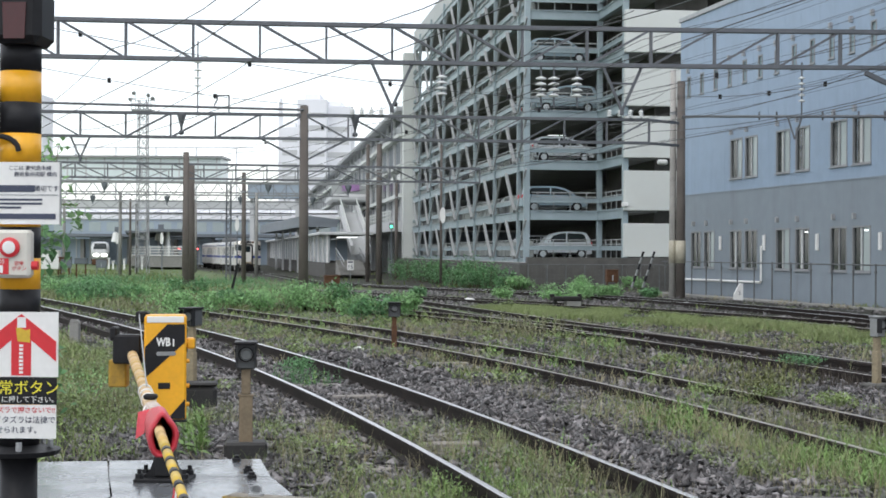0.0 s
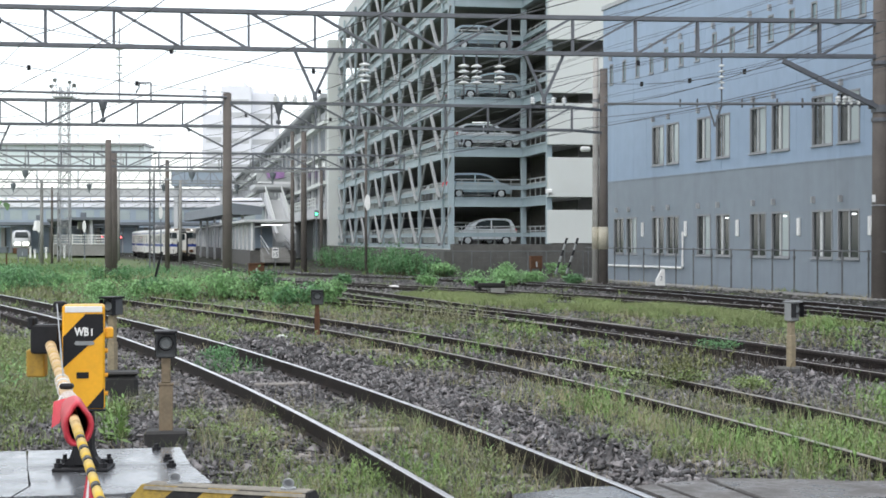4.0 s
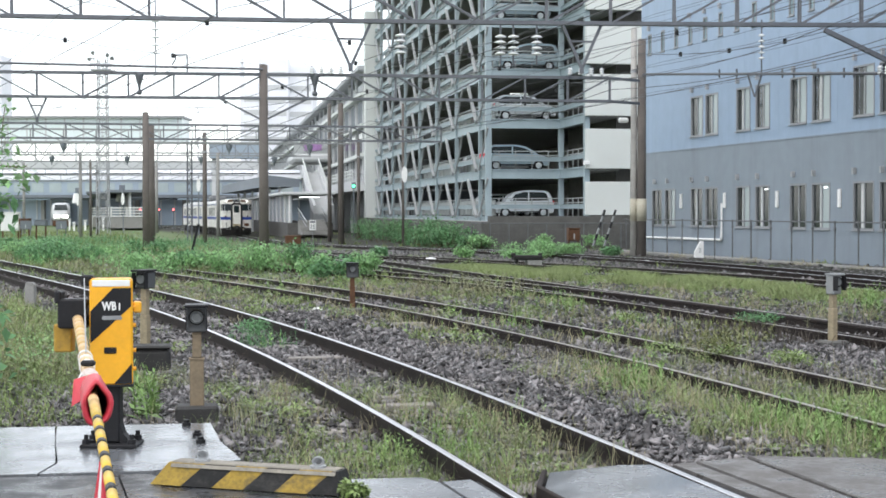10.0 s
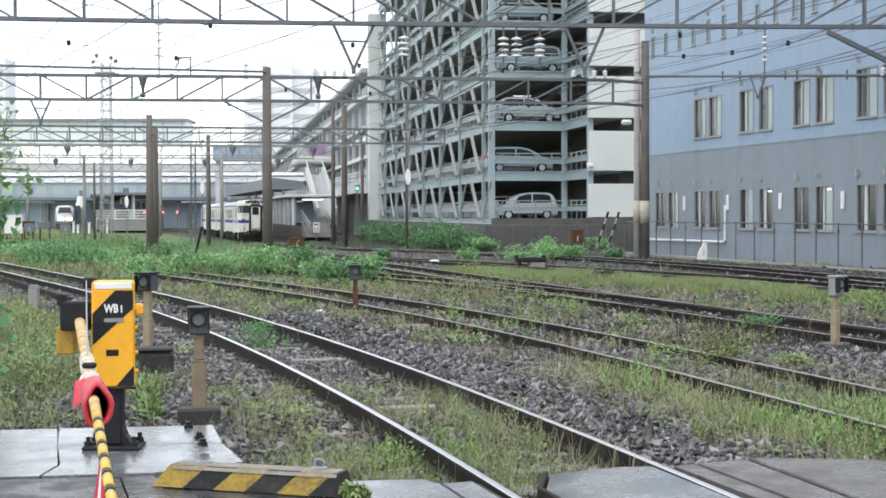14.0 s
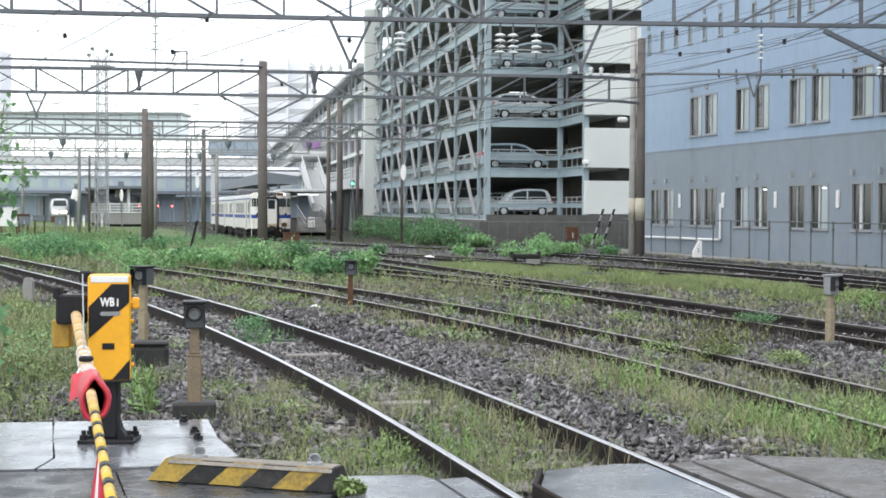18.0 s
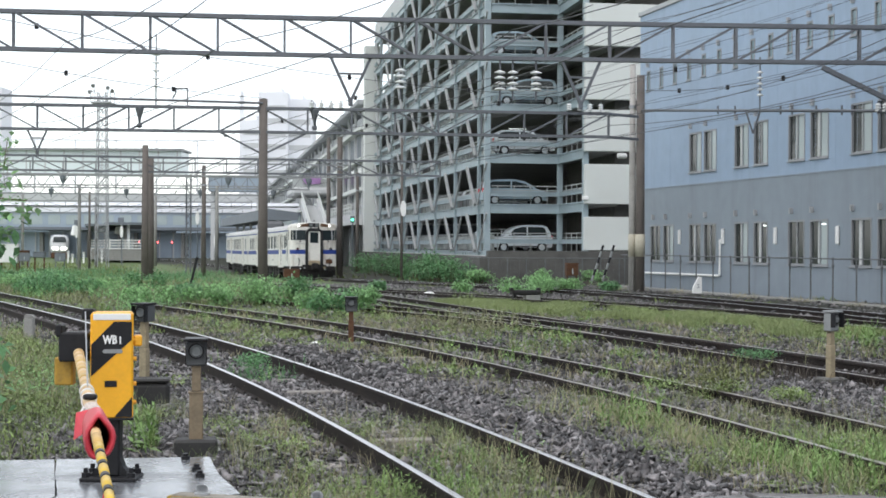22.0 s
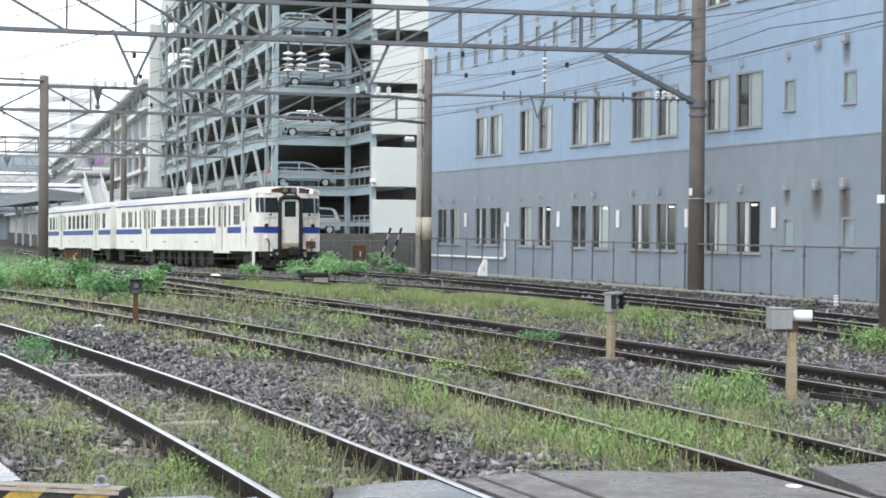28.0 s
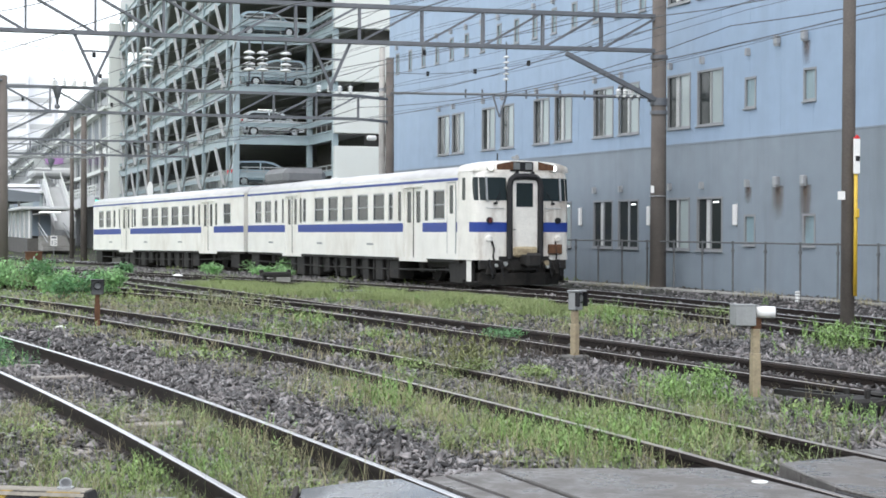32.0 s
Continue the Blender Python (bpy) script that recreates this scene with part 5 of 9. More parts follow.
# ---- obstacle detectors on short posts ----
M_WETDARK = mat("wet_black_concrete", (0.026, 0.025, 0.024), 0.7, vary=0.3, scale=5, bump=0.3)
M_POST1 = mat("brown_painted_post", (0.20, 0.155, 0.10), 0.65, vary=0.25, scale=7, bump=0.1, dirt=(0.1, 0.06, 0.03), dirt_amount=0.6)
M_DARKGREY = mat("dark_grey_enamel", (0.10, 0.105, 0.11), 0.5, 0.1, vary=0.15, scale=8)
def detector(x, y, top, turn, post_material, label, w=0.16, h=0.22, lens_side=False, stepped=False, grey=False):
    ob = thing("obstacle_detector", label, "track detector", pose(x, y, 0, 0, 0, turn), group="detectors beside the tracks")
    wide = 0.02 if stepped else 0.0
    part("footing", Geo().box(-0.15 - wide, 0.15 + wide, -0.13, 0.13, -0.25, -0.035 + wide, bevel=0.02), M_WETDARK if wide else M_DARKCONC, ob)
    half, slim = (0.055, 0.036) if stepped else (0.043, 0.036)
    part("lower_post", Geo().box(-half, half, -half, half, -0.06, top * 0.46, bevel=0.008), post_material, ob)
    part("upper_post", Geo().box(-slim, slim, -slim, slim, top * 0.46, top - h, bevel=0.006), post_material, ob)
    if stepped:
        part("flange", Geo().box(-0.062, 0.062, -0.062, 0.062, top * 0.44, top * 0.46, bevel=0.003), post_material, ob)
    if lens_side:
        body = part("detector_head", Geo().box(-0.22, -0.02, -0.09, 0.09, top - 0.19, top, bevel=0.008), M_GREYBOX, ob, "grey detector box")
        hood = part("hood", Geo().cyl((0.0, -0.02, top - 0.065), (0.17, -0.05, top - 0.065), 0.052, 0.056, 18), M_WHITE, ob, "white tubular hood", True)
        part("lens", Geo().cyl((0.171, -0.05, top - 0.065), (0.174, -0.05, top - 0.065), 0.045, n=18), M_BLACK, hood)
        part("bracket", Geo().box(-0.03, 0.05, -0.03, 0.03, top - 0.22, top - 0.11, bevel=0.005), M_RUST, ob)
        part("seal", Geo().box(-0.225, -0.015, -0.094, 0.094, top, top + 0.008), M_GREYBOX, body)
    else:
        head = part("detector_head", Geo().box(-w / 2, w / 2, -0.07, 0.05 if grey else 0.10, top - h, top - 0.02, bevel=0.012), M_GREYBOX if grey else M_DARKGREY, ob, "grey detector head")
        part("hood", Geo().box(-w / 2 - 0.012, w / 2 + 0.012, -0.12 if grey else -0.15, 0.06 if grey else 0.11, top - 0.022, top, bevel=0.005), M_GREYBOX if grey else M_BLACK, head)
        for s in (-1, 1):
            part("cheek", Geo().prism([(0, 0), (0.008, 0), (0.008, 0.17), (0, 0.17)], -0.14, -0.07, pose(s * (w / 2) - 0.004, 0, top - 0.2)), M_BLACK, head)
        part("lens", Geo().lathe([(0.045, 0), (0.05, 0.02), (0.04, 0.025), (0.03, 0.018)], pose(0, -0.07, top - 0.10, 90, 0, 0), 20), M_LENS, head)
        part("lens_ring", Geo().lathe([(0.05, 0), (0.062, 0.0), (0.062, 0.03), (0.052, 0.03), (0.05, 0.0)], pose(0, -0.07, top - 0.10, 90, 0, 0), 20), M_BLACK, head)
    return ob


detector(-1.92, 12.45, 0.785, 8, M_POST1, "grey lens detector on an ochre post beside a worn rail", stepped=True)
detector(-1.42, 25.2, 0.70, 5, M_RUST, "dark lens detector on a rusty brown post", 0.19, 0.24)
detector(4.72, 18.8, 0.77, 35, M_OCHRE, "grey box detector on a pale ochre post by the switch", 0.15, 0.25, grey=True)
detector(5.21, 13.9, 0.82, -2, M_OCHRE, "grey detector box with white tubular hood on a post", lens_side=True)
detector(-3.15, 16.75, 0.90, -20, M_OCHRE, "dark detector on an ochre post behind the gate machine", 0.15, 0.2)

trough = thing("cable_trough", "dark damp concrete cable trough block behind the gate", "cable trough", pose(-3.01, 16.35, -0.2, 0, 0, 8))
part("block", Geo().box(-0.2, 0.2, -0.15, 0.15, -0.2, 0.29, bevel=0.04), M_WETDARK, trough)
part("lid", Geo().box(-0.21, 0.21, -0.16, 0.16, 0.29, 0.33, bevel=0.02), M_WETDARK, trough)


# ---- diesel railcars ----
W2 = 1.45
M_GREYROOF = mat("dark_roof_unit_grey", (0.13, 0.135, 0.14), 0.6, vary=0.2, scale=3, bump=0.1)
SIDE_Z = (0.70, 2.98)
SILL_DOOR = 0.60


def railcar(name, label, cab):
    """A cream railcar, its front end at x = 0, running to -x. Its near side is -y."""
    car = thing(name, label, "railcar")
    Lc = 20.7
    x_end = -0.15 if not cab else -1.05
    doors = [(-4.9, -3.55), (-16.0, -14.65)]
    wins = [(-2.75, -1.95), (-6.1, -5.75)] if cab else [(-2.4, -1.6), (-6.1, -5.75)]
    wins += [(-7.38 - 1.37 * k, -6.44 - 1.37 * k) for k in range(5)]
    wins += [(-14.1, -13.75), (-17.3, -16.95), (-18.5, -17.7), (-19.7, -18.9)]
    small = [(-3.35, -3.1), (-5.35, -5.1), (-16.45, -16.2), (-14.45, -14.2)]
    for side in (-1, 1):
        m = pose(0, side * W2, 0) if side < 0 else pose(0, W2, 0) @ Matrix.Diagonal((1, -1, 1, 1))
        holes = [(a, b, 1.79, 2.62) for a, b in wins] + [(a, b, 1.77, 2.64) for a, b in small]
        holes += [(a, b, SILL_DOOR + 0.12, 2.72) for a, b in doors]
        side_wall = part("side_wall", Geo().holed(-Lc, x_end, *SIDE_Z, holes, 0.06, m), M_CREAM, car, "cream side wall")
        edges = [-Lc] + [v for d in sorted(doors) for v in d] + [x_end]
        for a, b in zip(edges[::2], edges[1::2]):
            part("blue_band", Geo().box(a + 0.06, b - 0.06, -0.004, 0.002, 1.45, 1.71, m), M_TBLUE, side_wall, "blue waist band")
        part("gutter_line", Geo().box(-Lc, x_end, -0.012, 0.004, 2.84, 2.91, m), M_TBLUE, side_wall)
        for a, b in wins:
            w = part("window", Geo().holed(a, b, 1.79, 2.62, [(a + 0.04, b - 0.04, 1.83, 2.58)], 0.02, m @ pose(0, 0.01, 0)), M_GAL, car)
            part("pane", Geo().box(a + 0.03, b - 0.03, 0.035, 0.042, 1.82, 2.59, m), M_TGLASS, w)
            part("window_bar", Geo().box(a + 0.04, b - 0.04, 0.02, 0.036, 2.19, 2.22, m), M_GAL, w)
        for a, b in small:
            part("narrow_pane", Geo().box(a, b, 0.02, 0.03, 1.77, 2.64, m), M_TGLASS, car)
        for a, b in doors:
            mid = (a + b) / 2
            for c, d in ((a, mid - 0.01), (mid + 0.01, b)):
                dg = Geo().holed(c, d, SILL_DOOR, 2.72, [(c + 0.17, d - 0.17, 1.72, 2.62)], 0.03, m @ pose(0, 0.03, 0))
                door = part("door", dg, M_CREAM, car, "cream door leaf")
                part("door_pane", Geo().box(c + 0.16, d - 0.16, 0.055, 0.06, 1.71, 2.63, m), M_TGLASS, door)
                part("door_edge", Geo().box((d if d < mid else c) - 0.012, (d if d < mid else c) + 0.012, 0.02, 0.03, SILL_DOOR, 2.72, m), M_RUBBER, door)
            part("door_track", Geo().box(a - 0.05, b + 0.05, -0.03, 0.0, 2.73, 2.79, m), M_CREAM, car)
            part("step_well", Geo().box(a - 0.35, b + 0.35, -0.003, 0.05, SILL_DOOR, SIDE_Z[0] + 0.01, m), M_CREAM, car)
        for x in (-7.9, -12.6, -18.0):
            part("number_bar", Geo().box(x, x + 0.55, -0.004, 0.0, 1.05, 1.11, m), M_GREYBOX, side_wall)
    part("interior", Geo().box(-Lc + 0.2, x_end - 0.2, -W2 + 0.12, W2 - 0.12, 0.72, 1.6), M_FRAME, car)
    part("ceiling_inside", Geo().box(-Lc + 0.1, x_end - 0.1, -W2 + 0.08, W2 - 0.08, 2.72, 2.77), M_GREYBOX, car)
    part("floor_frame", Geo().box(-Lc, x_end, -W2 + 0.03, W2 - 0.03, 0.62, 0.72), M_UNDER, car)
    # roof: an arch swept along the car
    arch = [(W2 * math.cos(a), 2.96 + 0.36 * math.sin(a) ** 0.8) for a in np.linspace(0, math.pi, 15)]
    rv = [(x, y, z) for x in (-Lc, x_end + 0.02) for y, z in arch]
    n = len(arch)
    part("roof", Geo().add(rv, [(i, i + 1, n + i + 1, n + i) for i in range(n - 1)] + [tuple(range(n)), tuple(range(n, 2 * n))[::-1]]), M_TROOF, car, "pale grey arched roof", True)
    for x in (-5.2, -10.4, -15.6):
        part("roof_seam", Geo().tube([(x, (W2 + 0.004) * math.cos(a), 2.962 + 0.36 * math.sin(a) ** 0.8) for a in np.linspace(0.05, math.pi - 0.05, 15)], 0.012, 4), M_TROOF, car)
    if cab:
        cooler = part("roof_cooler", Geo().box(-20.6, -18.0, -0.85, 0.85, 3.2, 3.86, bevel=0.2), M_GREYROOF, car, "dark grey roof cooling unit")
        part("grille", Geo().box(-20.2, -18.4, -0.6, 0.6, 3.86, 3.89, bevel=0.01), M_UNDER, cooler)
    # ends
    ends = [-Lc] if cab else [-Lc, x_end]
    for x in ends:
        s = -1 if x < -10 else 1
        poly = [(-W2, 0.70), (W2, 0.70)] + [(y, z) for y, z in arch]
        e = Geo().add([(x, y, z) for y, z in poly] + [(x + 0.08 * -s, y, z) for y, z in poly],
                      [tuple(range(len(poly))), tuple(range(len(poly), 2 * len(poly)))[::-1]] + [(i, (i + 1) % len(poly), len(poly) + (i + 1) % len(poly), len(poly) + i) for i in range(len(poly))])
        end = part("end_wall", e, M_CREAM, car)
        part("gangway", Geo().box(min(x, x + s * 0.28), max(x, x + s * 0.28), -0.45, 0.45, 0.8, 2.8, bevel=0.03), M_RUBBER, end)
    # underframe
    for x0, x1, z0 in ((-7.8, -6.0, 0.1), (-9.9, -8.2, 0.08), (-11.6, -10.2, 0.14), (-14.0, -12.0, 0.1)):
        part("equipment_case", Geo().box(x0, x1, -1.2, 1.2, z0, 0.62, bevel=0.04), M_UNDER, car)
    under = ((-1.0, 0.9, 0.2), (-5.6, 0.75, 0.22), (-6.9, 0.6, 0.14), (-8.1, 0.5, 0.1), (-9.2, 0.45, 0.2), (-12.7, 0.7, 0.16), (-10.1, 0.55, 0.16), (-11.7, 0.4, 0.3), (-14.3, 0.8, 0.12), (-15.3, 0.5, 0.25), (-19.6, 1.0, 0.22))
    for x, w, z in under:
        for s in (-1, 1):
            part("equipment_box", Geo().box(x - w, x, min(s * 0.8, s * 1.32), max(s * 0.8, s * 1.32), z - 0.16, 0.63, bevel=0.03), M_UNDER, car)
    for x in (-6.4, -7.6, -9.2, -11.0, -12.8, -13.6):
        part("hanger", Geo().box(x - 0.05, x + 0.05, -1.34, -1.26, -0.02, 0.66, bevel=0.01), M_UNDER, car)
    part("pipe_run", Geo().tube([(-19.8, -1.3, 0.36), (-12, -1.31, 0.3), (-6, -1.3, 0.34), (-1.6, -1.28, 0.4)], 0.03, 6), M_UNDER, car)
    part("fuel_tank", Geo().cyl((-9.9, -0.95, 0.40), (-8.3, -0.95, 0.40), 0.24, n=14), M_UNDER, car, "", True)
    part("air_tank", Geo().cyl((-12.0, -1.05, 0.45), (-10.9, -1.05, 0.45), 0.17, n=14), M_UNDER, car, "", True)
    for xb in (-3.3, -17.4):
        bogie = part("bogie", Geo().box(xb - 1.5, xb + 1.5, -1.02, -0.9, 0.42, 0.66, bevel=0.03).box(xb - 1.5, xb + 1.5, 0.9, 1.02, 0.42, 0.66, bevel=0.03).box(xb - 0.3, xb + 0.3, -1.0, 1.0, 0.42, 0.72, bevel=0.03), M_UNDER, car)
        for dx in (-1.05, 1.05):
            for s in (-1, 1):
                part("axle_box", Geo().box(xb + dx - 0.17, xb + dx + 0.17, s * 1.02 - 0.1, s * 1.02 + 0.1, 0.28, 0.58, bevel=0.03), M_UNDER, bogie)
                part("spring", Geo().cyl((xb + dx * 0.55, s * 0.97, 0.3), (xb + dx * 0.55, s * 0.97, 0.5), 0.09, n=10), M_UNDER, bogie)
            ws = Geo().cyl((0, -0.56, 0), (0, 0.56, 0), 0.07, n=10)
            for s in (-1, 1):
                ws.cyl((0, s * 0.505, 0), (0, s * 0.63, 0), 0.40, n=28)
                ws.cyl((0, s * 0.49, 0), (0, s * 0.51, 0), 0.425, n=28)
                for a in range(3):
                    c, q = math.cos(a * 2.09), math.sin(a * 2.09)
                    ws.cyl((0.22 * c, s * 0.63, 0.22 * q), (0.22 * c, s * 0.645, 0.22 * q), 0.05, n=8)
            wheel = part("wheelset", ws, M_UNDER, car, "dark steel wheels on an axle", m=pose(xb + dx, 0, 0.43))
            WHEELS.append((wheel, Vector((xb + dx, 0, 0.43))))
    if cab:
        cab_front(car)
    return car


WHEELS = []
M_CAB = mat("grimy_cab_cream", (0.72, 0.70, 0.65), 0.4, vary=0.14, scale=2.2, bump=0.02, dirt=(0.20, 0.135, 0.085), dirt_amount=0.75, streak=0.22)
M_APRON = mat("grimy_apron_plate", (0.34, 0.28, 0.18), 0.6, vary=0.4, scale=5, bump=0.1, dirt=(0.10, 0.06, 0.03), dirt_amount=0.8)


def cab_front(car):
    """The flat cream cab end with a gangway door, wide windscreens, lamps and coupler."""
    S, HW = -1.05, W2
    # curved shell in plan: corner rounding from the sides to the flat face
    plan = [(S, -HW), (-0.35, -HW + 0.01), (-0.12, -HW + 0.06), (-0.03, -HW + 0.16), (0.0, -HW + 0.36), (0.03, -0.5), (0.03, 0.5), (0.0, HW - 0.36), (-0.03, HW - 0.16), (-0.12, HW - 0.06), (-0.35, HW - 0.01), (S, HW)]
    n = len(plan)

    def band(z0, z1, tilt0=0.0, tilt1=0.0, a=0, b=n, out=0.0):
        g = Geo()
        vs = [(x - t * (1 if abs(y) < HW - 0.02 else 0.2) + (out if abs(y) < HW - 0.02 else 0), y * (1 + out * 0.5), z) for z, t in ((z0, tilt0), (z1, tilt1)) for x, y in plan[a:b]]
        k = b - a
        return g.add(vs, [(i, i + 1, k + i + 1, k + i) for i in range(k - 1)])

    # lower face, waist, window level, top
    part("cab_lower", band(0.70, 2.26), M_CAB, car, "cream cab front", True)
    part("cab_window_level", band(2.26, 2.93, 0.0, 0.08), M_CAB, car, "", True)
    part("cab_brow", band(2.93, 3.06, 0.08, 0.13), M_CAB, car, "", True)
    arch = [(HW * math.cos(a), 3.06 + 0.31 * math.sin(a) ** 0.42) for a in np.linspace(0, math.pi, 17)]
    top = Geo()
    vs, k = [], len(arch)
    for x, f in ((S, 0.92), (-0.5, 1.0), (-0.25, 1.0), (-0.14, 0.9)):
        vs += [(x, y * (0.985 if x > -0.3 else 1), 3.06 + (z - 3.06) * f) for y, z in arch]
    fs = [(r * k + i, r * k + i + 1, (r + 1) * k + i + 1, (r + 1) * k + i) for r in range(3) for i in range(k - 1)] + [tuple(range(3 * k, 4 * k))]
    part("cab_roof", top.add(vs, fs), M_CAB, car, "cream cab roof dome", True)
    part("blue_band", band(1.45, 1.71, 0, 0, 1, n - 1, 0.006), M_TBLUE, car, "blue band round the front", True)
    for s in (-1, 1):
        g = Geo()
        pts = [(0.045, s * 0.52, 2.29), (0.02, s * 1.06, 2.29), (-0.02, s * 1.26, 2.29), (-0.1, s * 1.39, 2.29), (-0.42, s * 1.43, 2.29)]
        up = [(x - 0.07 if abs(y) < 1.4 else x, y, 2.90) for x, y, z in pts]
        g.add(pts + up, [(i, i + 1, 6 + i, 5 + i) for i in range(4)])
        ws = part("windscreen", g, M_TGLASS, car, "dark wrap-round windscreen")
        part("screen_pillar", Geo().beam((0.035, s * 1.10, 2.28), (-0.035, s * 1.10, 2.91), 0.045), M_GAL, ws)
        part("wiper", Geo().beam((0.06, s * 0.86, 2.22), (0.03, s * 0.7, 2.5), 0.02), M_BLACK, ws)
        part("wiper_motor", Geo().box(0.02, 0.08, s * 0.86 - 0.05, s * 0.86 + 0.05, 2.18, 2.24, bevel=0.01), M_BLACK, ws)
        part("access_rail", Geo().tube([(0.03, s * 0.62, 2.1), (0.06, s * 0.64, 2.08), (0.05, s * 1.1, 2.08), (0.02, s * 1.12, 2.1)], 0.012, 6), M_GAL, car)
        hl = part("headlamp", Geo().lathe([(0.0, 0.0), (0.10, 0.0), (0.105, 0.06), (0.09, 0.09)], pose(-0.13, s * 0.95, 3.16, 0, 90, 0), 20), M_WHITE, car)
        part("lamp_lens", Geo().lathe([(0.065, 0.085), (0.055, 0.1), (0.02, 0.11)], pose(-0.13, s * 0.95, 3.16, 0, 90, 0), 20), M_LAMP, hl, "lit headlamp")
        part("rust_patch", Geo().prism([(0.38 * s, 3.1), (0.85 * s, 3.1), (0.85 * s, 3.24), (0.38 * s, 3.33)], 0.10, 0.125, pose(0, 0, 0, 0, 0, 90) @ Matrix.Diagonal((1, -1, 1, 1)) @ pose(0, 0, 0)), M_RUST, car, "peeling brown patch")
        tl = part("tail_lamp", Geo().cyl((-0.02, s * 1.02, 1.76), (0.07, s * 1.02, 1.76), 0.085, 0.08, 18), M_BLACK, car)
        part("lens", Geo().cyl((0.07, s * 1.02, 1.76), (0.075, s * 1.02, 1.76), 0.06, n=16), mat("dull_red_lens", (0.1, 0.02, 0.02), 0.3, bump=0.0) if s < 0 else M_BLACK, tl)
        part("white_fixture", Geo().lathe([(0.1, 0.0), (0.1, 0.04), (0.06, 0.06)], pose(-0.01, s * 1.02, 1.27, 0, 90, 0), 18), M_CREAM, car)
        part("hose", Geo().tube([(0.03, s * 0.95, 1.2), (0.1, s * 0.92, 1.0), (0.1, s * 0.95, 0.8), (0.12, s * 0.9, 0.6)], 0.025, 6), M_UNDER, car)
        part("cab_side_pane", Geo().box(-0.78, -0.6, s * (HW + 0.002) - 0.004, s * (HW + 0.002) + 0.004, 2.3, 2.9, bevel=0.003), M_TGLASS, car)
        part("cab_door_line", Geo().box(-1.75, -1.2, s * (HW + 0.004) - 0.006, s * (HW + 0.004) + 0.006, 0.85, 2.8), M_CREAM, car, "cream cab side door")
        part("door_seam", Geo().box(-1.77, -1.74, s * (HW + 0.008) - 0.006, s * (HW + 0.008) + 0.006, 0.85, 2.8).box(-1.21, -1.18, s * (HW + 0.008) - 0.006, s * (HW + 0.008) + 0.006, 0.85, 2.8).box(-1.74, -1.21, s * (HW + 0.008) - 0.006, s * (HW + 0.008) + 0.006, 2.78, 2.81), M_GREYBOX, car)
        part("cab_door_pane", Geo().box(-1.58, -1.36, s * (HW + 0.012) - 0.004, s * (HW + 0.012) + 0.004, 1.95, 2.72), M_TGLASS, car)
        part("grab_rail", Geo().cyl((-1.14, s * (HW + 0.03), 1.1), (-1.14, s * (HW + 0.03), 2.4), 0.014, n=6), M_GAL, car)
        part("skirt", Geo().box(-1.0, -0.35, s * 1.3 - 0.04, s * 1.3 + 0.04, 0.15, 0.70, bevel=0.01), M_UNDER, car, "dark snow plough support")
        part("step_iron", Geo().box(-0.5, -0.3, s * 1.36 - 0.03, s * 1.36 + 0.03, 0.1, 0.66).box(-0.5, 0.0, s * 1.3 - 0.06, s * 1.3 + 0.06, 0.1, 0.13), M_UNDER, car)
    # gangway door
    d = part("gangway_frame", Geo().tube([(0.09, -0.46, 0.74), (0.09, -0.46, 2.70), (0.09, -0.42, 2.84), (0.09, -0.32, 2.92), (0.09, 0.0, 2.94), (0.09, 0.32, 2.92), (0.09, 0.42, 2.84), (0.09, 0.46, 2.70), (0.09, 0.46, 0.74)], 0.085, 8), M_RUBBER, car, "black rubber gangway frame")
    door = part("gangway_door", Geo().box(0.02, 0.06, -0.40, 0.40, 0.8, 2.86, bevel=0.01), M_CAB, car, "cream gangway door")
    part("door_pane", Geo().box(0.058, 0.066, -0.25, 0.25, 2.12, 2.76, bevel=0.004), M_TGLASS, door)
    part("handle", Geo().box(0.06, 0.1, -0.34, -0.28, 1.5, 1.53), M_BLACK, door)
    part("apron", Geo().box(0.04, 0.16, -0.36, 0.36, 0.78, 1.06, bevel=0.05), M_APRON, door, "stained folded apron plate")
    db = part("destination_box", Geo().box(-0.2, -0.06, -0.34, 0.34, 3.08, 3.34, bevel=0.03), M_BLACK, car)
    for y in (-0.18, 0.18):
        part("lamp_glass", Geo().box(-0.062, -0.054, y - 0.10, y + 0.10, 3.12, 3.3, bevel=0.004), M_LENS, db)
    for y in (-0.12, 0.14):
        part("small_horn", Geo().cyl((-0.05, y * 1.8, 3.02), (0.05, y * 1.8, 3.02), 0.04, 0.06, 10), M_BLACK, car)
    part("jumper_box", Geo().box(0.0, 0.12, 0.72, 1.12, 0.86, 1.12, bevel=0.02), M_RUST, car, "brown jumper socket box")
    part("coupler", Geo().box(0.0, 0.62, -0.16, 0.16, 0.55, 0.85, bevel=0.05), M_UNDER, car)
    part("coupler_head", Geo().box(0.5, 0.72, -0.24, 0.2, 0.5, 0.9, bevel=0.07), M_UNDER, car)
    part("buffer_beam", Geo().box(-0.12, 0.0, -1.3, 1.3, 0.45, 0.70, bevel=0.02), M_UNDER, car)
    for y, z, w, h in ((-0.95, 0.3, 0.3, 0.34), (-0.55, 0.22, 0.22, 0.3), (0.5, 0.26, 0.3, 0.32), (0.95, 0.3, 0.26, 0.36), (0.0, 0.24, 0.34, 0.2)):
        part("brake_gear", Geo().box(-0.35, 0.02, y - w / 2, y + w / 2, z, z + h, bevel=0.04), M_UNDER, car)
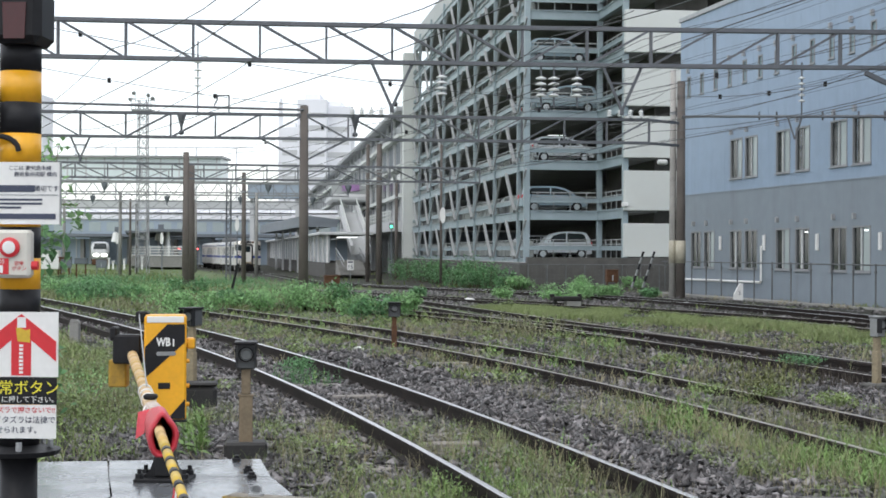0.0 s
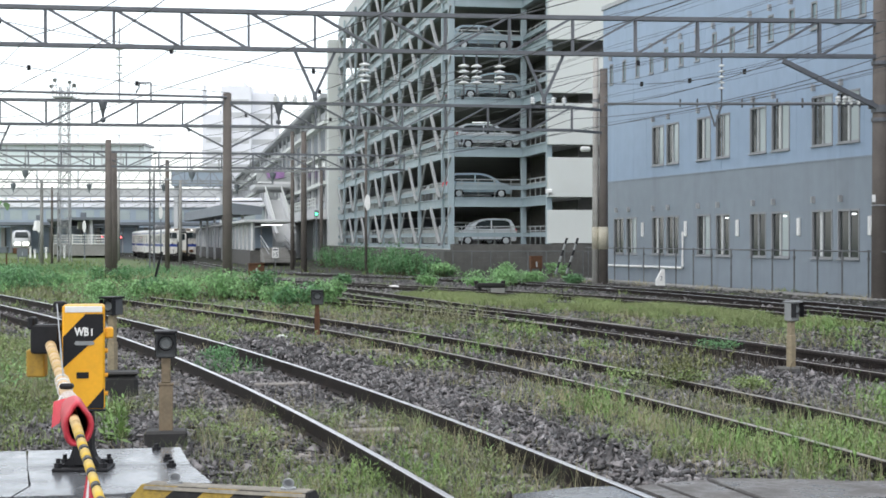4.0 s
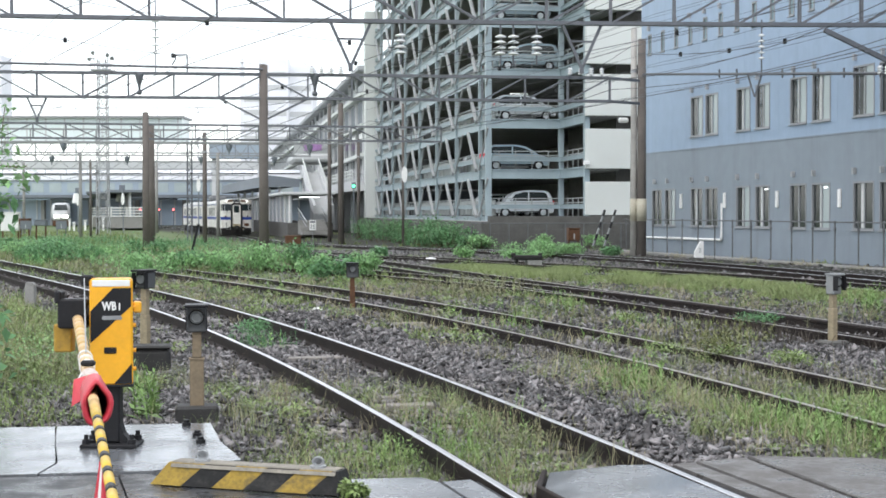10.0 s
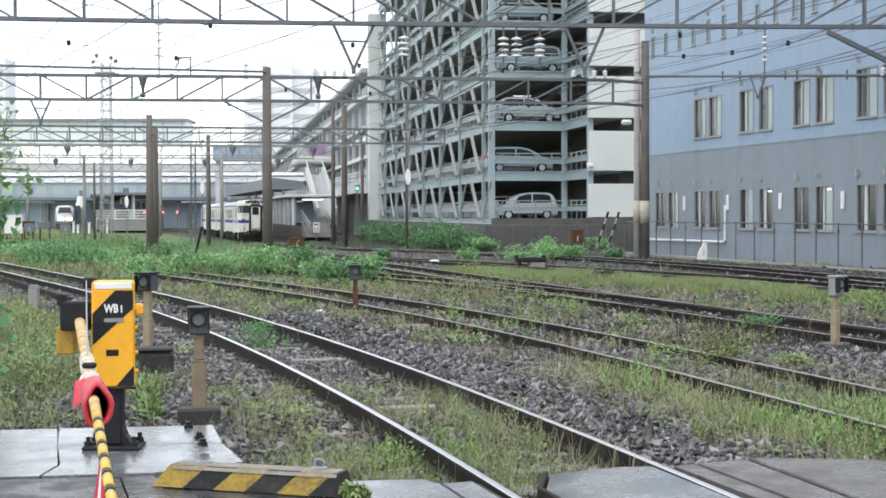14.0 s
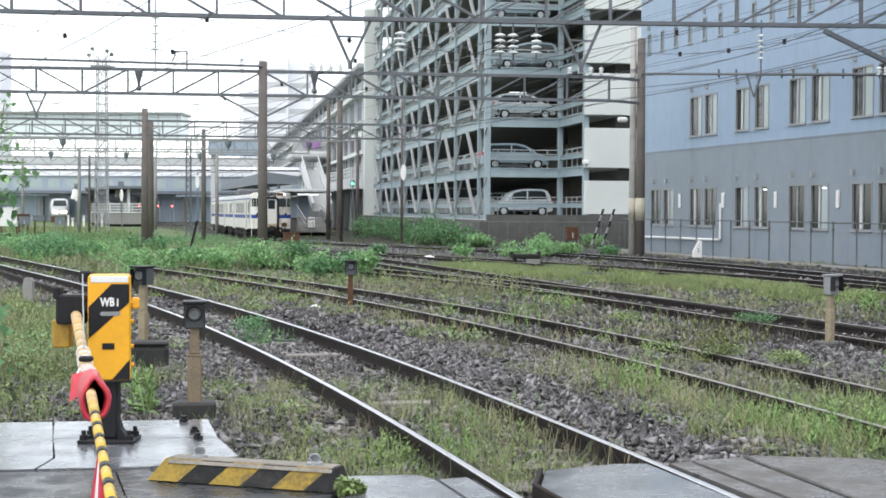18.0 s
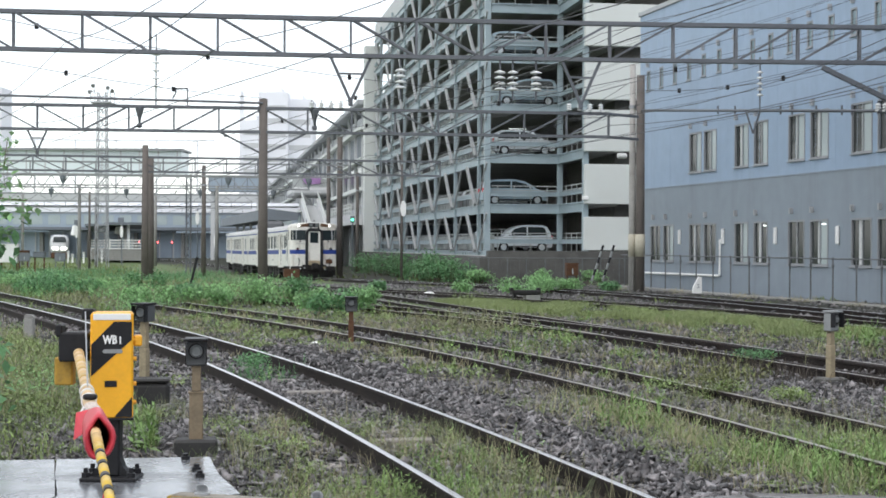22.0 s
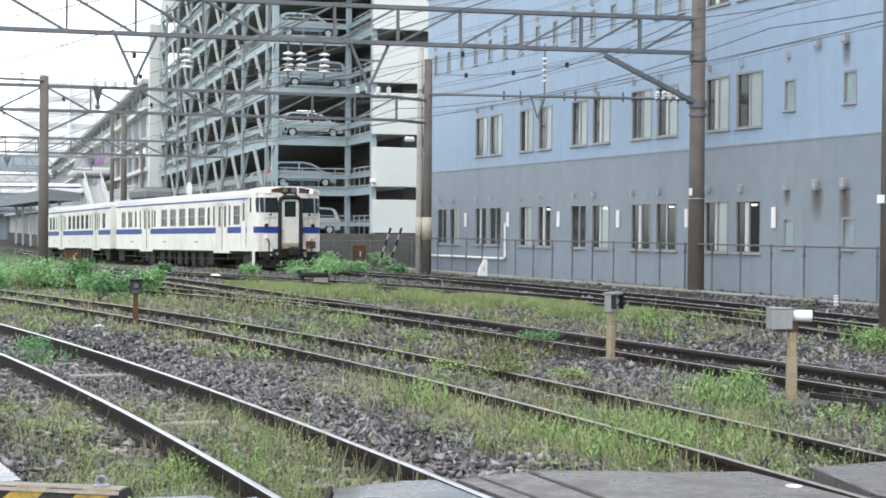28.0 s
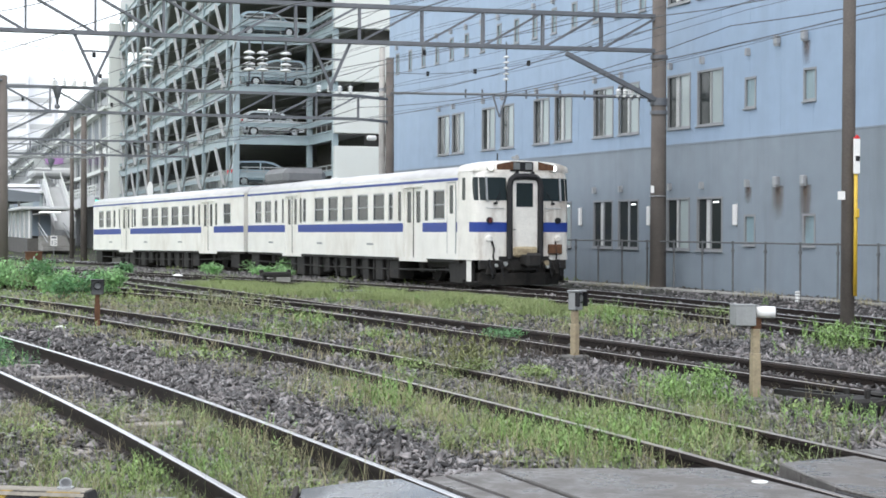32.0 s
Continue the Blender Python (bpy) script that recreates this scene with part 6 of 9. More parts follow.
    for y in (-1.05, -0.72, 0.3, 0.72, 1.02):
        part("hanging_hose", Geo().tube([(0.06, y, 0.72), (0.12, y + 0.03, 0.5), (0.1, y + 0.09, 0.28), (0.0, y + 0.14, 0.22)], 0.028, 7), M_RUBBER, car)
    for y, z in ((-0.86, 0.56), (0.66, 0.52)):
        part("brass_cock", Geo().cyl((0.08, y, z), (0.15, y, z), 0.045, n=10), M_RAILING, car)
    for y, z in ((-0.7, 0.62), (-0.45, 0.55), (0.5, 0.6), (0.8, 0.55)):
        part("brake_hose", Geo().tube([(0.0, y, 0.7), (0.14, y, 0.62), (0.16, y + 0.05, z - 0.1), (0.08, y + 0.1, z - 0.2)], 0.03, 7), M_UNDER, car)
    part("hose_tap", Geo().cyl((0.08, 0.62, 0.62), (0.18, 0.62, 0.62), 0.07, n=10), M_OCHRE, car, "yellowish hose tap")
    part("hose_tap", Geo().cyl((0.08, -0.6, 0.6), (0.16, -0.6, 0.6), 0.06, n=10), M_GREYBOX, car)
    part("coupler_gear", Geo().box(-0.9, 0.1, -0.5, 0.5, 0.38, 0.72, bevel=0.06), M_UNDER, car)
    plough = [(-0.75, -1.3), (-0.2, -1.22), (0.12, -0.6), (0.2, 0.0), (0.12, 0.6), (-0.2, 1.22), (-0.75, 1.3)]
    k = len(plough)
    part("snow_plough", Geo().add([(x - 0.1, y, 0.03) for x, y in plough] + [(x, y, 0.36) for x, y in plough] + [(x - 0.14, y * 0.98, 0.36) for x, y in plough] + [(x - 0.2, y * 0.98, 0.03) for x, y in plough],
         [(r_ * k + i, r_ * k + i + 1, ((r_ + 1) % 4) * k + i + 1, ((r_ + 1) % 4) * k + i) for r_ in range(4) for i in range(k - 1)]), M_UNDER, car, "dark snow plough plate")
    for s in (-1, 1):
        part("pale_step_plate", Geo().box(-0.62, -0.32, s * 1.38 - 0.02, s * 1.38 + 0.02, 0.12, 0.70, bevel=0.01), M_CREAM, car, "grey-white step plate")
    part("soot_panel", Geo().box(0.028, 0.05, -0.75, 0.75, 0.62, 0.8, bevel=0.01), M_UNDER, car, "grimy lower edge")
    part("horn", Geo().cyl((-0.9, 0.1, 3.48), (-0.6, 0.1, 3.48), 0.03, 0.07, 10), M_GREYBOX, car)
    part("antenna", Geo().cyl((-1.0, -0.3, 3.35), (-1.0, -0.3, 3.6), 0.02, n=6), M_BLACK, car)


lead_car = railcar("railcar", "cream diesel railcar with blue band and lit headlamps, moving", True)
rear_car = railcar("railcar", "cream diesel railcar with blue band, coupled behind the first, moving", False)


# ---- hanging fittings of the gantries ----
def vstrut(x, y, z, drop, w=0.55):
    ob = thing("drop_bracket", "dark steel bracket hanging from a gantry", "bracket", pose(x, y, 0, 0, 0, 12), group="drop brackets")
    for s in (-1, 1):
        part("leg", Geo().beam((s * w, 0, z), (0, 0, z - drop), 0.07), M_TRUSS, ob)
    part("cross_bar", Geo().beam((-w * 0.6, 0, z - drop * 0.4), (w * 0.6, 0, z - drop * 0.4), 0.05), M_TRUSS, ob)
    part("shoe", Geo().cyl((0, 0, z - drop - 0.12), (0, 0, z - drop + 0.05), 0.06, n=8), M_TRUSS, ob)
    return ob


def insulator(x, y, z0, z1, up=False, sheds=4, r=0.12):
    ob = thing("insulator_string", "white porcelain insulator with several sheds", "insulator", pose(x, y, 0), group="insulators")
    part("rod", Geo().cyl((0, 0, z0), (0, 0, z1), 0.025, n=8), M_TRUSS, ob)
    mid, span = (z0 + z1) / 2, abs(z1 - z0) * 0.42
    for k in range(sheds):
        z = mid - span / 2 + span * k / (sheds - 1)
        part("shed", Geo().lathe([(0.03, z - 0.04), (r, z - 0.02), (r * 0.9, z + 0.01), (0.035, z + 0.05)], None, 14), M_INSUL, ob, "", True)
    return ob


def gantry1(k):
    """A place on the nearest gantry, k bays from its pole."""
    return 12.97 - 1.70 * k, 42.1 - 0.184 * k


def gantry2(k):
    """A place on the second gantry, k bays from its right-hand end."""
    return 7.94 - 1.602 * k, 58.84 - 0.204 * k


def bell_insulator(x, y, z):
    """A dark hanging insulator: a wide cap that narrows to a clamp."""
    ob = thing("hanging_insulator", "dark conical hanging insulator with a clamp", "insulator", pose(x, y, z), group="hanging insulators")
    part("cap", Geo().lathe([(0.16, 0.02), (0.17, -0.06), (0.11, -0.28), (0.05, -0.5), (0.04, -0.62)], None, 12), M_TRUSS, ob, "", True)
    part("clamp", Geo().lathe([(0.03, -0.62), (0.10, -0.66), (0.10, -0.76), (0.04, -0.8)], None, 10), M_TRUSS, ob, "", True)
    return ob



for k in (5.45, 9.0):
    vstrut(*gantry1(k), 6.47, 1.2)
for k in (6.15, 6.51, 6.71, 8.24):
    insulator(*gantry1(k), 6.4, 5.35, sheds=4, r=0.15)
for k in (11.76, 7.84):
    bell_insulator(*gantry2(k), 6.56)
vstrut(*gantry2(14.0), 5.67, 0.8, -0.35)
x, y = gantry2(11.40)
insulator(x, y, 6.5, 9.2, sheds=5, r=0.15)
hook = thing("wire_hook_frame", "small bent steel frame standing on a gantry", "bracket", pose(*gantry2(10.70), 6.55))
part("upright", Geo().beam((0, 0, 0), (0, 0, 0.68), 0.05), M_TRUSS, hook)
part("arm", Geo().beam((0, 0, 0.67), (-0.44, 0, 0.67), 0.05), M_TRUSS, hook)
part("claw", Geo().beam((-0.43, 0, 0.69), (-0.43, 0, 0.5), 0.05).beam((-0.43, 0, 0.5), (-0.55, 0, 0.3), 0.05), M_TRUSS, hook)
for k in range(4):
    x, y = gantry2(1.95 - k * 0.25)
    insulator(x, y - 0.2, 6.55, 6.95, sheds=3, r=0.1)
for k in range(4):
    x, y = gantry2(7.9 - k * 0.22)
    insulator(x, y - 0.2, 6.5, 6.85, sheds=3, r=0.09)
corner = thing("gantry_knee_brace", "slanting dark steel brace between gantry and pole", "bracket")
part("strut", Geo().beam((12.85, 41.95, 5.15), (10.2, 41.6, 6.35), 0.12), M_TRUSS, corner)
part("band", Geo().cyl((13.0, 42.1, 5.0), (13.0, 42.1, 5.2), 0.245, n=16), M_TRUSS, corner)
for z in (4.75, 6.3):
    part("clamp", Geo().cyl((13.0, 42.1, z), (13.0, 42.1, z + 0.1), 0.245, n=16), M_TRUSS, corner)

# slim feeder beam from the twin poles to the pole before the blue wall
FEED0, FEED1 = Vector((7.72, 60.0, 6.8)), Vector((12.8, 42.1, 5.24))
feed = thing("feeder_beam", "slim dark steel beam with clamps reaching between two poles", "beam")
part("bar", Geo().cyl(FEED0, FEED1, 0.045, n=8), M_TRUSS, feed, "", True)
for f in (0.36, 0.43, 0.6, 0.64, 0.72, 0.8, 0.83):
    p = FEED0.lerp(FEED1, f)
    part("clamp", Geo().cyl(p - Vector((0, 0, 0.12)), p + Vector((0, 0, 0.16)), 0.03, n=6), M_TRUSS, feed)
part("end_plate", Geo().box(-0.12, 0.12, -0.05, 0.05, -0.14, 0.1), M_TRUSS, feed, m=Matrix.Translation(FEED1))
p = FEED0.lerp(FEED1, 0.5)
part("drop_leg", Geo().beam(p + Vector((-0.22, 0.1, 0)), p + Vector((0, 0, -0.75)), 0.05).beam(p + Vector((0.22, -0.1, 0)), p + Vector((0, 0, -0.75)), 0.05), M_TRUSS, feed)
p = FEED0.lerp(FEED1, 0.525)
insulator(p.x, p.y, p.z, p.z + 1.75, sheds=5, r=0.11)
for k in range(4):
    p = FEED0.lerp(FEED1, 0.905 + 0.02 * k)
    insulator(p.x, p.y, p.z - 0.1, p.z + 0.28, sheds=3, r=0.09)

# ---- overhead wires ----


def wires(label, center, offs, zs, y0, y1, span=24.0, sag=0.35, r=0.011):
    ob = thing("overhead_wire", label, "wire", group="overhead wires")
    for off, z, sg in zip(offs, zs, sag if isinstance(sag, (list, tuple)) else [sag] * len(offs)):
        pts = []
        for y in np.arange(y0, y1, 3.0):
            s = ((y - y0) % span) / span
            pts.append((curve_x(center, y) + off, y, z - sg * 4 * s * (1 - s)))
        part("strand", Geo().tube(pts, r, 4), M_WIRE, ob)
    return ob


wires("contact and messenger wire over a track", TRACK_A, (0, 0), (6.2, 5.2), 12, 75, sag=[0.5, 0.02])
wires("contact and messenger wire over a track", TRACK_B, (0, 0), (6.2, 5.2), 12, 62, sag=[0.5, 0.02])
wires("contact and messenger wire over a track", TRACK_C, (0, 0), (6.25, 5.2), 10, 130, sag=[0.5, 0.02])
wires("contact and messenger wire over a track", TRACK_E, (0, 0), (6.3, 5.25), 10, 200, sag=[0.5, 0.02])
wires("feeder lines running beside the blue building", TRACK_E, (1.2, 1.5, 1.9, 2.3, 2.6, 2.9), (7.3, 8.0, 6.6, 7.6, 8.6, 6.9), 8, 90, sag=0.12, r=0.007)
wires("feeder lines running beside the blue building", TRACK_E, (0.7, 1.0, 2.1), (9.2, 5.9, 9.6), 8, 90, sag=0.4)
wires("thin parallel lines beside the blue building", TRACK_E, (1.1, 1.35, 1.6, 1.85, 2.2, 2.5, 2.8, 0.9), (5.5, 6.25, 7.0, 8.3, 9.0, 5.8, 7.9, 8.7), 8, 70, sag=0.12, r=0.006)
for k, (x0, y0, x1, y1, z0, z1) in enumerate(((13, 42, -14, 84, 7.8, 6.8), (-20, 37.6, -6.4, 57, 8.2, 6.9), (4, 41, -13.9, 83, 7.9, 6.9), (7.5, 60, 2, 90, 8, 7), (-15, 38, 5, 60, 7.9, 7.3), (13, 42, 7.55, 60, 7.2, 7.6))):
    g = Geo().tube([(x0 + (x1 - x0) * q / 10, y0 + (y1 - y0) * q / 10, z0 + (z1 - z0) * q / 10 - 0.5 * 4 * q / 10 * (1 - q / 10)) for q in range(11)], 0.011, 4)
    ob = thing("span_wire", "thin dark wire slanting between gantries", "wire", group="overhead wires")
    w = part("strand", g, M_WIRE, ob)
    for q in (2, 4, 6, 8):
        p = Vector(g.v[q * 4])
        part("bead", Geo().cyl(p - Vector((0, 0, 0.08)), p + Vector((0, 0, 0.08)), 0.06, n=8), M_BLACK, w, "dark strain insulator")

# ---- pole fittings ----
M_BANDCREAM = mat("aged_cream_paint", (0.46, 0.43, 0.34), 0.6, vary=0.2, scale=5, bump=0.05, dirt=(0.25, 0.2, 0.14), dirt_amount=0.5)
M_PALEPOLE = mat("pole_concrete_pale", (0.4, 0.385, 0.36), 0.8, vary=0.25, scale=1.5, bump=0.2, dirt=(0.14, 0.12, 0.1), dirt_amount=0.5)
guard = thing("pole_guard", "yellow tube and red and white marker fixed to the pole", "pole marker", pose(10.25, 22.93, 0))
part("yellow_tube", Geo().cyl((0, 0, 0.5), (0, 0, 2.7), 0.03, n=14), M_PYEL, guard, "yellow tube", True)
part("marker_plate", Geo().box(-0.05, 0.05, -0.05, 0.0, 2.4, 2.95, bevel=0.01), M_WHITE, guard, "white plate")
part("red_tip", Geo().prism([(-0.05, 2.95), (0.05, 2.95), (0.0, 3.01)], -0.05, 0.0), M_RED, guard)
part("black_mark", Geo().box(-0.03, 0.04, -0.056, -0.05, 2.6, 2.68), M_BLACK, guard)
part("junction_box", Geo().box(-0.035, 0.035, -0.07, -0.03, 1.72, 1.86, bevel=0.01), M_PYEL, guard)
part("white_tag", Geo().box(-0.32, -0.2, -0.06, -0.05, 2.0, 2.13), M_WHITE, guard)
for x, y, z0 in ((13.0, 42.1, 2.45), (7.72, 60.0, 1.16), (7.44, 60.2, 1.16)):
    tag = thing("pole_band", "pale painted band round a dark pole", "pole marker", pose(x, y, 0), group="pole bands")
    part("band", Geo().cyl((0, 0, z0), (0, 0, z0 + (0.03 if x > 10 else 0.86)), 0.245 if x > 10 else 0.195 if x > 7.5 else 0.148, n=18), M_GAL if x > 10 else M_BANDCREAM, tag, "", True)
    if x > 10:
        part("tag_plate", Geo().box(-0.3, -0.2, -0.26, -0.25, z0 + 0.1, z0 + 0.3), M_WHITE, tag)
twin = lone_pole(7.44, 60.2, 8.6, "slender grey pole beside the gantry pole", 0.14, M_PALEPOLE)
part("lamp_head", Geo().lathe([(0.03, 0), (0.1, 0.05), (0.11, 0.35), (0.05, 0.4)], pose(-0.2, 0, 5.05, 0, -90, 0), 14), M_WHITE, twin)


# ---- lineside signs and boxes ----
def cabinet(x, y, z, w, h, material, label, name="equipment_box"):
    ob = thing(name, label, "trackside box", pose(x, y, z, 0, 0, 10), group="trackside boxes")
    part("case", Geo().box(-w / 2, w / 2, -w / 3, w / 3, 0.25, 0.25 + h, bevel=0.02), material, ob)
    part("lid", Geo().box(-w / 2 - 0.02, w / 2 + 0.02, -w / 3 - 0.02, w / 3 + 0.02, 0.25 + h, 0.29 + h, bevel=0.01), material, ob)
    for s in (-1, 1):
        part("leg", Geo().box(s * w * 0.4 - 0.03, s * w * 0.4 + 0.03, -0.03, 0.03, -0.2, 0.25), material, ob)
    if h > 0.3:
        part("label_plate", Geo().box(-0.03, 0.03, -w / 3 - 0.006, -w / 3, 0.32, 0.25 + h * 0.6), M_RAILING, ob)
    return ob


cabinet(-5.9, 62.0, -0.05, 0.62, 0.35, M_RUST, "rust-red relay box on legs among the weeds")
cabinet(5.6, 66.0, 0.05, 0.5, 0.5, M_RUST, "rust-brown relay cabinet near the retaining wall")
lever = thing("switch_box", "low black switch box on a grey concrete base", "trackside box", pose(2.55, 46.3, -0.17, 0, 0, 10), group="trackside boxes")
part("base", Geo().box(-0.02, 0.42, -0.2, 0.2, -0.1, 0.26, bevel=0.02), M_CONC, lever, "grey concrete base")
part("case", Geo().box(-0.42, 0.44, -0.22, 0.22, 0.26, 0.40, bevel=0.03), M_UNDER, lever)
part("lug", Geo().box(-0.47, -0.36, -0.1, 0.1, 0.38, 0.47, bevel=0.02), M_UNDER, lever)
part("lug", Geo().box(0.36, 0.46, -0.1, 0.1, 0.38, 0.47, bevel=0.02), M_UNDER, lever)
part("leg", Geo().box(-0.38, -0.28, -0.15, 0.15, -0.1, 0.26, bevel=0.02), M_UNDER, lever)
cabinet(-31.5, 118.0, 0, 0.8, 0.6, M_FARDARK, "small dark relay box far up the yard")
cabinet(-28.8, 118.0, 0, 0.8, 0.6, M_FARDARK, "small dark relay box far up the yard")
pm = thing("point_machine", "black greasy point machine beside the switch rails", "point machine", pose(6.1, 13.05, -0.11, 0, 0, 15))
part("tie_plate", Geo().box(0.35, 0.7, 0.98, 1.12, 0.03, 0.06, bevel=0.008), M_RAILRUST, pm, "dull steel tie plate")
part("case", Geo().box(-0.45, 0.35, -0.16, 0.16, 0.0, 0.16, bevel=0.03), M_UNDER, pm)
part("motor", Geo().cyl((-0.6, 0, 0.1), (-0.42, 0, 0.1), 0.095, n=16), M_UNDER, pm)
part("cover", Geo().box(-0.15, 0.25, -0.12, 0.12, 0.16, 0.2, bevel=0.02), M_UNDER, pm)
for x, y in ((-0.36, 0.08), (-0.28, -0.1), (0.31, 0.05), (0.0, 0.0)):
    part("cap_bolt", Geo().cyl((x, y, 0.15), (x, y, 0.235), 0.028, n=8), M_UNDER, pm)
part("rod", Geo().beam((-0.1, 0.1, 0.1), (-0.3, 1.2, 0.1), 0.05), M_UNDER, pm)
part("rod", Geo().beam((0.1, 0.1, 0.1), (-0.1, 1.2, 0.1), 0.05), M_UNDER, pm)
part("crank", Geo().beam((-0.3, -0.16, 0.1), (0.05, -0.2, 0.17), 0.04), M_UNDER, pm)

sign = thing("speed_sign", "white speed board reading 15 on a post", "sign", pose(-10.92, 132.0, -0.35, 0, 0, 3))
part("plate", Geo().box(-0.28, 0.28, -0.02, 0.02, 0.35, 1.2, bevel=0.01), M_WHITE, sign)
part("post", Geo().cyl((0, 0.05, -0.6), (0, 0.05, 1.1), 0.04, n=8), M_GREYBOX, sign)
lettering("digits", "15", 0.5, M_INK, sign, pose(0, -0.022, 0.62), 0.002)
part("writing_bar", Geo().box(-0.2, 0.2, -0.024, -0.02, 0.98, 1.1), M_INK, sign)
mark = thing("distance_marker", "white slanted marker post with a black digit", "marker", pose(9.1, 55.0, -0.1, 0, 0, 10))
part("board", Geo().prism([(-0.16, 0.0), (0.16, 0.0), (0.16, 0.58), (0.06, 0.6), (-0.16, 0.2)], -0.06, 0.06), M_WHITE, mark)
lettering("digit", "2", 0.2, M_INK, mark, pose(0.03, -0.061, 0.25), 0.001)
mk2 = thing("kilometre_marker", "small white striped marker by the track", "marker", pose(13.62, 33.5, -0.15) @ Matrix.Scale(0.8, 4))
part("stump", Geo().cyl((0, 0, 0), (0, 0, 0.36), 0.07, n=12), M_WHITE, mk2)
for z in (0.12, 0.22, 0.3):
    part("stripe", Geo().cyl((0, 0, z), (0, 0, z + 0.03), 0.073, n=12), M_GREYBOX, mk2)
bar = thing("leaning_bar", "dark iron bar leaning in the weeds", "iron bar", pose(-9.6, 60.5, 0))
part("bar", Geo().beam((-0.12, 0, -0.2), (0.16, 0, 0.95), 0.09), M_BLACK, bar)
part("cap", Geo().beam((0.15, 0, 0.9), (0.19, 0, 1.05), 0.11), M_BLACK, bar)
chain_post = thing("striped_stays", "pair of slanting black and white striped guy guards", "stay guard", pose(0, 0, 0))
for x in (6.6, 7.05):
    for k in range(6):
        a, b = Vector((x - 0.3 + 0.08 * k, 64.5, 0.1 + 0.25 * k)), Vector((x - 0.22 + 0.08 * k, 64.5, 0.35 + 0.25 * k))
        part("segment", Geo().cyl(a, b, 0.048, n=8), M_BLACK if k % 2 else M_GREYBOX, chain_post)
rock_geo = Geo().lathe([(0.0, 0.0), (0.11, 0.01), (0.13, 0.05), (0.09, 0.1), (0.03, 0.12)], None, 9)
for x, y, s in ((-2.05, 26.0, 0.75), (-0.35, 52.5, 1.3), (6.6, 50.0, 1.1)):
    solid("white_stone", rock_geo, M_WHITE, "pale rounded stone lying on the ballast", "stone", group="pale stones", smooth=True, m=pose(x, y, -0.15, 0, 0, x * 40) @ Matrix.Diagonal((s * 1.3, s, s * 0.9, 1)))
for x, y, w in ((-0.46, 23.0, 0.3), (-0.22, 13.3, 0.22), (-1.4, 17.6, 0.3)):
    solid("paving_slab", Geo().box(-w, w, -0.1, 0.1, -0.05, 0.02, bevel=0.01), M_SLEEPER, "flat grey concrete slab lying in the ballast", "slab", group="loose slabs", m=pose(x, y, -0.135, 0, 0, 12))


# ---- parked cars ----
def parked_car(m, paint, label, tall=1.55, L=3.6):
    car = thing("parked_car", label, "car", m, group="cars in the car park")
    h = tall
    body = [(-L / 2, 0.32), (-L / 2 - 0.02, 0.75), (-L / 2 + 0.06, 0.92), (-L * 0.18, 0.98), (L / 2 - 0.55, 0.92), (L / 2 - 0.05, 0.72), (L / 2, 0.45), (L / 2 - 0.05, 0.28), (-L / 2 + 0.1, 0.26)]
    part("body", Geo().prism(body, -0.74, 0.74), paint, car)
    cabin = [(-L / 2 + 0.04, 0.88), (-L / 2 + 0.12, 1.18), (-L / 2 + 0.3, h - 0.12), (-L / 2 + 0.55, h - 0.03), (-0.35, h), (0.05, h - 0.02), (L * 0.14, h - 0.12), (L * 0.24, h - 0.32), (L / 2 - 0.62, 0.9)]
    cb = part("cabin", Geo().prism(cabin, -0.66, 0.66), paint, car)
    for s in (-1, 1):
        a = [(-L / 2 + 0.3, 1.0), (-L / 2 + 0.42, h - 0.22), (-L / 2 + 0.6, h - 0.13), (-0.3, h - 0.11), (-0.3, 0.97)]
        b = [(-0.22, 0.97), (-0.22, h - 0.11), (0.05, h - 0.12), (L * 0.15, h - 0.25), (L / 2 - 0.9, 0.97)]
        for poly in (a, b):
            part("side_window", Geo().prism(poly, s * 0.665 - 0.006, s * 0.665 + 0.006), M_GLASS, cb)
        part("sill_strip", Geo().box(-L / 2 + 0.7, L / 2 - 0.75, s * 0.745 - 0.01, s * 0.745 + 0.01, 0.28, 0.36), M_BLACK, car)
        part("mirror", Geo().box(L * 0.2, L * 0.2 + 0.12, s * 0.82 - 0.08, s * 0.82 + 0.08, 0.98, 1.12, bevel=0.03), paint, car)
        part("headlight", Geo().box(L / 2 - 0.3, L / 2 - 0.05, s * 0.62 - 0.13, s * 0.62 + 0.13, 0.62, 0.78, bevel=0.04), M_LENS, car)
        part("tail_light", Geo().box(-L / 2 - 0.03, -L / 2 + 0.08, s * 0.64 - 0.09, s * 0.64 + 0.09, 0.7, 0.98, bevel=0.03), M_RED, car)
        for x in (-L * 0.32, L * 0.33):
            w = part("wheel", Geo().cyl((x, s * 0.58, 0.29), (x, s * 0.76, 0.29), 0.29, n=20), M_RUBBER, car)
            part("rim", Geo().cyl((x, s * 0.755, 0.29), (x, s * 0.775, 0.29), 0.19, 0.16, 12), M_SILVER, w)
    return car


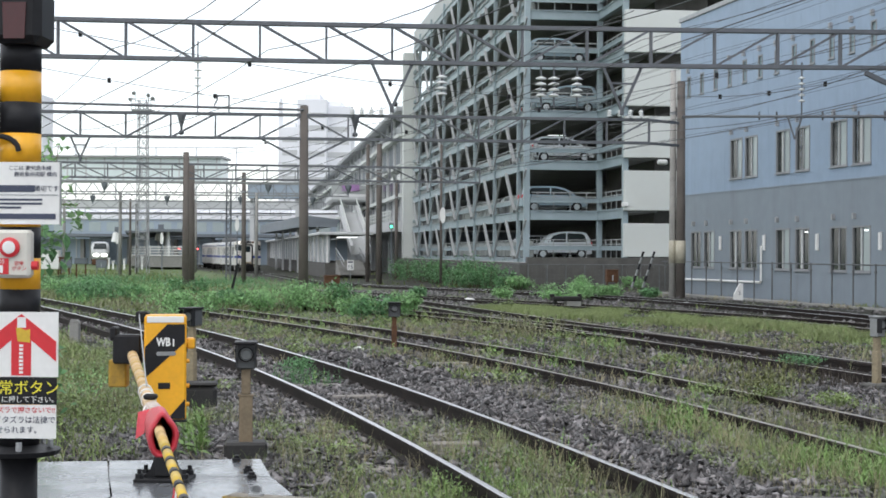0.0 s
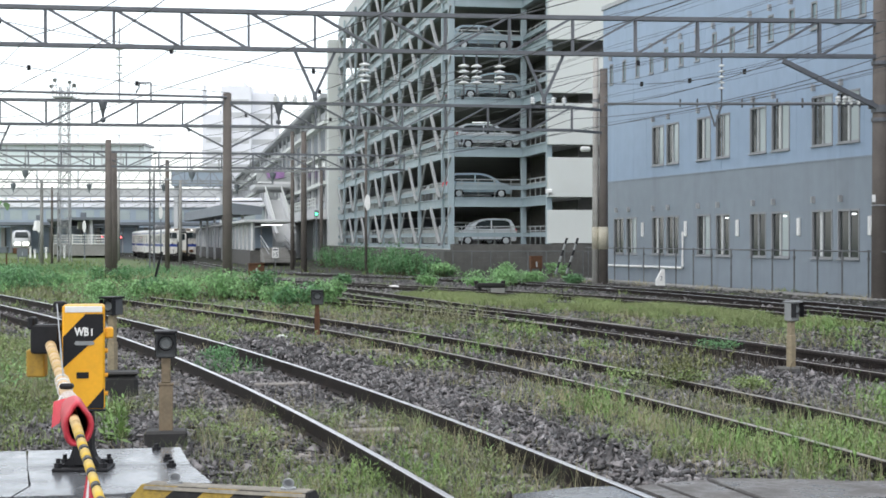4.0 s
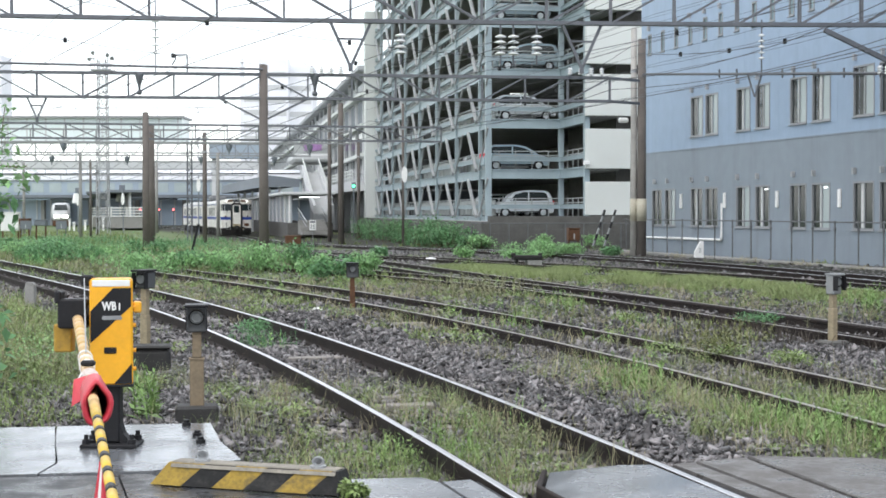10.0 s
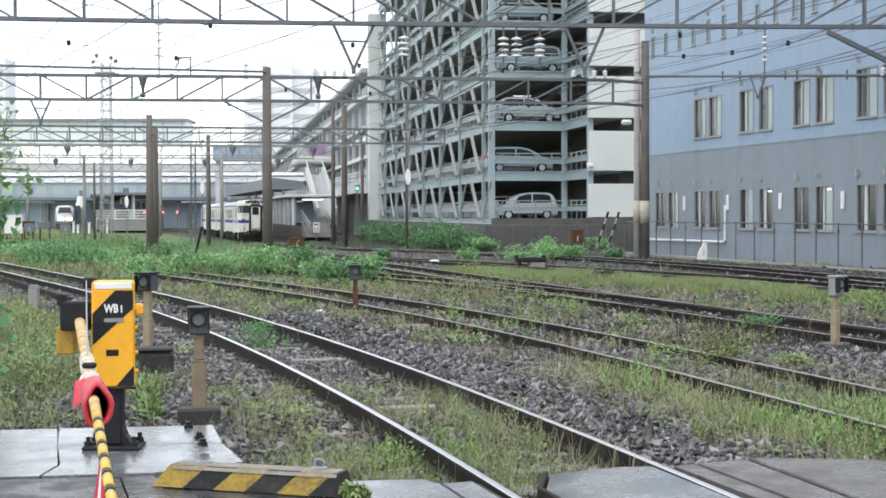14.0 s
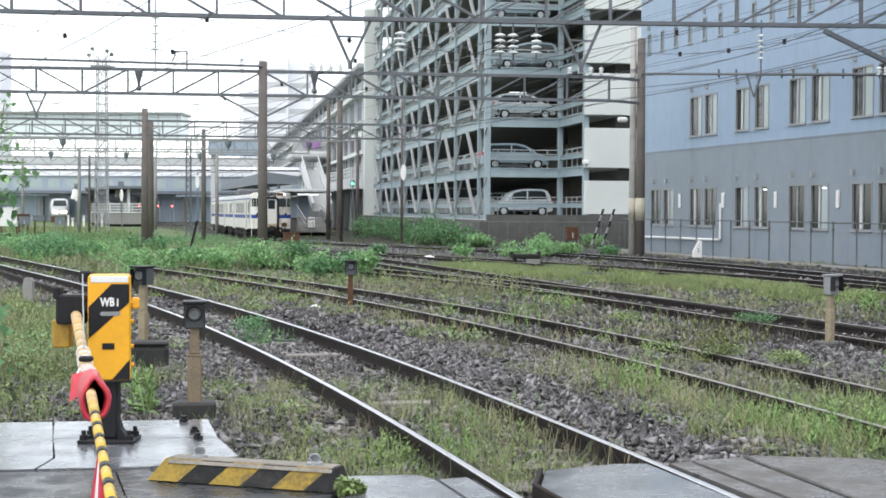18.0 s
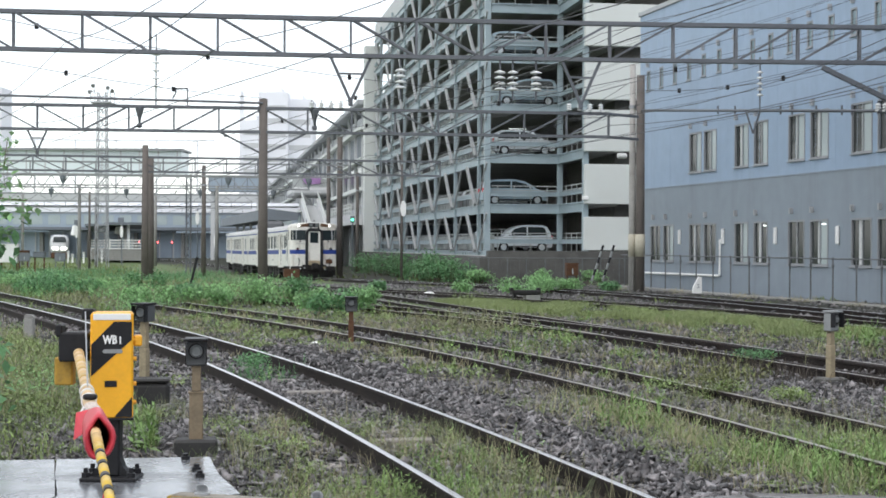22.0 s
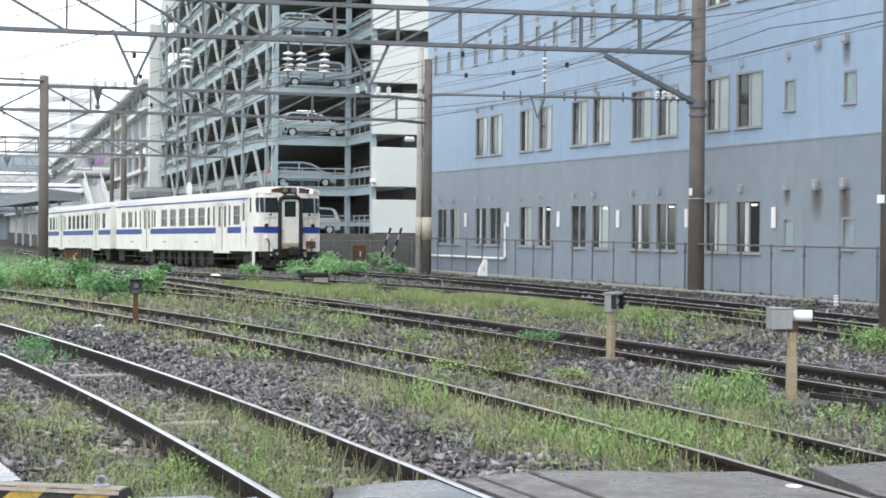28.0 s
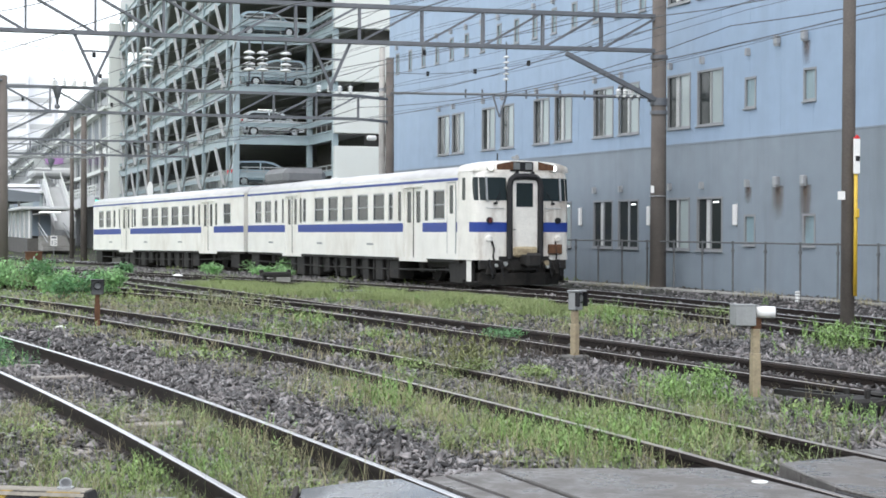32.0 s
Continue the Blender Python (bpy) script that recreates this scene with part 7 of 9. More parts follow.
for fl, x, paint, tall, L, text, flip in ((0, 2.15, M_SILVER, 1.6, 3.5, "silver compact hatchback parked on the lowest deck", 180), (1, 1.7, M_CYAN, 1.5, 3.9, "pale blue estate car parked behind the railing", 0),
                                   (2, 2.2, M_SILVER, 1.5, 3.7, "silver car parked behind the railing", 0), (3, 2.4, M_CYAN, 1.6, 3.8, "pale grey car parked behind the railing", 180), (4, 1.9, M_CYAN, 1.45, 3.6, "pale car on an upper parking deck", 0)):
    parked_car(GAR @ pose(x, 1.25, FLOORS[fl], 0, 0, flip), paint, text, tall, L)
for fl, y, paint in ((1, 9, M_WCAR), (1, 16, M_SILVER), (2, 13, M_WCAR), (0, 11, M_SILVER), (2, 24, M_SILVER), (3, 20, M_WCAR), (3, 9, M_WCAR)):
    parked_car(GAR @ pose(3.0, y, FLOORS[fl], 0, 0, 0), paint, "pale car parked deeper inside the open deck", 1.5, 3.9)
for fl in (3, 5):
    for y in (14.0,):
        tb = thing("ceiling_light", "lit tube lamp under a parking deck", "lamp", GAR @ pose(4.5, y, FLOORS[fl] - 0.3), group="tube lamps")
        part("tube", Geo().box(-0.6, 0.6, -0.04, 0.04, -0.03, 0.0), M_TUBE, tb)
        part("tray", Geo().box(-0.62, 0.62, -0.07, 0.07, 0.0, 0.04), M_WHITE, tb)
camera_pole = thing("security_camera", "small white camera on the white stair tower", "camera", GAR @ pose(4.0, -6.65, 4.15))
part("case", Geo().box(-0.12, 0.2, -0.3, -0.05, -0.1, 0.12, bevel=0.03), M_WHITE, camera_pole)
part("arm", Geo().beam((0.05, -0.05, 0.0), (0.05, 0.05, 0.0), 0.06), M_GAL, camera_pole)

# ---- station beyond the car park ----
# panel grey with the upper wall's shade put into it
M_SHADE = mat("grey_panel_and_wall_shade", (0.36, 0.375, 0.39), 0.6, vary=0.12, scale=0.3, bump=0.0)
st = thing("station_building", "long pale elevated station building with columns and a balcony", "building", GAR @ pose(0, 0, 0))
Y0, Y1 = GL + 1.8, 300.0
part("upper_wall", Geo().box(-0.6, 14, Y0, Y1, 4.6, 14.6), M_SHADE, st, "grey upper wall with its shade put into the colour")
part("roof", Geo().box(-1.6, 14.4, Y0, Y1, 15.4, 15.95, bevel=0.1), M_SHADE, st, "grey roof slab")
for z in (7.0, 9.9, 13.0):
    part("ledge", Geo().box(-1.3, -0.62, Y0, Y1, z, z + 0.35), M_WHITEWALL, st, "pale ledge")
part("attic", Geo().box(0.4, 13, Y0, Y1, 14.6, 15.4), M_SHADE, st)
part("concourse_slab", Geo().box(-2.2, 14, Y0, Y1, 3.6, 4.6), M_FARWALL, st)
# dark box painted as the shade below the concourse
part("lower_core", Geo().box(3.5, 14, Y0, Y1, -0.3, 3.6), M_FARDARK, st, "dark core in place of the shade at ground level")
for k in range(30):
    y = Y0 + 3 + k * 7.8
    part("column", Geo().box(-0.85, -0.62, y - 0.15, y + 0.15, 4.6, 15.4), M_FARWALL, st)
    w = part("window", Geo().box(-0.66, -0.61, y + 0.5, y + 7.2, 5.4, 9.6), M_GLASS, st)
    part("mullion", Geo().box(-0.72, -0.66, y + 3.6, y + 3.8, 6.2, 9.0), M_FARDARK, w)
    # flat dark plate in place of the shade in an opening
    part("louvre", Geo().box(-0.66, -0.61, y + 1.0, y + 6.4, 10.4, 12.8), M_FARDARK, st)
    if k < 12:
        part("pier", Geo().box(-0.6, 0.0, y - 0.3, y + 0.3, -0.9, 3.6), M_FARWALL, st)
for z in (4.9, 5.25, 5.6):
    part("guard_rail", Geo().box(-2.2, -2.12, Y0, Y0 + 60, z, z + 0.1), M_WHITEWALL, st)
for k in range(24):
    part("rail_post", Geo().box(-2.2, -2.1, Y0 + 2.5 * k, Y0 + 2.5 * k + 0.1, 4.6, 5.6), M_WHITEWALL, st)
bal = part("balcony", Geo().box(-5.6, -0.6, Y0 + 44, Y0 + 58, 7.9, 8.9, bevel=0.3), M_FARWALL, st, "projecting pale balcony")
part("balcony_screen", Geo().box(-5.5, -0.7, Y0 + 44.3, Y0 + 44.4, 8.9, 10.0), M_RAILING, bal)
part("balcony_prop", Geo().beam((-1.2, Y0 + 46, 4.6), (-4.2, Y0 + 46, 7.9), 0.5), M_FARWALL, bal)
part("purple_banner", Geo().box(-4.2, -2.0, Y0 + 44.1, Y0 + 44.2, 9.3, 10.3), mat("purple_banner_print", (0.40, 0.22, 0.46), 0.6, vary=0.4, scale=0.8, bump=0.0), st, "purple printed banner")
stairs = thing("footbridge_stairs", "pale covered stairway slanting down from the station", "stairway", GAR @ pose(0, 0, 0))
for dx in (-4.4, -2.4):
    part("stringer", Geo().beam((dx, Y0 + 44, 7.0), (dx, Y0 + 22, 1.8), 0.3, 1.0), M_FARWALL, stairs)
    part("handrail", Geo().beam((dx, Y0 + 44, 8.2), (dx, Y0 + 22, 3.0), 0.12, 0.25), M_WHITEWALL, stairs)
for k in range(20):
    part("step", Geo().box(-4.4, -2.4, Y0 + 22 + 1.1 * k, Y0 + 23.1 + 1.1 * k, 1.3 + 0.26 * k, 1.56 + 0.26 * k), M_FARWALL, stairs)

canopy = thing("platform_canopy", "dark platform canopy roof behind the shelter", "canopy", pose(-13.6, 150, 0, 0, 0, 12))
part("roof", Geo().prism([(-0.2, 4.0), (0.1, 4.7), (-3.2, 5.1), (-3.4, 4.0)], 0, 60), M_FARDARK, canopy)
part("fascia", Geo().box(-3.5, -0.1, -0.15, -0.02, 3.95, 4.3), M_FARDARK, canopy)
for k in range(6):
    part("post", Geo().box(-1.9, -1.65, 2 + 10 * k, 2.25 + 10 * k, -1.0, 4.0), M_FARWALL, canopy)

# platform shed beside the railcars' line
SHED = pose(-13.45, 136.0, 0, 0, 0, 10.3)
shed = thing("platform_shelter", "low pale platform shelter with white posts and lit end", "platform shelter", SHED)
part("platform", Geo().box(0, 4.0, 0, 110, -1.2, 0.6), M_DARKCONC, shed)
part("back_wall", Geo().box(0.3, 0.45, 0.5, 108, 0.6, 3.0), M_SHADE, shed)
part("roof", Geo().box(-0.5, 4.2, 0, 110, 3.05, 3.3, bevel=0.05), M_FARWALL, shed)
for k in range(22):
    part("post", Geo().box(0.12, 0.28, 0.4 + 5 * k, 0.56 + 5 * k, -0.6, 3.05), M_WHITE, shed)
part("end_lamp", Geo().box(1.0, 2.8, 0.1, 0.2, 2.8, 2.88), M_TUBE, shed, "lit tube under the canopy")
for s in (0.9, 3.0):
    part("stair_rail", Geo().beam((s, 0, 1.9), (s + 0.3, -5, 0.7), 0.08), M_GAL, shed)
    part("stair_rail", Geo().beam((s, 0, 1.5), (s + 0.3, -5, 0.3), 0.06), M_GAL, shed)
for k in range(8):
    part("step", Geo().box(0.9, 3.2, -0.4 - 0.55 * k, 0.1 - 0.55 * k, -0.4, 0.85 - 0.14 * k), M_CONC, shed)

# ---- far end of the yard ----
for k, (x, y, w, h, m_) in enumerate(((-150, 470, 60, 9, M_FARBLUE), (-92, 470, 50, 7, M_FARWALL), (-45, 480, 40, 10, M_FARBLUE), (-10, 470, 34, 8, M_FARDARK), (-70, 330, 26, 4.5, M_FARDARK), (-47, 318, 14, 5.0, M_FARBLUE), (-30, 300, 16, 4.0, M_FARDARK), (-100, 340, 30, 5, M_FARBLUE))):
    b = thing("distant_building", "low grey-blue building closing the end of the yard", "building", pose(x, y, 0))
    part("wall", Geo().box(-w / 2, w / 2, 0, 12, -0.3, h), m_, b)
    part("roof", Geo().box(-w / 2 - 0.5, w / 2 + 0.5, -0.5, 12.5, h, h + 0.5), M_FARDARK, b)
    for j in range(int(w / 4)):
        part("window", Geo().box(-w / 2 + 1 + 4 * j, -w / 2 + 3.4 + 4 * j, -0.08, 0.0, h * 0.35, h * 0.75), M_GLASS2, b)

# far gantries get paler greys than the near ones, in place of haze
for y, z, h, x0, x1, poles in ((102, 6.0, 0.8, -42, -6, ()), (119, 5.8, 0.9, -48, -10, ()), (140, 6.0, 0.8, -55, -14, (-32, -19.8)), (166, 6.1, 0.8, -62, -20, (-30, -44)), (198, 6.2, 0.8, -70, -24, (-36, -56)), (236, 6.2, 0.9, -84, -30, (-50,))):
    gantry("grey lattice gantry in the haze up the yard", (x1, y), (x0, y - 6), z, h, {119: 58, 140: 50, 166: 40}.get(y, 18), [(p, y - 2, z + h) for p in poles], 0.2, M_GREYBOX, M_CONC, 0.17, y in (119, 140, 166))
for gy, gx0, gx1, gz in ((102, -42, -6, 6.0), (119, -48, -10, 5.8)):
    for k in range(7):
        f = (k + 0.5) / 7
        s = thing("hanging_insulator", "dark hanging insulator under a far gantry", "insulator", pose(gx0 + (gx1 - gx0) * f, gy - 6 + 6 * f, gz), group="insulators under the far gantries")
        part("stem", Geo().cyl((0, 0, -0.75), (0, 0, 0.05), 0.05, n=6), M_FARDARK, s)
        part("cap", Geo().lathe([(0.04, -0.62), (0.2, -0.3), (0.22, -0.12), (0.05, -0.08)], pose(0, 0, 0), 10), M_FARDARK, s)
M_HALL = mat("blue_grey_hall", (0.31, 0.37, 0.43), 0.7, vary=0.12, scale=0.2, bump=0.0)
hall = thing("overbridge_hall", "long pale station hall bridging the tracks", "building", pose(-50, 262, 0))
part("body", Geo().box(-60, 34, 0, 14, 4.45, 7.0), M_HALL, hall)
# dark strip painted as the shade beneath the hall
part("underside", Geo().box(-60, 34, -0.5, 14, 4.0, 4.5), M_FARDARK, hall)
# parapet and roof take the haze-toned white
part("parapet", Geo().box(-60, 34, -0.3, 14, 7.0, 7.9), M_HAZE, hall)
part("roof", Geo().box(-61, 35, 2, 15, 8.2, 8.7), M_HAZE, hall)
for k in range(30):
    part("window", Geo().box(-58 + 3 * k, -56 + 3 * k, -0.06, 0.0, 4.9, 6.5), M_GLASS2, hall)
for k in range(12):
    part("pillar", Geo().box(-58 + 8 * k, -57.4 + 8 * k, 2, 3, -1.2, 3.6), M_CONC, hall)
# wall colour carries the dim, hazy interior behind the pillars
part("rear_wall", Geo().box(-60, 34, 3.2, 3.6, -1.2, 3.6), M_FARBLUE, hall)
for k in range(40):
    part("wall_post", Geo().box(-59 + 2.35 * k, -58.8 + 2.35 * k, 3.0, 3.2, -1.2, 3.6), M_FARWALL, hall)
hall2 = thing("glass_concourse", "pale green glazed concourse roof above the yard", "building", pose(-97, 330, 0))
# green glass colour lightened towards white to carry the haze
part("body", Geo().box(-60, 42, 0, 10, 16.5, 21.5), mat("green_glazing_haze_tint", (0.72, 0.79, 0.785), 0.35, vary=0.08, scale=0.15, bump=0.0), hall2)
part("roof", Geo().box(-60, 42.5, -1, 11, 21.5, 21.95), M_GREYBOX, hall2)
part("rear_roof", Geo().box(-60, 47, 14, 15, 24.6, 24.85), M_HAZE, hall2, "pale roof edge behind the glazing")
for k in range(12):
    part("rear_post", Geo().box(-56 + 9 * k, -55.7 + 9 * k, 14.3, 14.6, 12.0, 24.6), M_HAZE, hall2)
for k in range(26):
    part("mullion", Geo().box(-59 + 4 * k, -58.7 + 4 * k, -0.1, 0.0, 16.5, 21.5), M_FARWALL, hall2)
part("lower_band", Geo().box(-60, 60, 2, 8, 9.5, 12.5), M_FARWALL, hall2)
screen = thing("blue_screened_bridge", "dark slate-blue screened walkway beside the station", "building", pose(-30.4, 230, 0))
part("screen", Geo().box(-3.9, 3.9, 0, 4, 9.5, 11.6, bevel=0.05), M_HALL, screen)
part("cap_rail", Geo().box(-4.0, 4.0, -0.1, 4.1, 11.6, 11.8), M_FARWALL, screen)
for k in range(5):
    part("mullion", Geo().box(-3.9 + 1.9 * k, -3.8 + 1.9 * k, -0.06, 0.0, 9.5, 11.6), M_FARDARK, screen)
for x in (-3.4, 3.4):
    part("column", Geo().box(x - 0.3, x + 0.3, 1, 2, -1.2, 9.5), M_FARWALL, screen)
part("legs", Geo().box(-20, -18, 3, 6, -0.3, 16.5), M_FARWALL, hall2)
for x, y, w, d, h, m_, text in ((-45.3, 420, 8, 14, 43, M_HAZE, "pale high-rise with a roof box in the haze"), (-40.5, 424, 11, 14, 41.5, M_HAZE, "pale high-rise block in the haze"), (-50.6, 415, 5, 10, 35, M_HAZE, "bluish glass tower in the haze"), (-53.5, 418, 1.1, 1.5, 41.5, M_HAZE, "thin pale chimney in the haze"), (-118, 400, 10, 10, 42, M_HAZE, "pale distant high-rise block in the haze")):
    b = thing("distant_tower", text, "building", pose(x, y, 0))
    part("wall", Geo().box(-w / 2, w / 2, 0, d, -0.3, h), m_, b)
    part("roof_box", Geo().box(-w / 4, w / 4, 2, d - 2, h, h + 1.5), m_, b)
    if w > 3:
        for k in range(int(h / 3.5) - 1):
            part("window_band", Geo().box(-w / 2 + 0.5, w / 2 - 0.5, -0.08, 0.0, 3 + 3.5 * k, 4.4 + 3.5 * k), M_FARWALL, b)
for x, y, L2, text in ((-43.8, 205, 60, "low grey station platform with a canopy"), (-38, 190, 60, "low grey station platform with a canopy")):
    p = thing("station_platform", text, "platform", pose(x, y, 0, 0, 0, 12))
    part("base", Geo().box(-2.5, 2.5, 0, L2, -0.4, 0.95), M_CONC, p)
    part("canopy", Geo().box(-3, 3, 2, L2, 4.0, 4.3), M_FARDARK, p)
    for k in range(9):
        part("post", Geo().box(-0.15, 0.15, 3 + 6 * k, 3.3 + 6 * k, 0.95, 4.0), M_FARWALL, p)
    for k in range(4):
        part("fence_rail", Geo().box(-2.4, 2.4, -0.1, 0.0, 1.0 + 0.34 * k, 1.13 + 0.34 * k), M_WHITE, p, "white fence rail")
    for k in range(3):
        part("fence_post", Geo().box(-2.4 + 2.3 * k, -2.2 + 2.3 * k, 0.0, 0.1, 0.95, 2.2), M_WHITE, p)
ex = thing("express_train", "white-fronted express train waiting with bright headlamps", "train", pose(-57.0, 233, -0.62, 0, 0, 14))
part("body", Geo().box(-1.4, 1.4, 2.3, 60, 0.6, 3.6, bevel=0.3), M_FARDARK, ex)
rows_ = [(0.0, 0.75, 1.05, 1.9), (0.3, 1.1, 0.9, 2.5), (0.8, 1.28, 0.8, 3.1), (1.5, 1.38, 0.7, 3.5), (2.3, 1.41, 0.65, 3.62)]
vs = [(w * math.copysign(abs(math.cos(a)) ** 0.6, math.cos(a)), y, (z0 + z1) / 2 + (z1 - z0) / 2 * math.copysign(abs(math.sin(a)) ** 0.6, math.sin(a))) for y, w, z0, z1 in rows_ for a in [2 * math.pi * k / 20 for k in range(20)]]
part("nose", Geo().add(vs, [(r * 20 + k, r * 20 + (k + 1) % 20, r * 20 + 20 + (k + 1) % 20, r * 20 + 20 + k) for r in range(4) for k in range(20)] + [tuple(range(20))]), M_FARWALL, ex, "white sloping nose", True)
part("windscreen", Geo().add([(-1.0, 0.22, 2.5), (1.0, 0.22, 2.5), (0.85, 0.98, 3.32), (-0.85, 0.98, 3.32), (-1.0, 0.4, 2.45), (1.0, 0.4, 2.45), (0.85, 1.1, 3.25), (-0.85, 1.1, 3.25)], [(0, 1, 2, 3), (4, 7, 6, 5), (0, 4, 5, 1), (3, 2, 6, 7)]), M_GLASS, ex)
for s in (-0.85, -0.4, 0.4, 0.85):
    part("headlamp", Geo().cyl((s, -0.12, 1.55), (s, 0.1, 1.55), 0.24, n=12), M_LAMP, ex, "lit headlamp")
part("skirt", Geo().box(-1.25, 1.25, 0.0, 0.6, 0.1, 0.95, bevel=0.1), M_RUST, ex)
# clutter at the platform ends
for x, y, z in ((-54.4, 233, 4.6), (-44.1, 215, 4.7)):
    s = thing("starting_signal", "dark signal head and white bell-shaped box on a mast", "signal", pose(x, y, 0), group="starting signals")
    part("mast", Geo().cyl((0, 0, -1.2), (0, 0, z), 0.1, n=8), M_FARDARK, s)
    part("head", Geo().box(-0.4, 0.4, -0.25, 0.0, z - 0.1, z + 0.6, bevel=0.06), M_FARDARK, s)
    part("bell", Geo().lathe([(0.2, 0.0), (0.62, 0.1), (0.5, 0.8), (0.35, 1.5), (0.1, 1.55)], pose(-0.25, -0.3, z - 1.75), 14), M_WHITE, s, "white bell-shaped box")
for k, (x, h) in enumerate(((-42.6, 1.5), (-42.0, 1.9), (-41.3, 1.3), (-40.9, 1.8), (-44.6, 1.2), (-45.3, 1.6), (-38.9, 1.2))):
    s = thing("trackside_post", "short white post at the platform end", "post", pose(x, 186 + k * 0.7, -0.95), group="white posts at the platform end")
    part("shaft", Geo().box(-0.11, 0.11, -0.08, 0.08, -0.1, h, bevel=0.02), M_WHITE, s)
    part("cap", Geo().box(-0.18, 0.18, -0.12, 0.12, h - 0.12, h + 0.1, bevel=0.03), M_FARWALL, s)
for x, w, z0, z1, m_, text in ((-32.2, 0.42, 0.3, 1.0, M_RUST, "small rusty trackside relay box on legs"), (-30.95, 0.46, 0.2, 0.9, M_FARDARK, "small dark trackside relay box on legs"), (-33.3, 0.7, -0.2, 1.5, M_WHITE, "white trackside equipment cabinet")):
    s = thing("trackside_box", text, "cabinet", pose(x, 120, 0), group="boxes in the weeds")
    part("casing", Geo().box(-w, w, 0, 0.6, z0 + 0.3, z1, bevel=0.04), m_, s)
    part("lid", Geo().box(-w - 0.04, w + 0.04, -0.04, 0.64, z1, z1 + 0.06, bevel=0.02), m_, s)
    for q in (-w + 0.1, w - 0.1):
        part("leg", Geo().box(q - 0.05, q + 0.05, 0.25, 0.35, -1.0, z0 + 0.3), M_RUST, s)
M_REDLIT = mat("lit_red_signal", (1.0, 0.12, 0.12), 0.3, bump=0.0, glow=4.0)
M_GREENLIT = mat("lit_green_signal", (0.1, 1.0, 0.5), 0.3, bump=0.0, glow=3.0)
for x, y, z, m_, text in ((-41.59, 215, 1.9, M_REDLIT, "dwarf signal showing red"), (-38.99, 215, 1.9, M_REDLIT, "dwarf signal showing red"), (-37.02, 215, 1.9, M_REDLIT, "dwarf signal showing red"), (-8.0, 142, 3.9, M_GREENLIT, "signal showing green beside the station")):
    s = thing("railway_signal", text, "signal", pose(x, y, 0), group="signals up the yard")
    part("mast", Geo().cyl((0, 0, -1.0), (0, 0, z), 0.06, n=8), M_FARDARK, s)
    h = part("head", Geo().box(-0.2, 0.2, -0.1, 0.1, z - 0.25, z + 0.35, bevel=0.05), M_FARDARK, s)
    part("lamp", Geo().cyl((0, -0.14, z), (0, -0.1, z), 0.12, n=12), m_, h, "lit lamp")
for x, y, z in ((-23.39, 150, 4.16), (-21.62, 150, 1.92), (-38.54, 165, 2.89), (-33.76, 165, 2.92)):
    d = thing("oval_sign", "white oval trackside sign on a mast", "sign", pose(x, y, 0), group="oval signs")
    part("plate", Geo().lathe([(0.02, 0), (0.5, 0), (0.5, 0.06), (0.02, 0.06)], pose(0, -0.1, z, 90, 0, 0) @ Matrix.Diagonal((0.4, 1.3, 1, 1)), 18), M_WHITE, d)
    part("mast", Geo().cyl((0, 0, -1.0), (0, 0, z + 0.9), 0.06, n=8), M_FARDARK, d)


# ---- stones and plants ----
rng = np.random.default_rng(7)
M_OLIVE = mat("olive_bush", (0.15, 0.165, 0.06), 0.6, vary=0.25, scale=2, bump=0.0, island=0.45)


def fast_mesh(name, verts, faces, material, smooth=False):
    """A mesh from arrays of vertices and equal-sided faces."""
    me = bpy.data.meshes.new(name)
    n, k = faces.shape
    me.vertices.add(len(verts))
    me.vertices.foreach_set("co", verts.astype(np.float32).ravel())
    me.loops.add(n * k)
    me.loops.foreach_set("vertex_index", faces.astype(np.int32).ravel())
    me.polygons.add(n)
    me.polygons.foreach_set("loop_start", np.arange(0, n * k, k, dtype=np.int32))
    me.polygons.foreach_set("loop_total", np.full(n, k, dtype=np.int32))
    me.update(calc_edges=True)
    me.validate()
    if smooth:
        me.polygons.foreach_set("use_smooth", [True] * n)
    me.materials.append(material)
    return me


def in_view(n, y0, y1, side=0.33, extra=0.8):
    """Random places on the ground strip that lies before the crossing."""
    y = np.sqrt(rng.uniform(y0 ** 2, y1 ** 2, n))
    lo, hi = -0.33 * y - extra, 0.47 * y + extra
    x = lo + (hi - lo) * rng.uniform(0, 1, n)
    return x, y


def clear_of_rails(x, y, gap=0.1):
    for c in (TRACK_A, TRACK_B, TRACK_C, TRACK_D, TRACK_E):
        d = abs(x - curve_x(c, y))
        if abs(d - 0.59) < gap:
            return False
    return True


def on_deck(x, y):
    p = DECK.inverted() @ Vector((x, y, 0))
    if p.y < 0.12 + 0.2 * (1.9 < p.x < 2.9) - 0.25 * (p.x > 3.5) and p.x > -0.6:
        return True
    return p.y < 0.0 or (x < -1.2 and y < 11.15 and x < -1.67 + (11.1 - y) * 0.28)


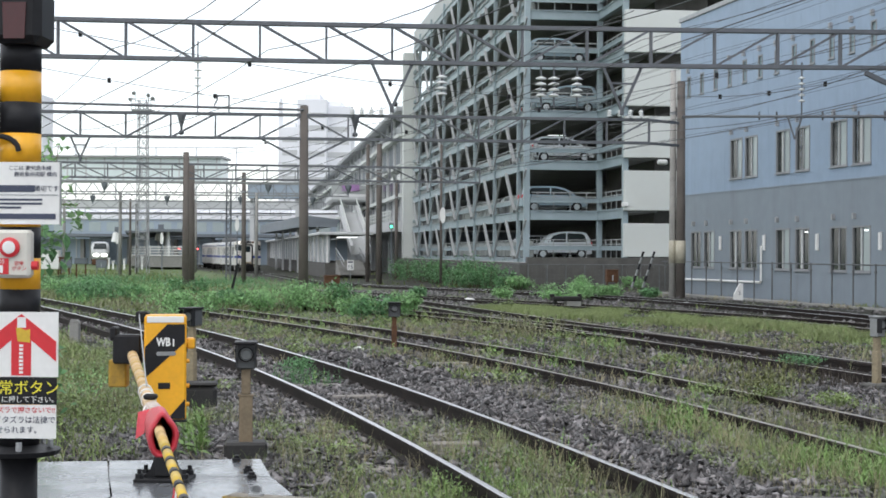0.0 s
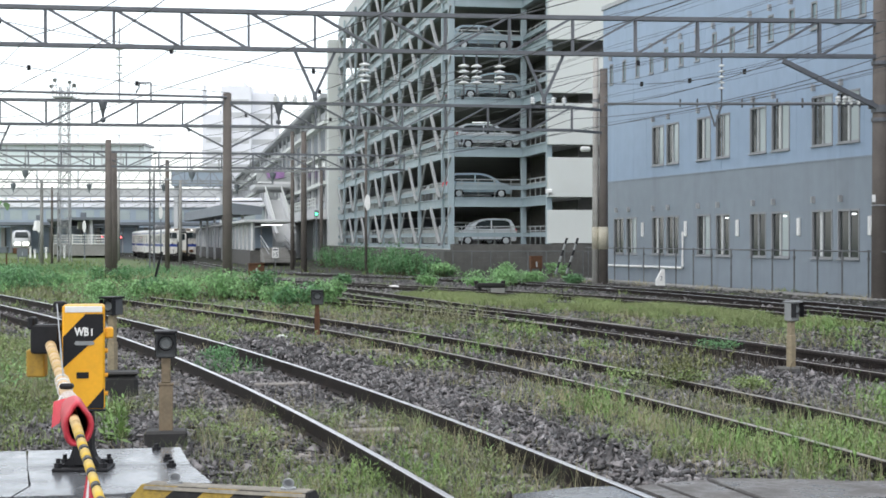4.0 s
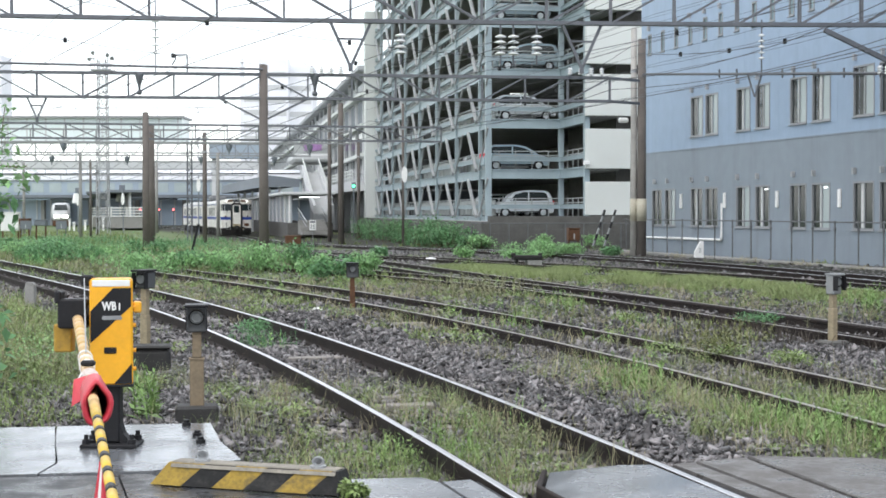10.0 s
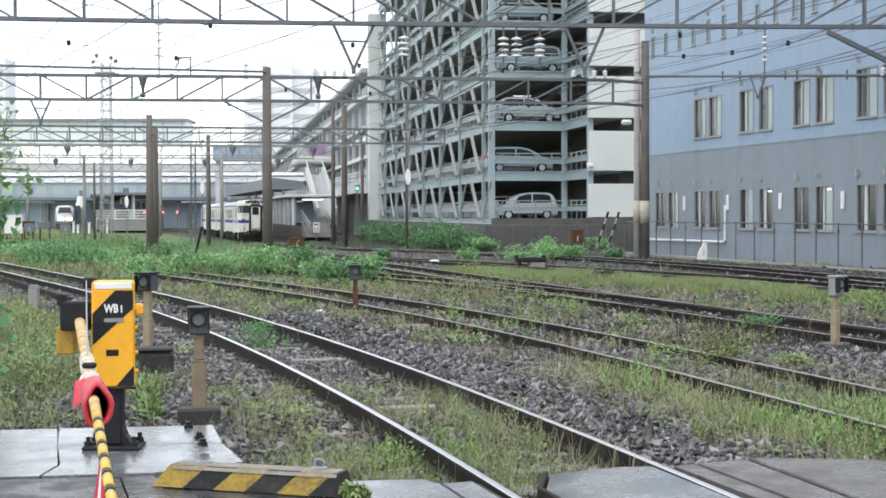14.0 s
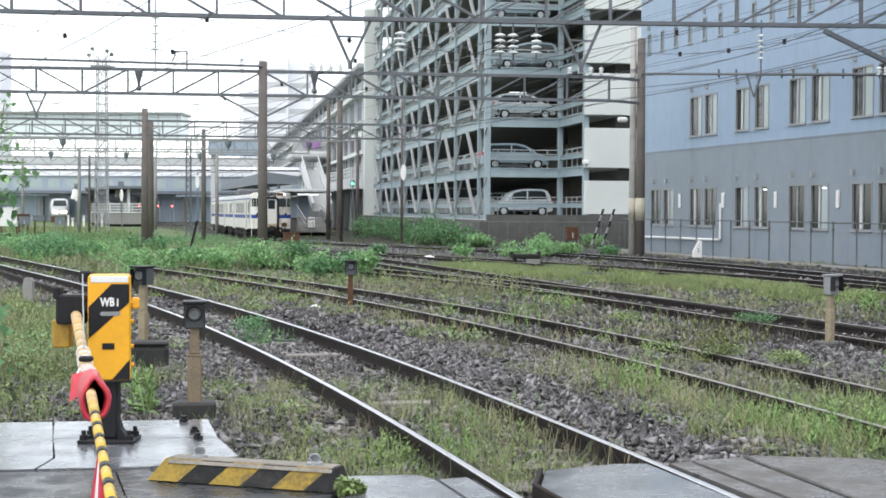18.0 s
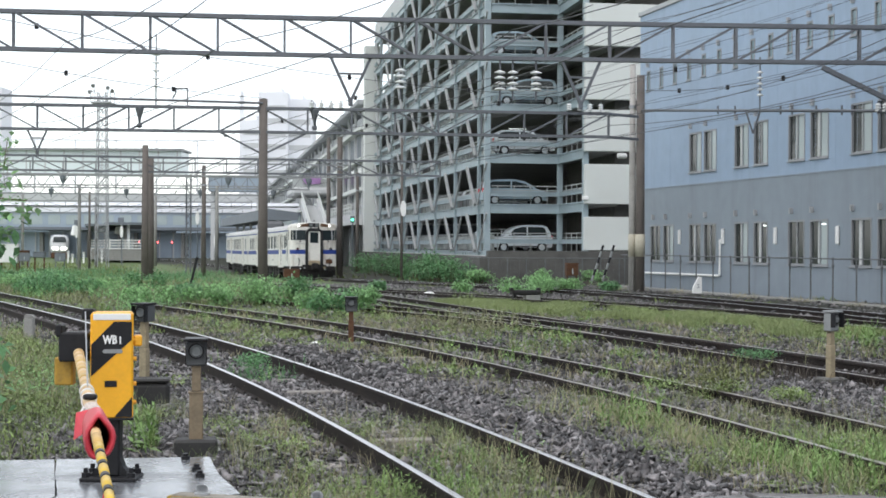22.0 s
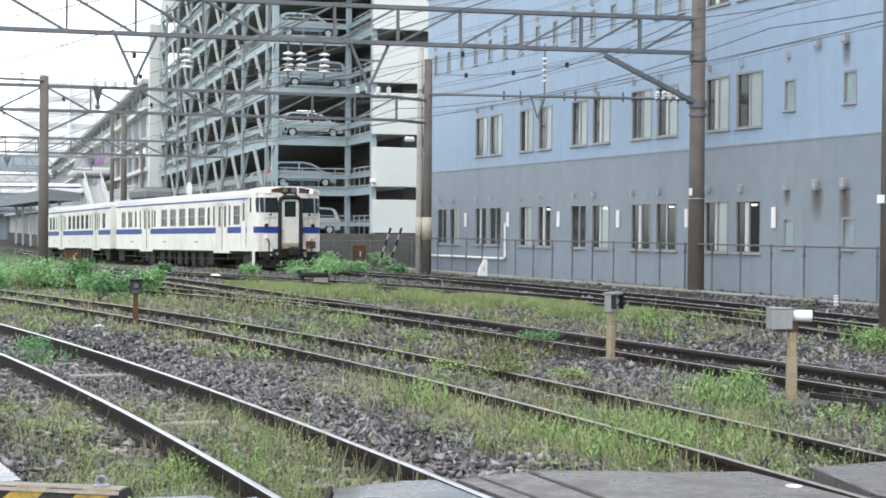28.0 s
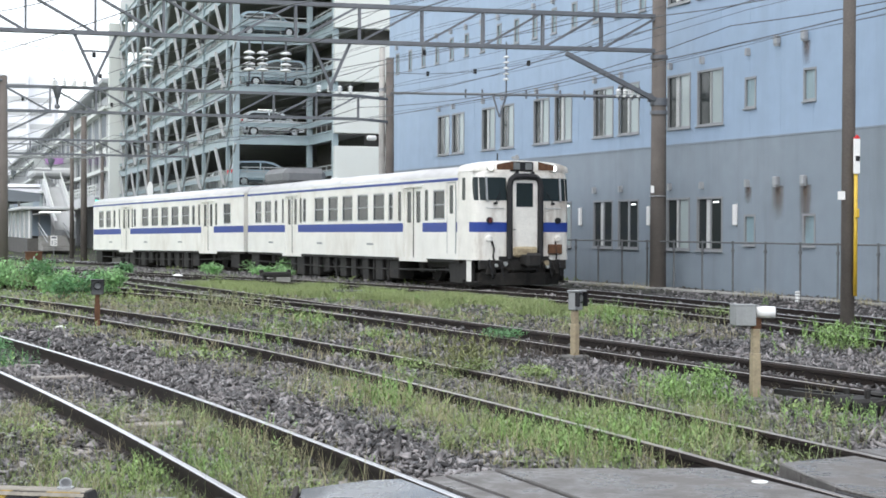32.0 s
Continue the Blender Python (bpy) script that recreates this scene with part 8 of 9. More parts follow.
def scatter_stones(name, n, y0, y1, lo, hi, label):
    x, y = in_view(n, y0, y1)
    keep = []
    for i in range(n):
        g = veg(x[i], y[i])
        if on_deck(x[i], y[i]) or not clear_of_rails(x[i], y[i], 0.05):
            continue
        # oily dark bed shows through by the switch and along the building
        if (g > 0.3 or abs(x[i] - curve_x(TRACK_C, y[i])) < 0.85 or x[i] - curve_x(TRACK_E, y[i]) > -1.6) and rng.uniform() < 0.6:
            continue
        keep.append(i)
    x, y = x[keep], y[keep]
    n = len(x)
    base = np.array([(1, 0.25, 0), (0.2, 1, 0), (-1, -0.15, 0), (-0.25, -1, 0), (0.15, 0.1, 1), (-0.1, 0.05, -1)])
    tri = np.array([(0, 1, 4), (1, 2, 4), (2, 3, 4), (3, 0, 4), (1, 0, 5), (2, 1, 5), (3, 2, 5), (0, 3, 5)])
    shape = (base[None] + rng.normal(0, 0.28, (n, 6, 3))) * np.stack([rng.uniform(0.8, 1.7, n), rng.uniform(0.6, 1.15, n), rng.uniform(0.16, 0.5, n)], 1)[:, None, :]
    q = rng.normal(size=(n, 4)) * np.array([1.0, 0.45, 0.45, 1.0])
    q /= np.linalg.norm(q, axis=1, keepdims=True)
    w, a, b, c = q.T
    rot = np.stack([1 - 2 * (b * b + c * c), 2 * (a * b - c * w), 2 * (a * c + b * w), 2 * (a * b + c * w), 1 - 2 * (a * a + c * c), 2 * (b * c - a * w), 2 * (a * c - b * w), 2 * (b * c + a * w), 1 - 2 * (a * a + b * b)], 1).reshape(n, 3, 3)
    size = rng.uniform(lo, hi, n) ** 1.0
    v = np.einsum("nij,nkj->nki", rot, shape) * size[:, None, None]
    z = np.array([ground_z(x[i], y[i]) for i in range(n)]) + size * rng.uniform(-0.2, 0.5, n)
    v += np.stack([x, y, z], 1)[:, None, :]
    f = (tri[None] + (np.arange(n) * 6)[:, None, None]).reshape(-1, 3)
    tagged(new(name, fast_mesh(name, v.reshape(-1, 3), f, M_STONE)), label, "ballast", kind="stuff")


scatter_stones("ballast_stones", 105000, 8.6, 19, 0.014, 0.046, "grey purple crushed ballast stones between the rails")
scatter_stones("ballast_stones", 60000, 19, 38, 0.024, 0.055, "grey crushed ballast stones further up the tracks")

scatter_stones("ballast_stones", 60000, 38, 75, 0.03, 0.062, "grey crushed ballast far up the tracks")


def blades(name, x, y, h, width, material, label, lean=0.35, category="grass"):
    """Grass: each blade a bent, tapered strip of three quads."""
    n = len(x)
    z = np.array([ground_z(a, b) for a, b in zip(x, y)]) - 0.02
    ang, dirn = rng.uniform(0, 2 * np.pi, n), rng.uniform(0, 2 * np.pi, n)
    bend = rng.uniform(0.1, 1.0, n) * lean * h
    wx, wy = np.cos(ang) * width / 2, np.sin(ang) * width / 2
    rows = []
    for f, tw in ((0, 1.0), (0.4, 0.9), (0.75, 0.55), (1.0, 0.08)):
        cx, cy, cz = x + np.cos(dirn) * bend * f * f, y + np.sin(dirn) * bend * f * f, z + h * f * (1 - 0.12 * f)
        rows += [np.stack([cx - wx * tw, cy - wy * tw, cz], 1), np.stack([cx + wx * tw, cy + wy * tw, cz], 1)]
    v = np.stack(rows, 1).reshape(-1, 3)
    f = np.array([(0, 1, 3, 2), (2, 3, 5, 4), (4, 5, 7, 6)])
    f = (f[None] + (np.arange(n) * 8)[:, None, None]).reshape(-1, 4)
    tagged(new(name, fast_mesh(name, v, f, material)), label, category, kind="stuff")


def clumps(n, y0, y1, least, spread, gap=0.09):
    """Places of small weeds: n tufts, each of several blades close together."""
    x, y = in_view(n, y0, y1)
    ok = np.array([not on_deck(a, b) and veg(a, b) > least + 0.3 * r and clear_of_rails(a, b, gap) for a, b, r in zip(x, y, rng.uniform(-1, 1, n))])
    x, y = x[ok], y[ok]
    k = rng.integers(0, len(x), len(x) * 16)
    big = rng.uniform(0.4, 1.4, len(x))[k]
    return x[k] + rng.normal(0, spread, len(k)) * big, y[k] + rng.normal(0, spread, len(k)) * big, big


def weeds(name, x, y, h, size, material, label, per=14, spread=0.05, category="weeds"):
    """Leafy weeds: around each place many small pointed leaves at mixed heights."""
    z0 = np.array([ground_z(a, b) for a, b in zip(x, y)])
    k = np.repeat(np.arange(len(x)), per)
    n = len(k)
    f = rng.uniform(0.05, 1.0, n)
    p = np.stack([x[k] + rng.normal(0, spread, n), y[k] + rng.normal(0, spread, n), z0[k] + h[k] * f], 1)
    a, tilt, sz = rng.uniform(0, 2 * np.pi, n), rng.normal(0.45, 0.45, n), size[k] * rng.uniform(0.5, 1.3, n)
    ax = np.stack([np.cos(a) * np.cos(tilt), np.sin(a) * np.cos(tilt), np.sin(tilt)], 1) * sz[:, None]
    side = np.stack([-np.sin(a), np.cos(a), rng.normal(0, 0.4, n)], 1) * sz[:, None] * rng.uniform(0.08, 0.2, n)[:, None]
    v = np.stack([p, p + ax * 0.5 + side, p + ax, p + ax * 0.5 - side], 1).reshape(-1, 3)
    f = (np.array([(0, 1, 2, 3)])[None] + (np.arange(n) * 4)[:, None, None]).reshape(-1, 4)
    tagged(new(name, fast_mesh(name, v, f, material)), label, category, kind="stuff")


def sprouts(name, x, y, h, material, label, per=14, narrow=0.11, category="weeds"):
    """Upright weeds: each a leaning stem with leaves set along it, smaller towards the tip."""
    n = len(x)
    z0 = np.array([ground_z(a, b) for a, b in zip(x, y)]) - 0.02
    da, lean = rng.uniform(0, 2 * np.pi, n), rng.uniform(0.0, 0.45, n)
    k = np.repeat(np.arange(n), per)
    f = np.tile(np.linspace(0.12, 1.0, per), n) + rng.normal(0, 0.03, n * per)
    p = np.stack([x[k] + np.cos(da[k]) * lean[k] * h[k] * f * f, y[k] + np.sin(da[k]) * lean[k] * h[k] * f * f, z0[k] + h[k] * f], 1)
    a = np.tile(np.arange(per) * 2.4, n) + rng.uniform(0, 6.28, n)[k] + rng.normal(0, 0.3, n * per)
    tilt = rng.normal(0.5, 0.3, n * per) + 0.5 * f
    sz = h[k] * (0.36 - 0.2 * f) * rng.uniform(0.7, 1.3, n * per)
    ax_ = np.stack([np.cos(a) * np.cos(tilt), np.sin(a) * np.cos(tilt), np.sin(tilt)], 1) * sz[:, None]
    sd = np.stack([-np.sin(a), np.cos(a), rng.normal(0, 0.3, n * per)], 1) * (sz * narrow)[:, None]
    leaf = np.stack([p, p + ax_ * 0.45 + sd, p + ax_ - np.array([0, 0, 0.12]) * sz[:, None], p + ax_ * 0.45 - sd], 1).reshape(-1, 3)
    w = np.stack([np.cos(da + 1.5), np.sin(da + 1.5), 0 * da], 1) * (h * 0.012 + 0.0008)[:, None]
    foot, tip = np.stack([x, y, z0], 1), np.stack([x + np.cos(da) * lean * h, y + np.sin(da) * lean * h, z0 + h], 1)
    mid = np.stack([x + np.cos(da) * lean * h * 0.25, y + np.sin(da) * lean * h * 0.25, z0 + h * 0.5], 1)
    stem = np.stack([foot - w, foot + w, mid + w, mid - w, mid - w, mid + w, tip + w * 0.3, tip - w * 0.3], 1).reshape(-1, 3)
    v = np.concatenate([leaf, stem])
    fs = np.arange(len(v)).reshape(-1, 4)
    tagged(new(name, fast_mesh(name, v, fs, material)), label, category, kind="stuff")


def patch(cx, cy, n, sx, sy):
    """Places scattered about a spot, clear of rails and deck."""
    x, y = rng.normal(cx, sx, n), rng.normal(cy, sy, n)
    ok = np.array([clear_of_rails(a, b, 0.06) and not on_deck(a, b) for a, b in zip(x, y)])
    return x[ok], y[ok]


M_SPROUT = mat("bright_weed_green", (0.18, 0.295, 0.088), 0.55, vary=0.2, scale=1, bump=0.0, island=0.35)
M_YELLOWISH = mat("yellowish_weed", (0.21, 0.215, 0.12), 0.6, vary=0.2, scale=1, bump=0.0, island=0.35)
BRIGHT, TALL, MIXED = "bright green upright weeds", "tall leafy weeds growing by a rail", "straggling yellowish weeds in the ballast"
PATCHES = ((1.75, 14.3, 60, 0.2, 0.35, 0.15, 0.34, None, TALL), (2.3, 14.5, 60, 0.3, 0.3, 0.1, 0.24, M_YELLOWISH, MIXED), (2.6, 12.2, 90, 0.25, 0.4, 0.1, 0.24, M_SPROUT, BRIGHT), (2.85, 11.2, 130, 0.25, 0.35, 0.12, 0.28, M_SPROUT, TALL), (3.4, 12.4, 80, 0.2, 0.4, 0.1, 0.22, None, BRIGHT),
           (4.7, 14.4, 150, 0.17, 0.4, 0.14, 0.32, M_SPROUT, TALL), (4.9, 13.6, 60, 0.15, 0.3, 0.12, 0.25, M_SPROUT, BRIGHT), (9.2, 20.9, 120, 0.4, 0.6, 0.15, 0.4, M_SPROUT, BRIGHT), (5.4, 12.4, 70, 0.3, 0.3, 0.1, 0.22, None, BRIGHT), (4.3, 11.2, 70, 0.25, 0.25, 0.1, 0.2, M_YELLOWISH, MIXED), (3.8, 11.6, 70, 0.25, 0.25, 0.1, 0.22, None, BRIGHT),
           (0.58, 11.3, 60, 0.2, 0.3, 0.1, 0.22, M_YELLOWISH, MIXED), (0.3, 12.2, 60, 0.2, 0.4, 0.1, 0.24, None, MIXED), (0.0, 10.7, 70, 0.2, 0.3, 0.08, 0.2, M_SPROUT, BRIGHT), (-0.3, 10.4, 60, 0.2, 0.3, 0.08, 0.18, M_SPROUT, BRIGHT), (1.18, 10.4, 9, 0.05, 0.08, 0.1, 0.2, M_SPROUT, BRIGHT), (-2.38, 12.7, 26, 0.05, 0.12, 0.2, 0.45, M_SPROUT, TALL), (-0.85, 10.4, 60, 0.3, 0.4, 0.06, 0.16, M_YELLOWISH, MIXED),
           (-2.2, 19.8, 70, 0.25, 0.6, 0.12, 0.26, M_LEAF2, BRIGHT), (-0.7, 23.2, 40, 0.25, 0.5, 0.1, 0.2, M_YELLOWISH, BRIGHT), (0.9, 31.0, 120, 0.5, 1.2, 0.2, 0.45, M_YELLOWISH, BRIGHT), (0.95, 22.2, 60, 0.4, 0.8, 0.12, 0.26, M_SPROUT, BRIGHT), (-0.5, 31.0, 60, 0.4, 1.0, 0.15, 0.3, M_YELLOWISH, MIXED), (3.3, 18.8, 90, 0.35, 0.5, 0.15, 0.38, M_OLIVE, "olive bushy weeds by a rail joint"), (2.2, 23.4, 90, 0.5, 1.0, 0.1, 0.3, M_OLIVE, MIXED),
           (2.2, 18.7, 50, 0.25, 0.5, 0.1, 0.25, M_YELLOWISH, MIXED), (1.9, 26.0, 70, 0.4, 1.2, 0.12, 0.3, M_SPROUT, MIXED), (7.3, 26.2, 60, 0.25, 0.6, 0.2, 0.42, M_SPROUT, TALL), (8.9, 26.1, 50, 0.4, 0.8, 0.12, 0.3, M_YELLOWISH, MIXED), (6.2, 24.2, 60, 0.5, 1.0, 0.12, 0.3, M_YELLOWISH, MIXED))
for cx, cy, n, sx, sy, h0, h1, m_, text in PATCHES:
    x, y = patch(cx, cy, int(n * 0.8), sx * 1.05, sy * 1.05)
    sprouts("upright_weeds", x, y, rng.uniform(h0, h1, len(x)), m_ or M_SPROUT, text)
x, y, b = clumps(150, 8.8, 18, 0.12, 0.09)
x, y, b = x[::3], y[::3], b[::3]
sprouts("upright_weeds", x, y, rng.uniform(0.05, 0.14, len(x)) * b, M_YELLOWISH, "thin yellowish weeds among the ballast stones", 10, 0.13)
x, y = rng.uniform(-19, -1.2, 5200), rng.uniform(38, 70, 5200)
between = np.array([1.6 < a - curve_x(TRACK_A, c) and a - curve_x(TRACK_C, c) < -2.2 for a, c in zip(x, y)])
thick = np.array([noise.noise(Vector((a * 0.45, c * 0.15, 6.0))) for a, c in zip(x, y)])
ok = between & (thick > 0.26)
sprouts("thicket", x[ok], y[ok], rng.uniform(0.15, 0.42, ok.sum()), M_LEAF, "leafy weeds thronging between the tracks", 14, 0.3)
ok = between & (thick < 0.25) & (y > 42)
x, y = np.repeat(x[ok], 4) + rng.normal(0, 0.2, 4 * ok.sum()), np.repeat(y[ok], 4) + rng.normal(0, 0.3, 4 * ok.sum())
blades("yard_grass", x, y, rng.uniform(0.12, 0.32, len(x)), rng.uniform(0.02, 0.04, len(x)), M_YELLOWISH, "pale olive grass between the leafy weeds", 0.8)
x, y = rng.uniform(-34, -6, 4200), rng.uniform(66, 128, 4200)
ok = np.array([a - curve_x(TRACK_E, c) < -2.6 and noise.noise(Vector((a * 0.2, c * 0.08, 6.0))) > -0.1 for a, c in zip(x, y)])
sprouts("thicket", x[ok], y[ok], rng.uniform(0.2, 0.45, ok.sum()), M_LEAF2, "leafy weeds far up the yard", 10, 0.3)
x, y, b = clumps(260, 17, 36, 0.12, 0.14)
x, y, b = x[::3], y[::3], b[::3]
sprouts("upright_weeds", x, y, rng.uniform(0.08, 0.22, len(x)) * b, M_SPROUT, "leafy upright weeds along the tracks", 10, 0.22)
x, y, b = clumps(420, 8.8, 17, 0.26, 0.07)
weeds("low_weeds", x, y, rng.uniform(0.03, 0.11, len(x)) * b, rng.uniform(0.016, 0.036, len(x)), M_WEED, "low pale green leafy weeds in the dark ballast", 9, 0.03)
x, y, b = clumps(110, 8.8, 17, 0.35, 0.08)
weeds("low_weeds", x, y, rng.uniform(0.05, 0.17, len(x)) * b, rng.uniform(0.022, 0.045, len(x)), M_WEED, "taller leafy green weeds in the ballast", 12, 0.03)
x, y, b = clumps(1500, 8.8, 17, 0.2, 0.06)
blades("grass", x, y, rng.uniform(0.04, 0.16, len(x)) * b, rng.uniform(0.004, 0.008, len(x)), M_GRASS, "short olive green grass in the ballast", 0.9)
x, y, b = clumps(1300, 8.8, 18, 0.17, 0.08)
blades("dry_grass", x, y, rng.uniform(0.1, 0.33, len(x)) * b, rng.uniform(0.002, 0.005, len(x)), M_STRAW, "pale dry grass stalks among the green tufts", 0.6)
x, y, b = clumps(2000, 17, 36, 0.2, 0.09)
blades("grass", x, y, rng.uniform(0.05, 0.17, len(x)) * b, rng.uniform(0.008, 0.016, len(x)), M_GRASS, "olive green grass along the tracks", 0.9)
x, y, b = clumps(1300, 17, 36, 0.15, 0.12)
blades("dry_grass", x, y, rng.uniform(0.1, 0.26, len(x)) * b, rng.uniform(0.005, 0.009, len(x)), M_STRAW, "dry grass stalks along the tracks", 0.8)
x, y, b = clumps(450, 17, 36, 0.25, 0.12)
weeds("low_weeds", x, y, rng.uniform(0.04, 0.16, len(x)) * b, rng.uniform(0.04, 0.08, len(x)), M_WEED, "low pale green weeds along the tracks", 8, 0.06)
x, y, b = clumps(2600, 36, 75, 0.15, 0.2)
blades("grass", x, y, rng.uniform(0.08, 0.22, len(x)) * b, rng.uniform(0.02, 0.04, len(x)), M_GRASS, "olive green weeds up the yard", 0.9)
x, y, b = clumps(500, 36, 80, 0.3, 0.25)
weeds("low_weeds", x, y, rng.uniform(0.06, 0.28, len(x)) * b, rng.uniform(0.06, 0.11, len(x)), M_WEED, "leafy pale weeds up the yard", 7, 0.12)
x, y, b = clumps(1800, 72, 180, 0.1, 0.6)
blades("grass", x, y, rng.uniform(0.1, 0.35, len(x)) * b, rng.uniform(0.05, 0.1, len(x)), M_GRASS, "green weeds far up the yard", 0.9)
x, y, b = clumps(800, 8.8, 17, 0.3, 0.07)
blades("feathery_grass", x, y, rng.uniform(0.09, 0.26, len(x)) * b, rng.uniform(0.003, 0.006, len(x)), M_PALE, "fine pale feathery grass between the rails", 0.5)
x, y = rng.uniform(-29, 20, 3600), rng.normal(-1.4, 0.2, 3600)
keep = np.array([noise.noise(Vector((a * 0.5, 0.0, 9.0))) > 0.12 for a in x])
spots = [WALL @ Vector((a, b, 0)) for a, b in zip(x[keep], y[keep])]
blades("dry_weeds", np.array([p.x for p in spots]), np.array([p.y for p in spots]), rng.uniform(0.08, 0.3, len(spots)), rng.uniform(0.006, 0.012, len(spots)), M_STRAW, "dry brownish weeds along the fence", 0.7)
M_DEAD = mat("dark_dead_weed", (0.075, 0.062, 0.05), 0.8, vary=0.2, scale=1, bump=0.0, island=0.4)
for cx, cy, n in ((4.3, 20.0, 260), (3.9, 21.5, 160), (1.2, 17.5, 60), (5.2, 18.0, 120)):
    x, y = rng.normal(cx, 0.3, n), rng.normal(cy, 0.7, n)
    blades("dead_weeds", x, y, rng.uniform(0.1, 0.3, n), rng.uniform(0.006, 0.012, n), M_DEAD, "dark dead weed stalks in the ballast", 0.5)
for cx, cy, n, sx in ((4.4, 13.1, 600, 0.2), (3.4, 12.4, 500, 0.22), (2.9, 12.9, 400, 0.2), (9.0, 20.2, 300, 0.3), (2.2, 13.2, 400, 0.2), (3.0, 11.3, 700, 0.25), (2.55, 11.9, 600, 0.22), (3.75, 11.6, 500, 0.25), (1.9, 14.2, 600, 0.2), (4.3, 11.4, 400, 0.25), (0.15, 10.3, 400, 0.22), (-0.6, 10.6, 300, 0.25)):
    n = int(n * 0.45)
    x, y = rng.normal(cx, sx * 1.2, n), rng.normal(cy, sx * 1.8, n)
    ok = np.array([clear_of_rails(a, b, 0.06) and not on_deck(a, b) for a, b in zip(x, y)])
    x, y, n = x[ok], y[ok], ok.sum()
    blades("weed_tuft", x, y, rng.uniform(0.08, 0.24, n), rng.uniform(0.005, 0.01, n), M_WEED, "dense fresh green weed tuft", 0.9)
# smooth low grass strip between two tracks
M_STRIP = mat("soft_yellow_green_grass", (0.215, 0.265, 0.105), 0.6, vary=0.3, scale=0.5, bump=0.0, island=0.3)
y = 24 + 21 * rng.uniform(0, 1, 90000) ** 0.8
lo, hi = np.array([curve_x(TRACK_C, b) + 1.1 + 0.42 * (curve_x(TRACK_D, b) - curve_x(TRACK_C, b) - 1.8) * (1 - ease(34, 40, b)) for b in y]), np.array([curve_x(TRACK_D, b) - 0.72 for b in y])
x = lo + (hi - lo) * rng.uniform(0, 1, len(y))
ok = np.array([b > 0 and noise.noise(Vector((a * 0.6, c * 0.25, 2.0))) > 0.3 - 0.55 * min(1.0, max(0.0, (c - 25) / 8)) for a, b, c in zip(x, hi - lo, y)])
blades("strip_grass", x[ok], y[ok], rng.uniform(0.08, 0.24, ok.sum()), rng.uniform(0.007, 0.014, ok.sum()), M_STRIP, "soft olive grass strip between two tracks", 0.8)
# grass verge beside the curving track
x = rng.uniform(-7.5, -1.5, 36000)
y = rng.uniform(11.2, 32, 36000)
ok = np.array([a - curve_x(TRACK_A, b) < -2.1 - 0.5 * noise.noise(Vector((a * 0.8, b * 0.5, 0))) and a > -0.34 * b - 0.8 for a, b in zip(x, y)])
ok &= (y > 13.6) | (x < -3.0 - 0.3 * np.sin(y * 3))
blades("verge_grass", x[ok], y[ok], rng.uniform(0.05, 0.22, ok.sum()), rng.uniform(0.005, 0.01, ok.sum()), M_GRASS, "soft green grass on the verge behind the crossing gate", 0.7)
blades("verge_grass", x[ok][::9] + 0.03, y[ok][::9], rng.uniform(0.12, 0.3, len(x[ok][::9])), rng.uniform(0.003, 0.006, len(x[ok][::9])), M_STRAW, "dry stalks on the verge behind the crossing gate", 0.5)
weeds("verge_weeds", x[ok][::4], y[ok][::4], rng.uniform(0.05, 0.2, len(x[ok][::4])), rng.uniform(0.03, 0.06, len(x[ok][::4])), M_WEED, "leafy weeds on the verge behind the crossing gate", 6, 0.05)
# tufts between the second track's rails and its shoulder
for cx, cy, n, sx in ((1.75, 14.8, 1100, 0.28), (2.15, 13.6, 500, 0.25), (1.45, 15.8, 300, 0.2), (3.15, 11.0, 900, 0.25), (2.7, 11.8, 700, 0.25), (3.4, 12.6, 500, 0.3), (0.1, 10.2, 500, 0.25), (0.5, 9.6, 500, 0.22), (-0.7, 10.2, 500, 0.3), (-0.3, 9.3, 600, 0.25), (-1.0, 9.7, 400, 0.25)):
    n = int(n * 0.5)
    x, y = rng.normal(cx, sx * 1.2, n), rng.normal(cy, sx * 1.9, n)
    ok = np.array([clear_of_rails(a, b, 0.06) and not on_deck(a, b) for a, b in zip(x, y)])
    x, y, n = x[ok], y[ok], ok.sum()
    blades("grass_tuft", x, y, rng.uniform(0.05, 0.34 if cy > 14 else 0.2, n), rng.uniform(0.004, 0.008, n), M_GRASS if cx not in (1.75, 2.15) else M_STRAW, "loose tuft of pale green grass beside a rail", 0.8)
    weeds("tuft_weeds", x[::2], y[::2], rng.uniform(0.04, 0.16, len(x[::2])), rng.uniform(0.018, 0.038, len(x[::2])), M_WEED, "pale leafy weeds beside a rail", 4, 0.035)


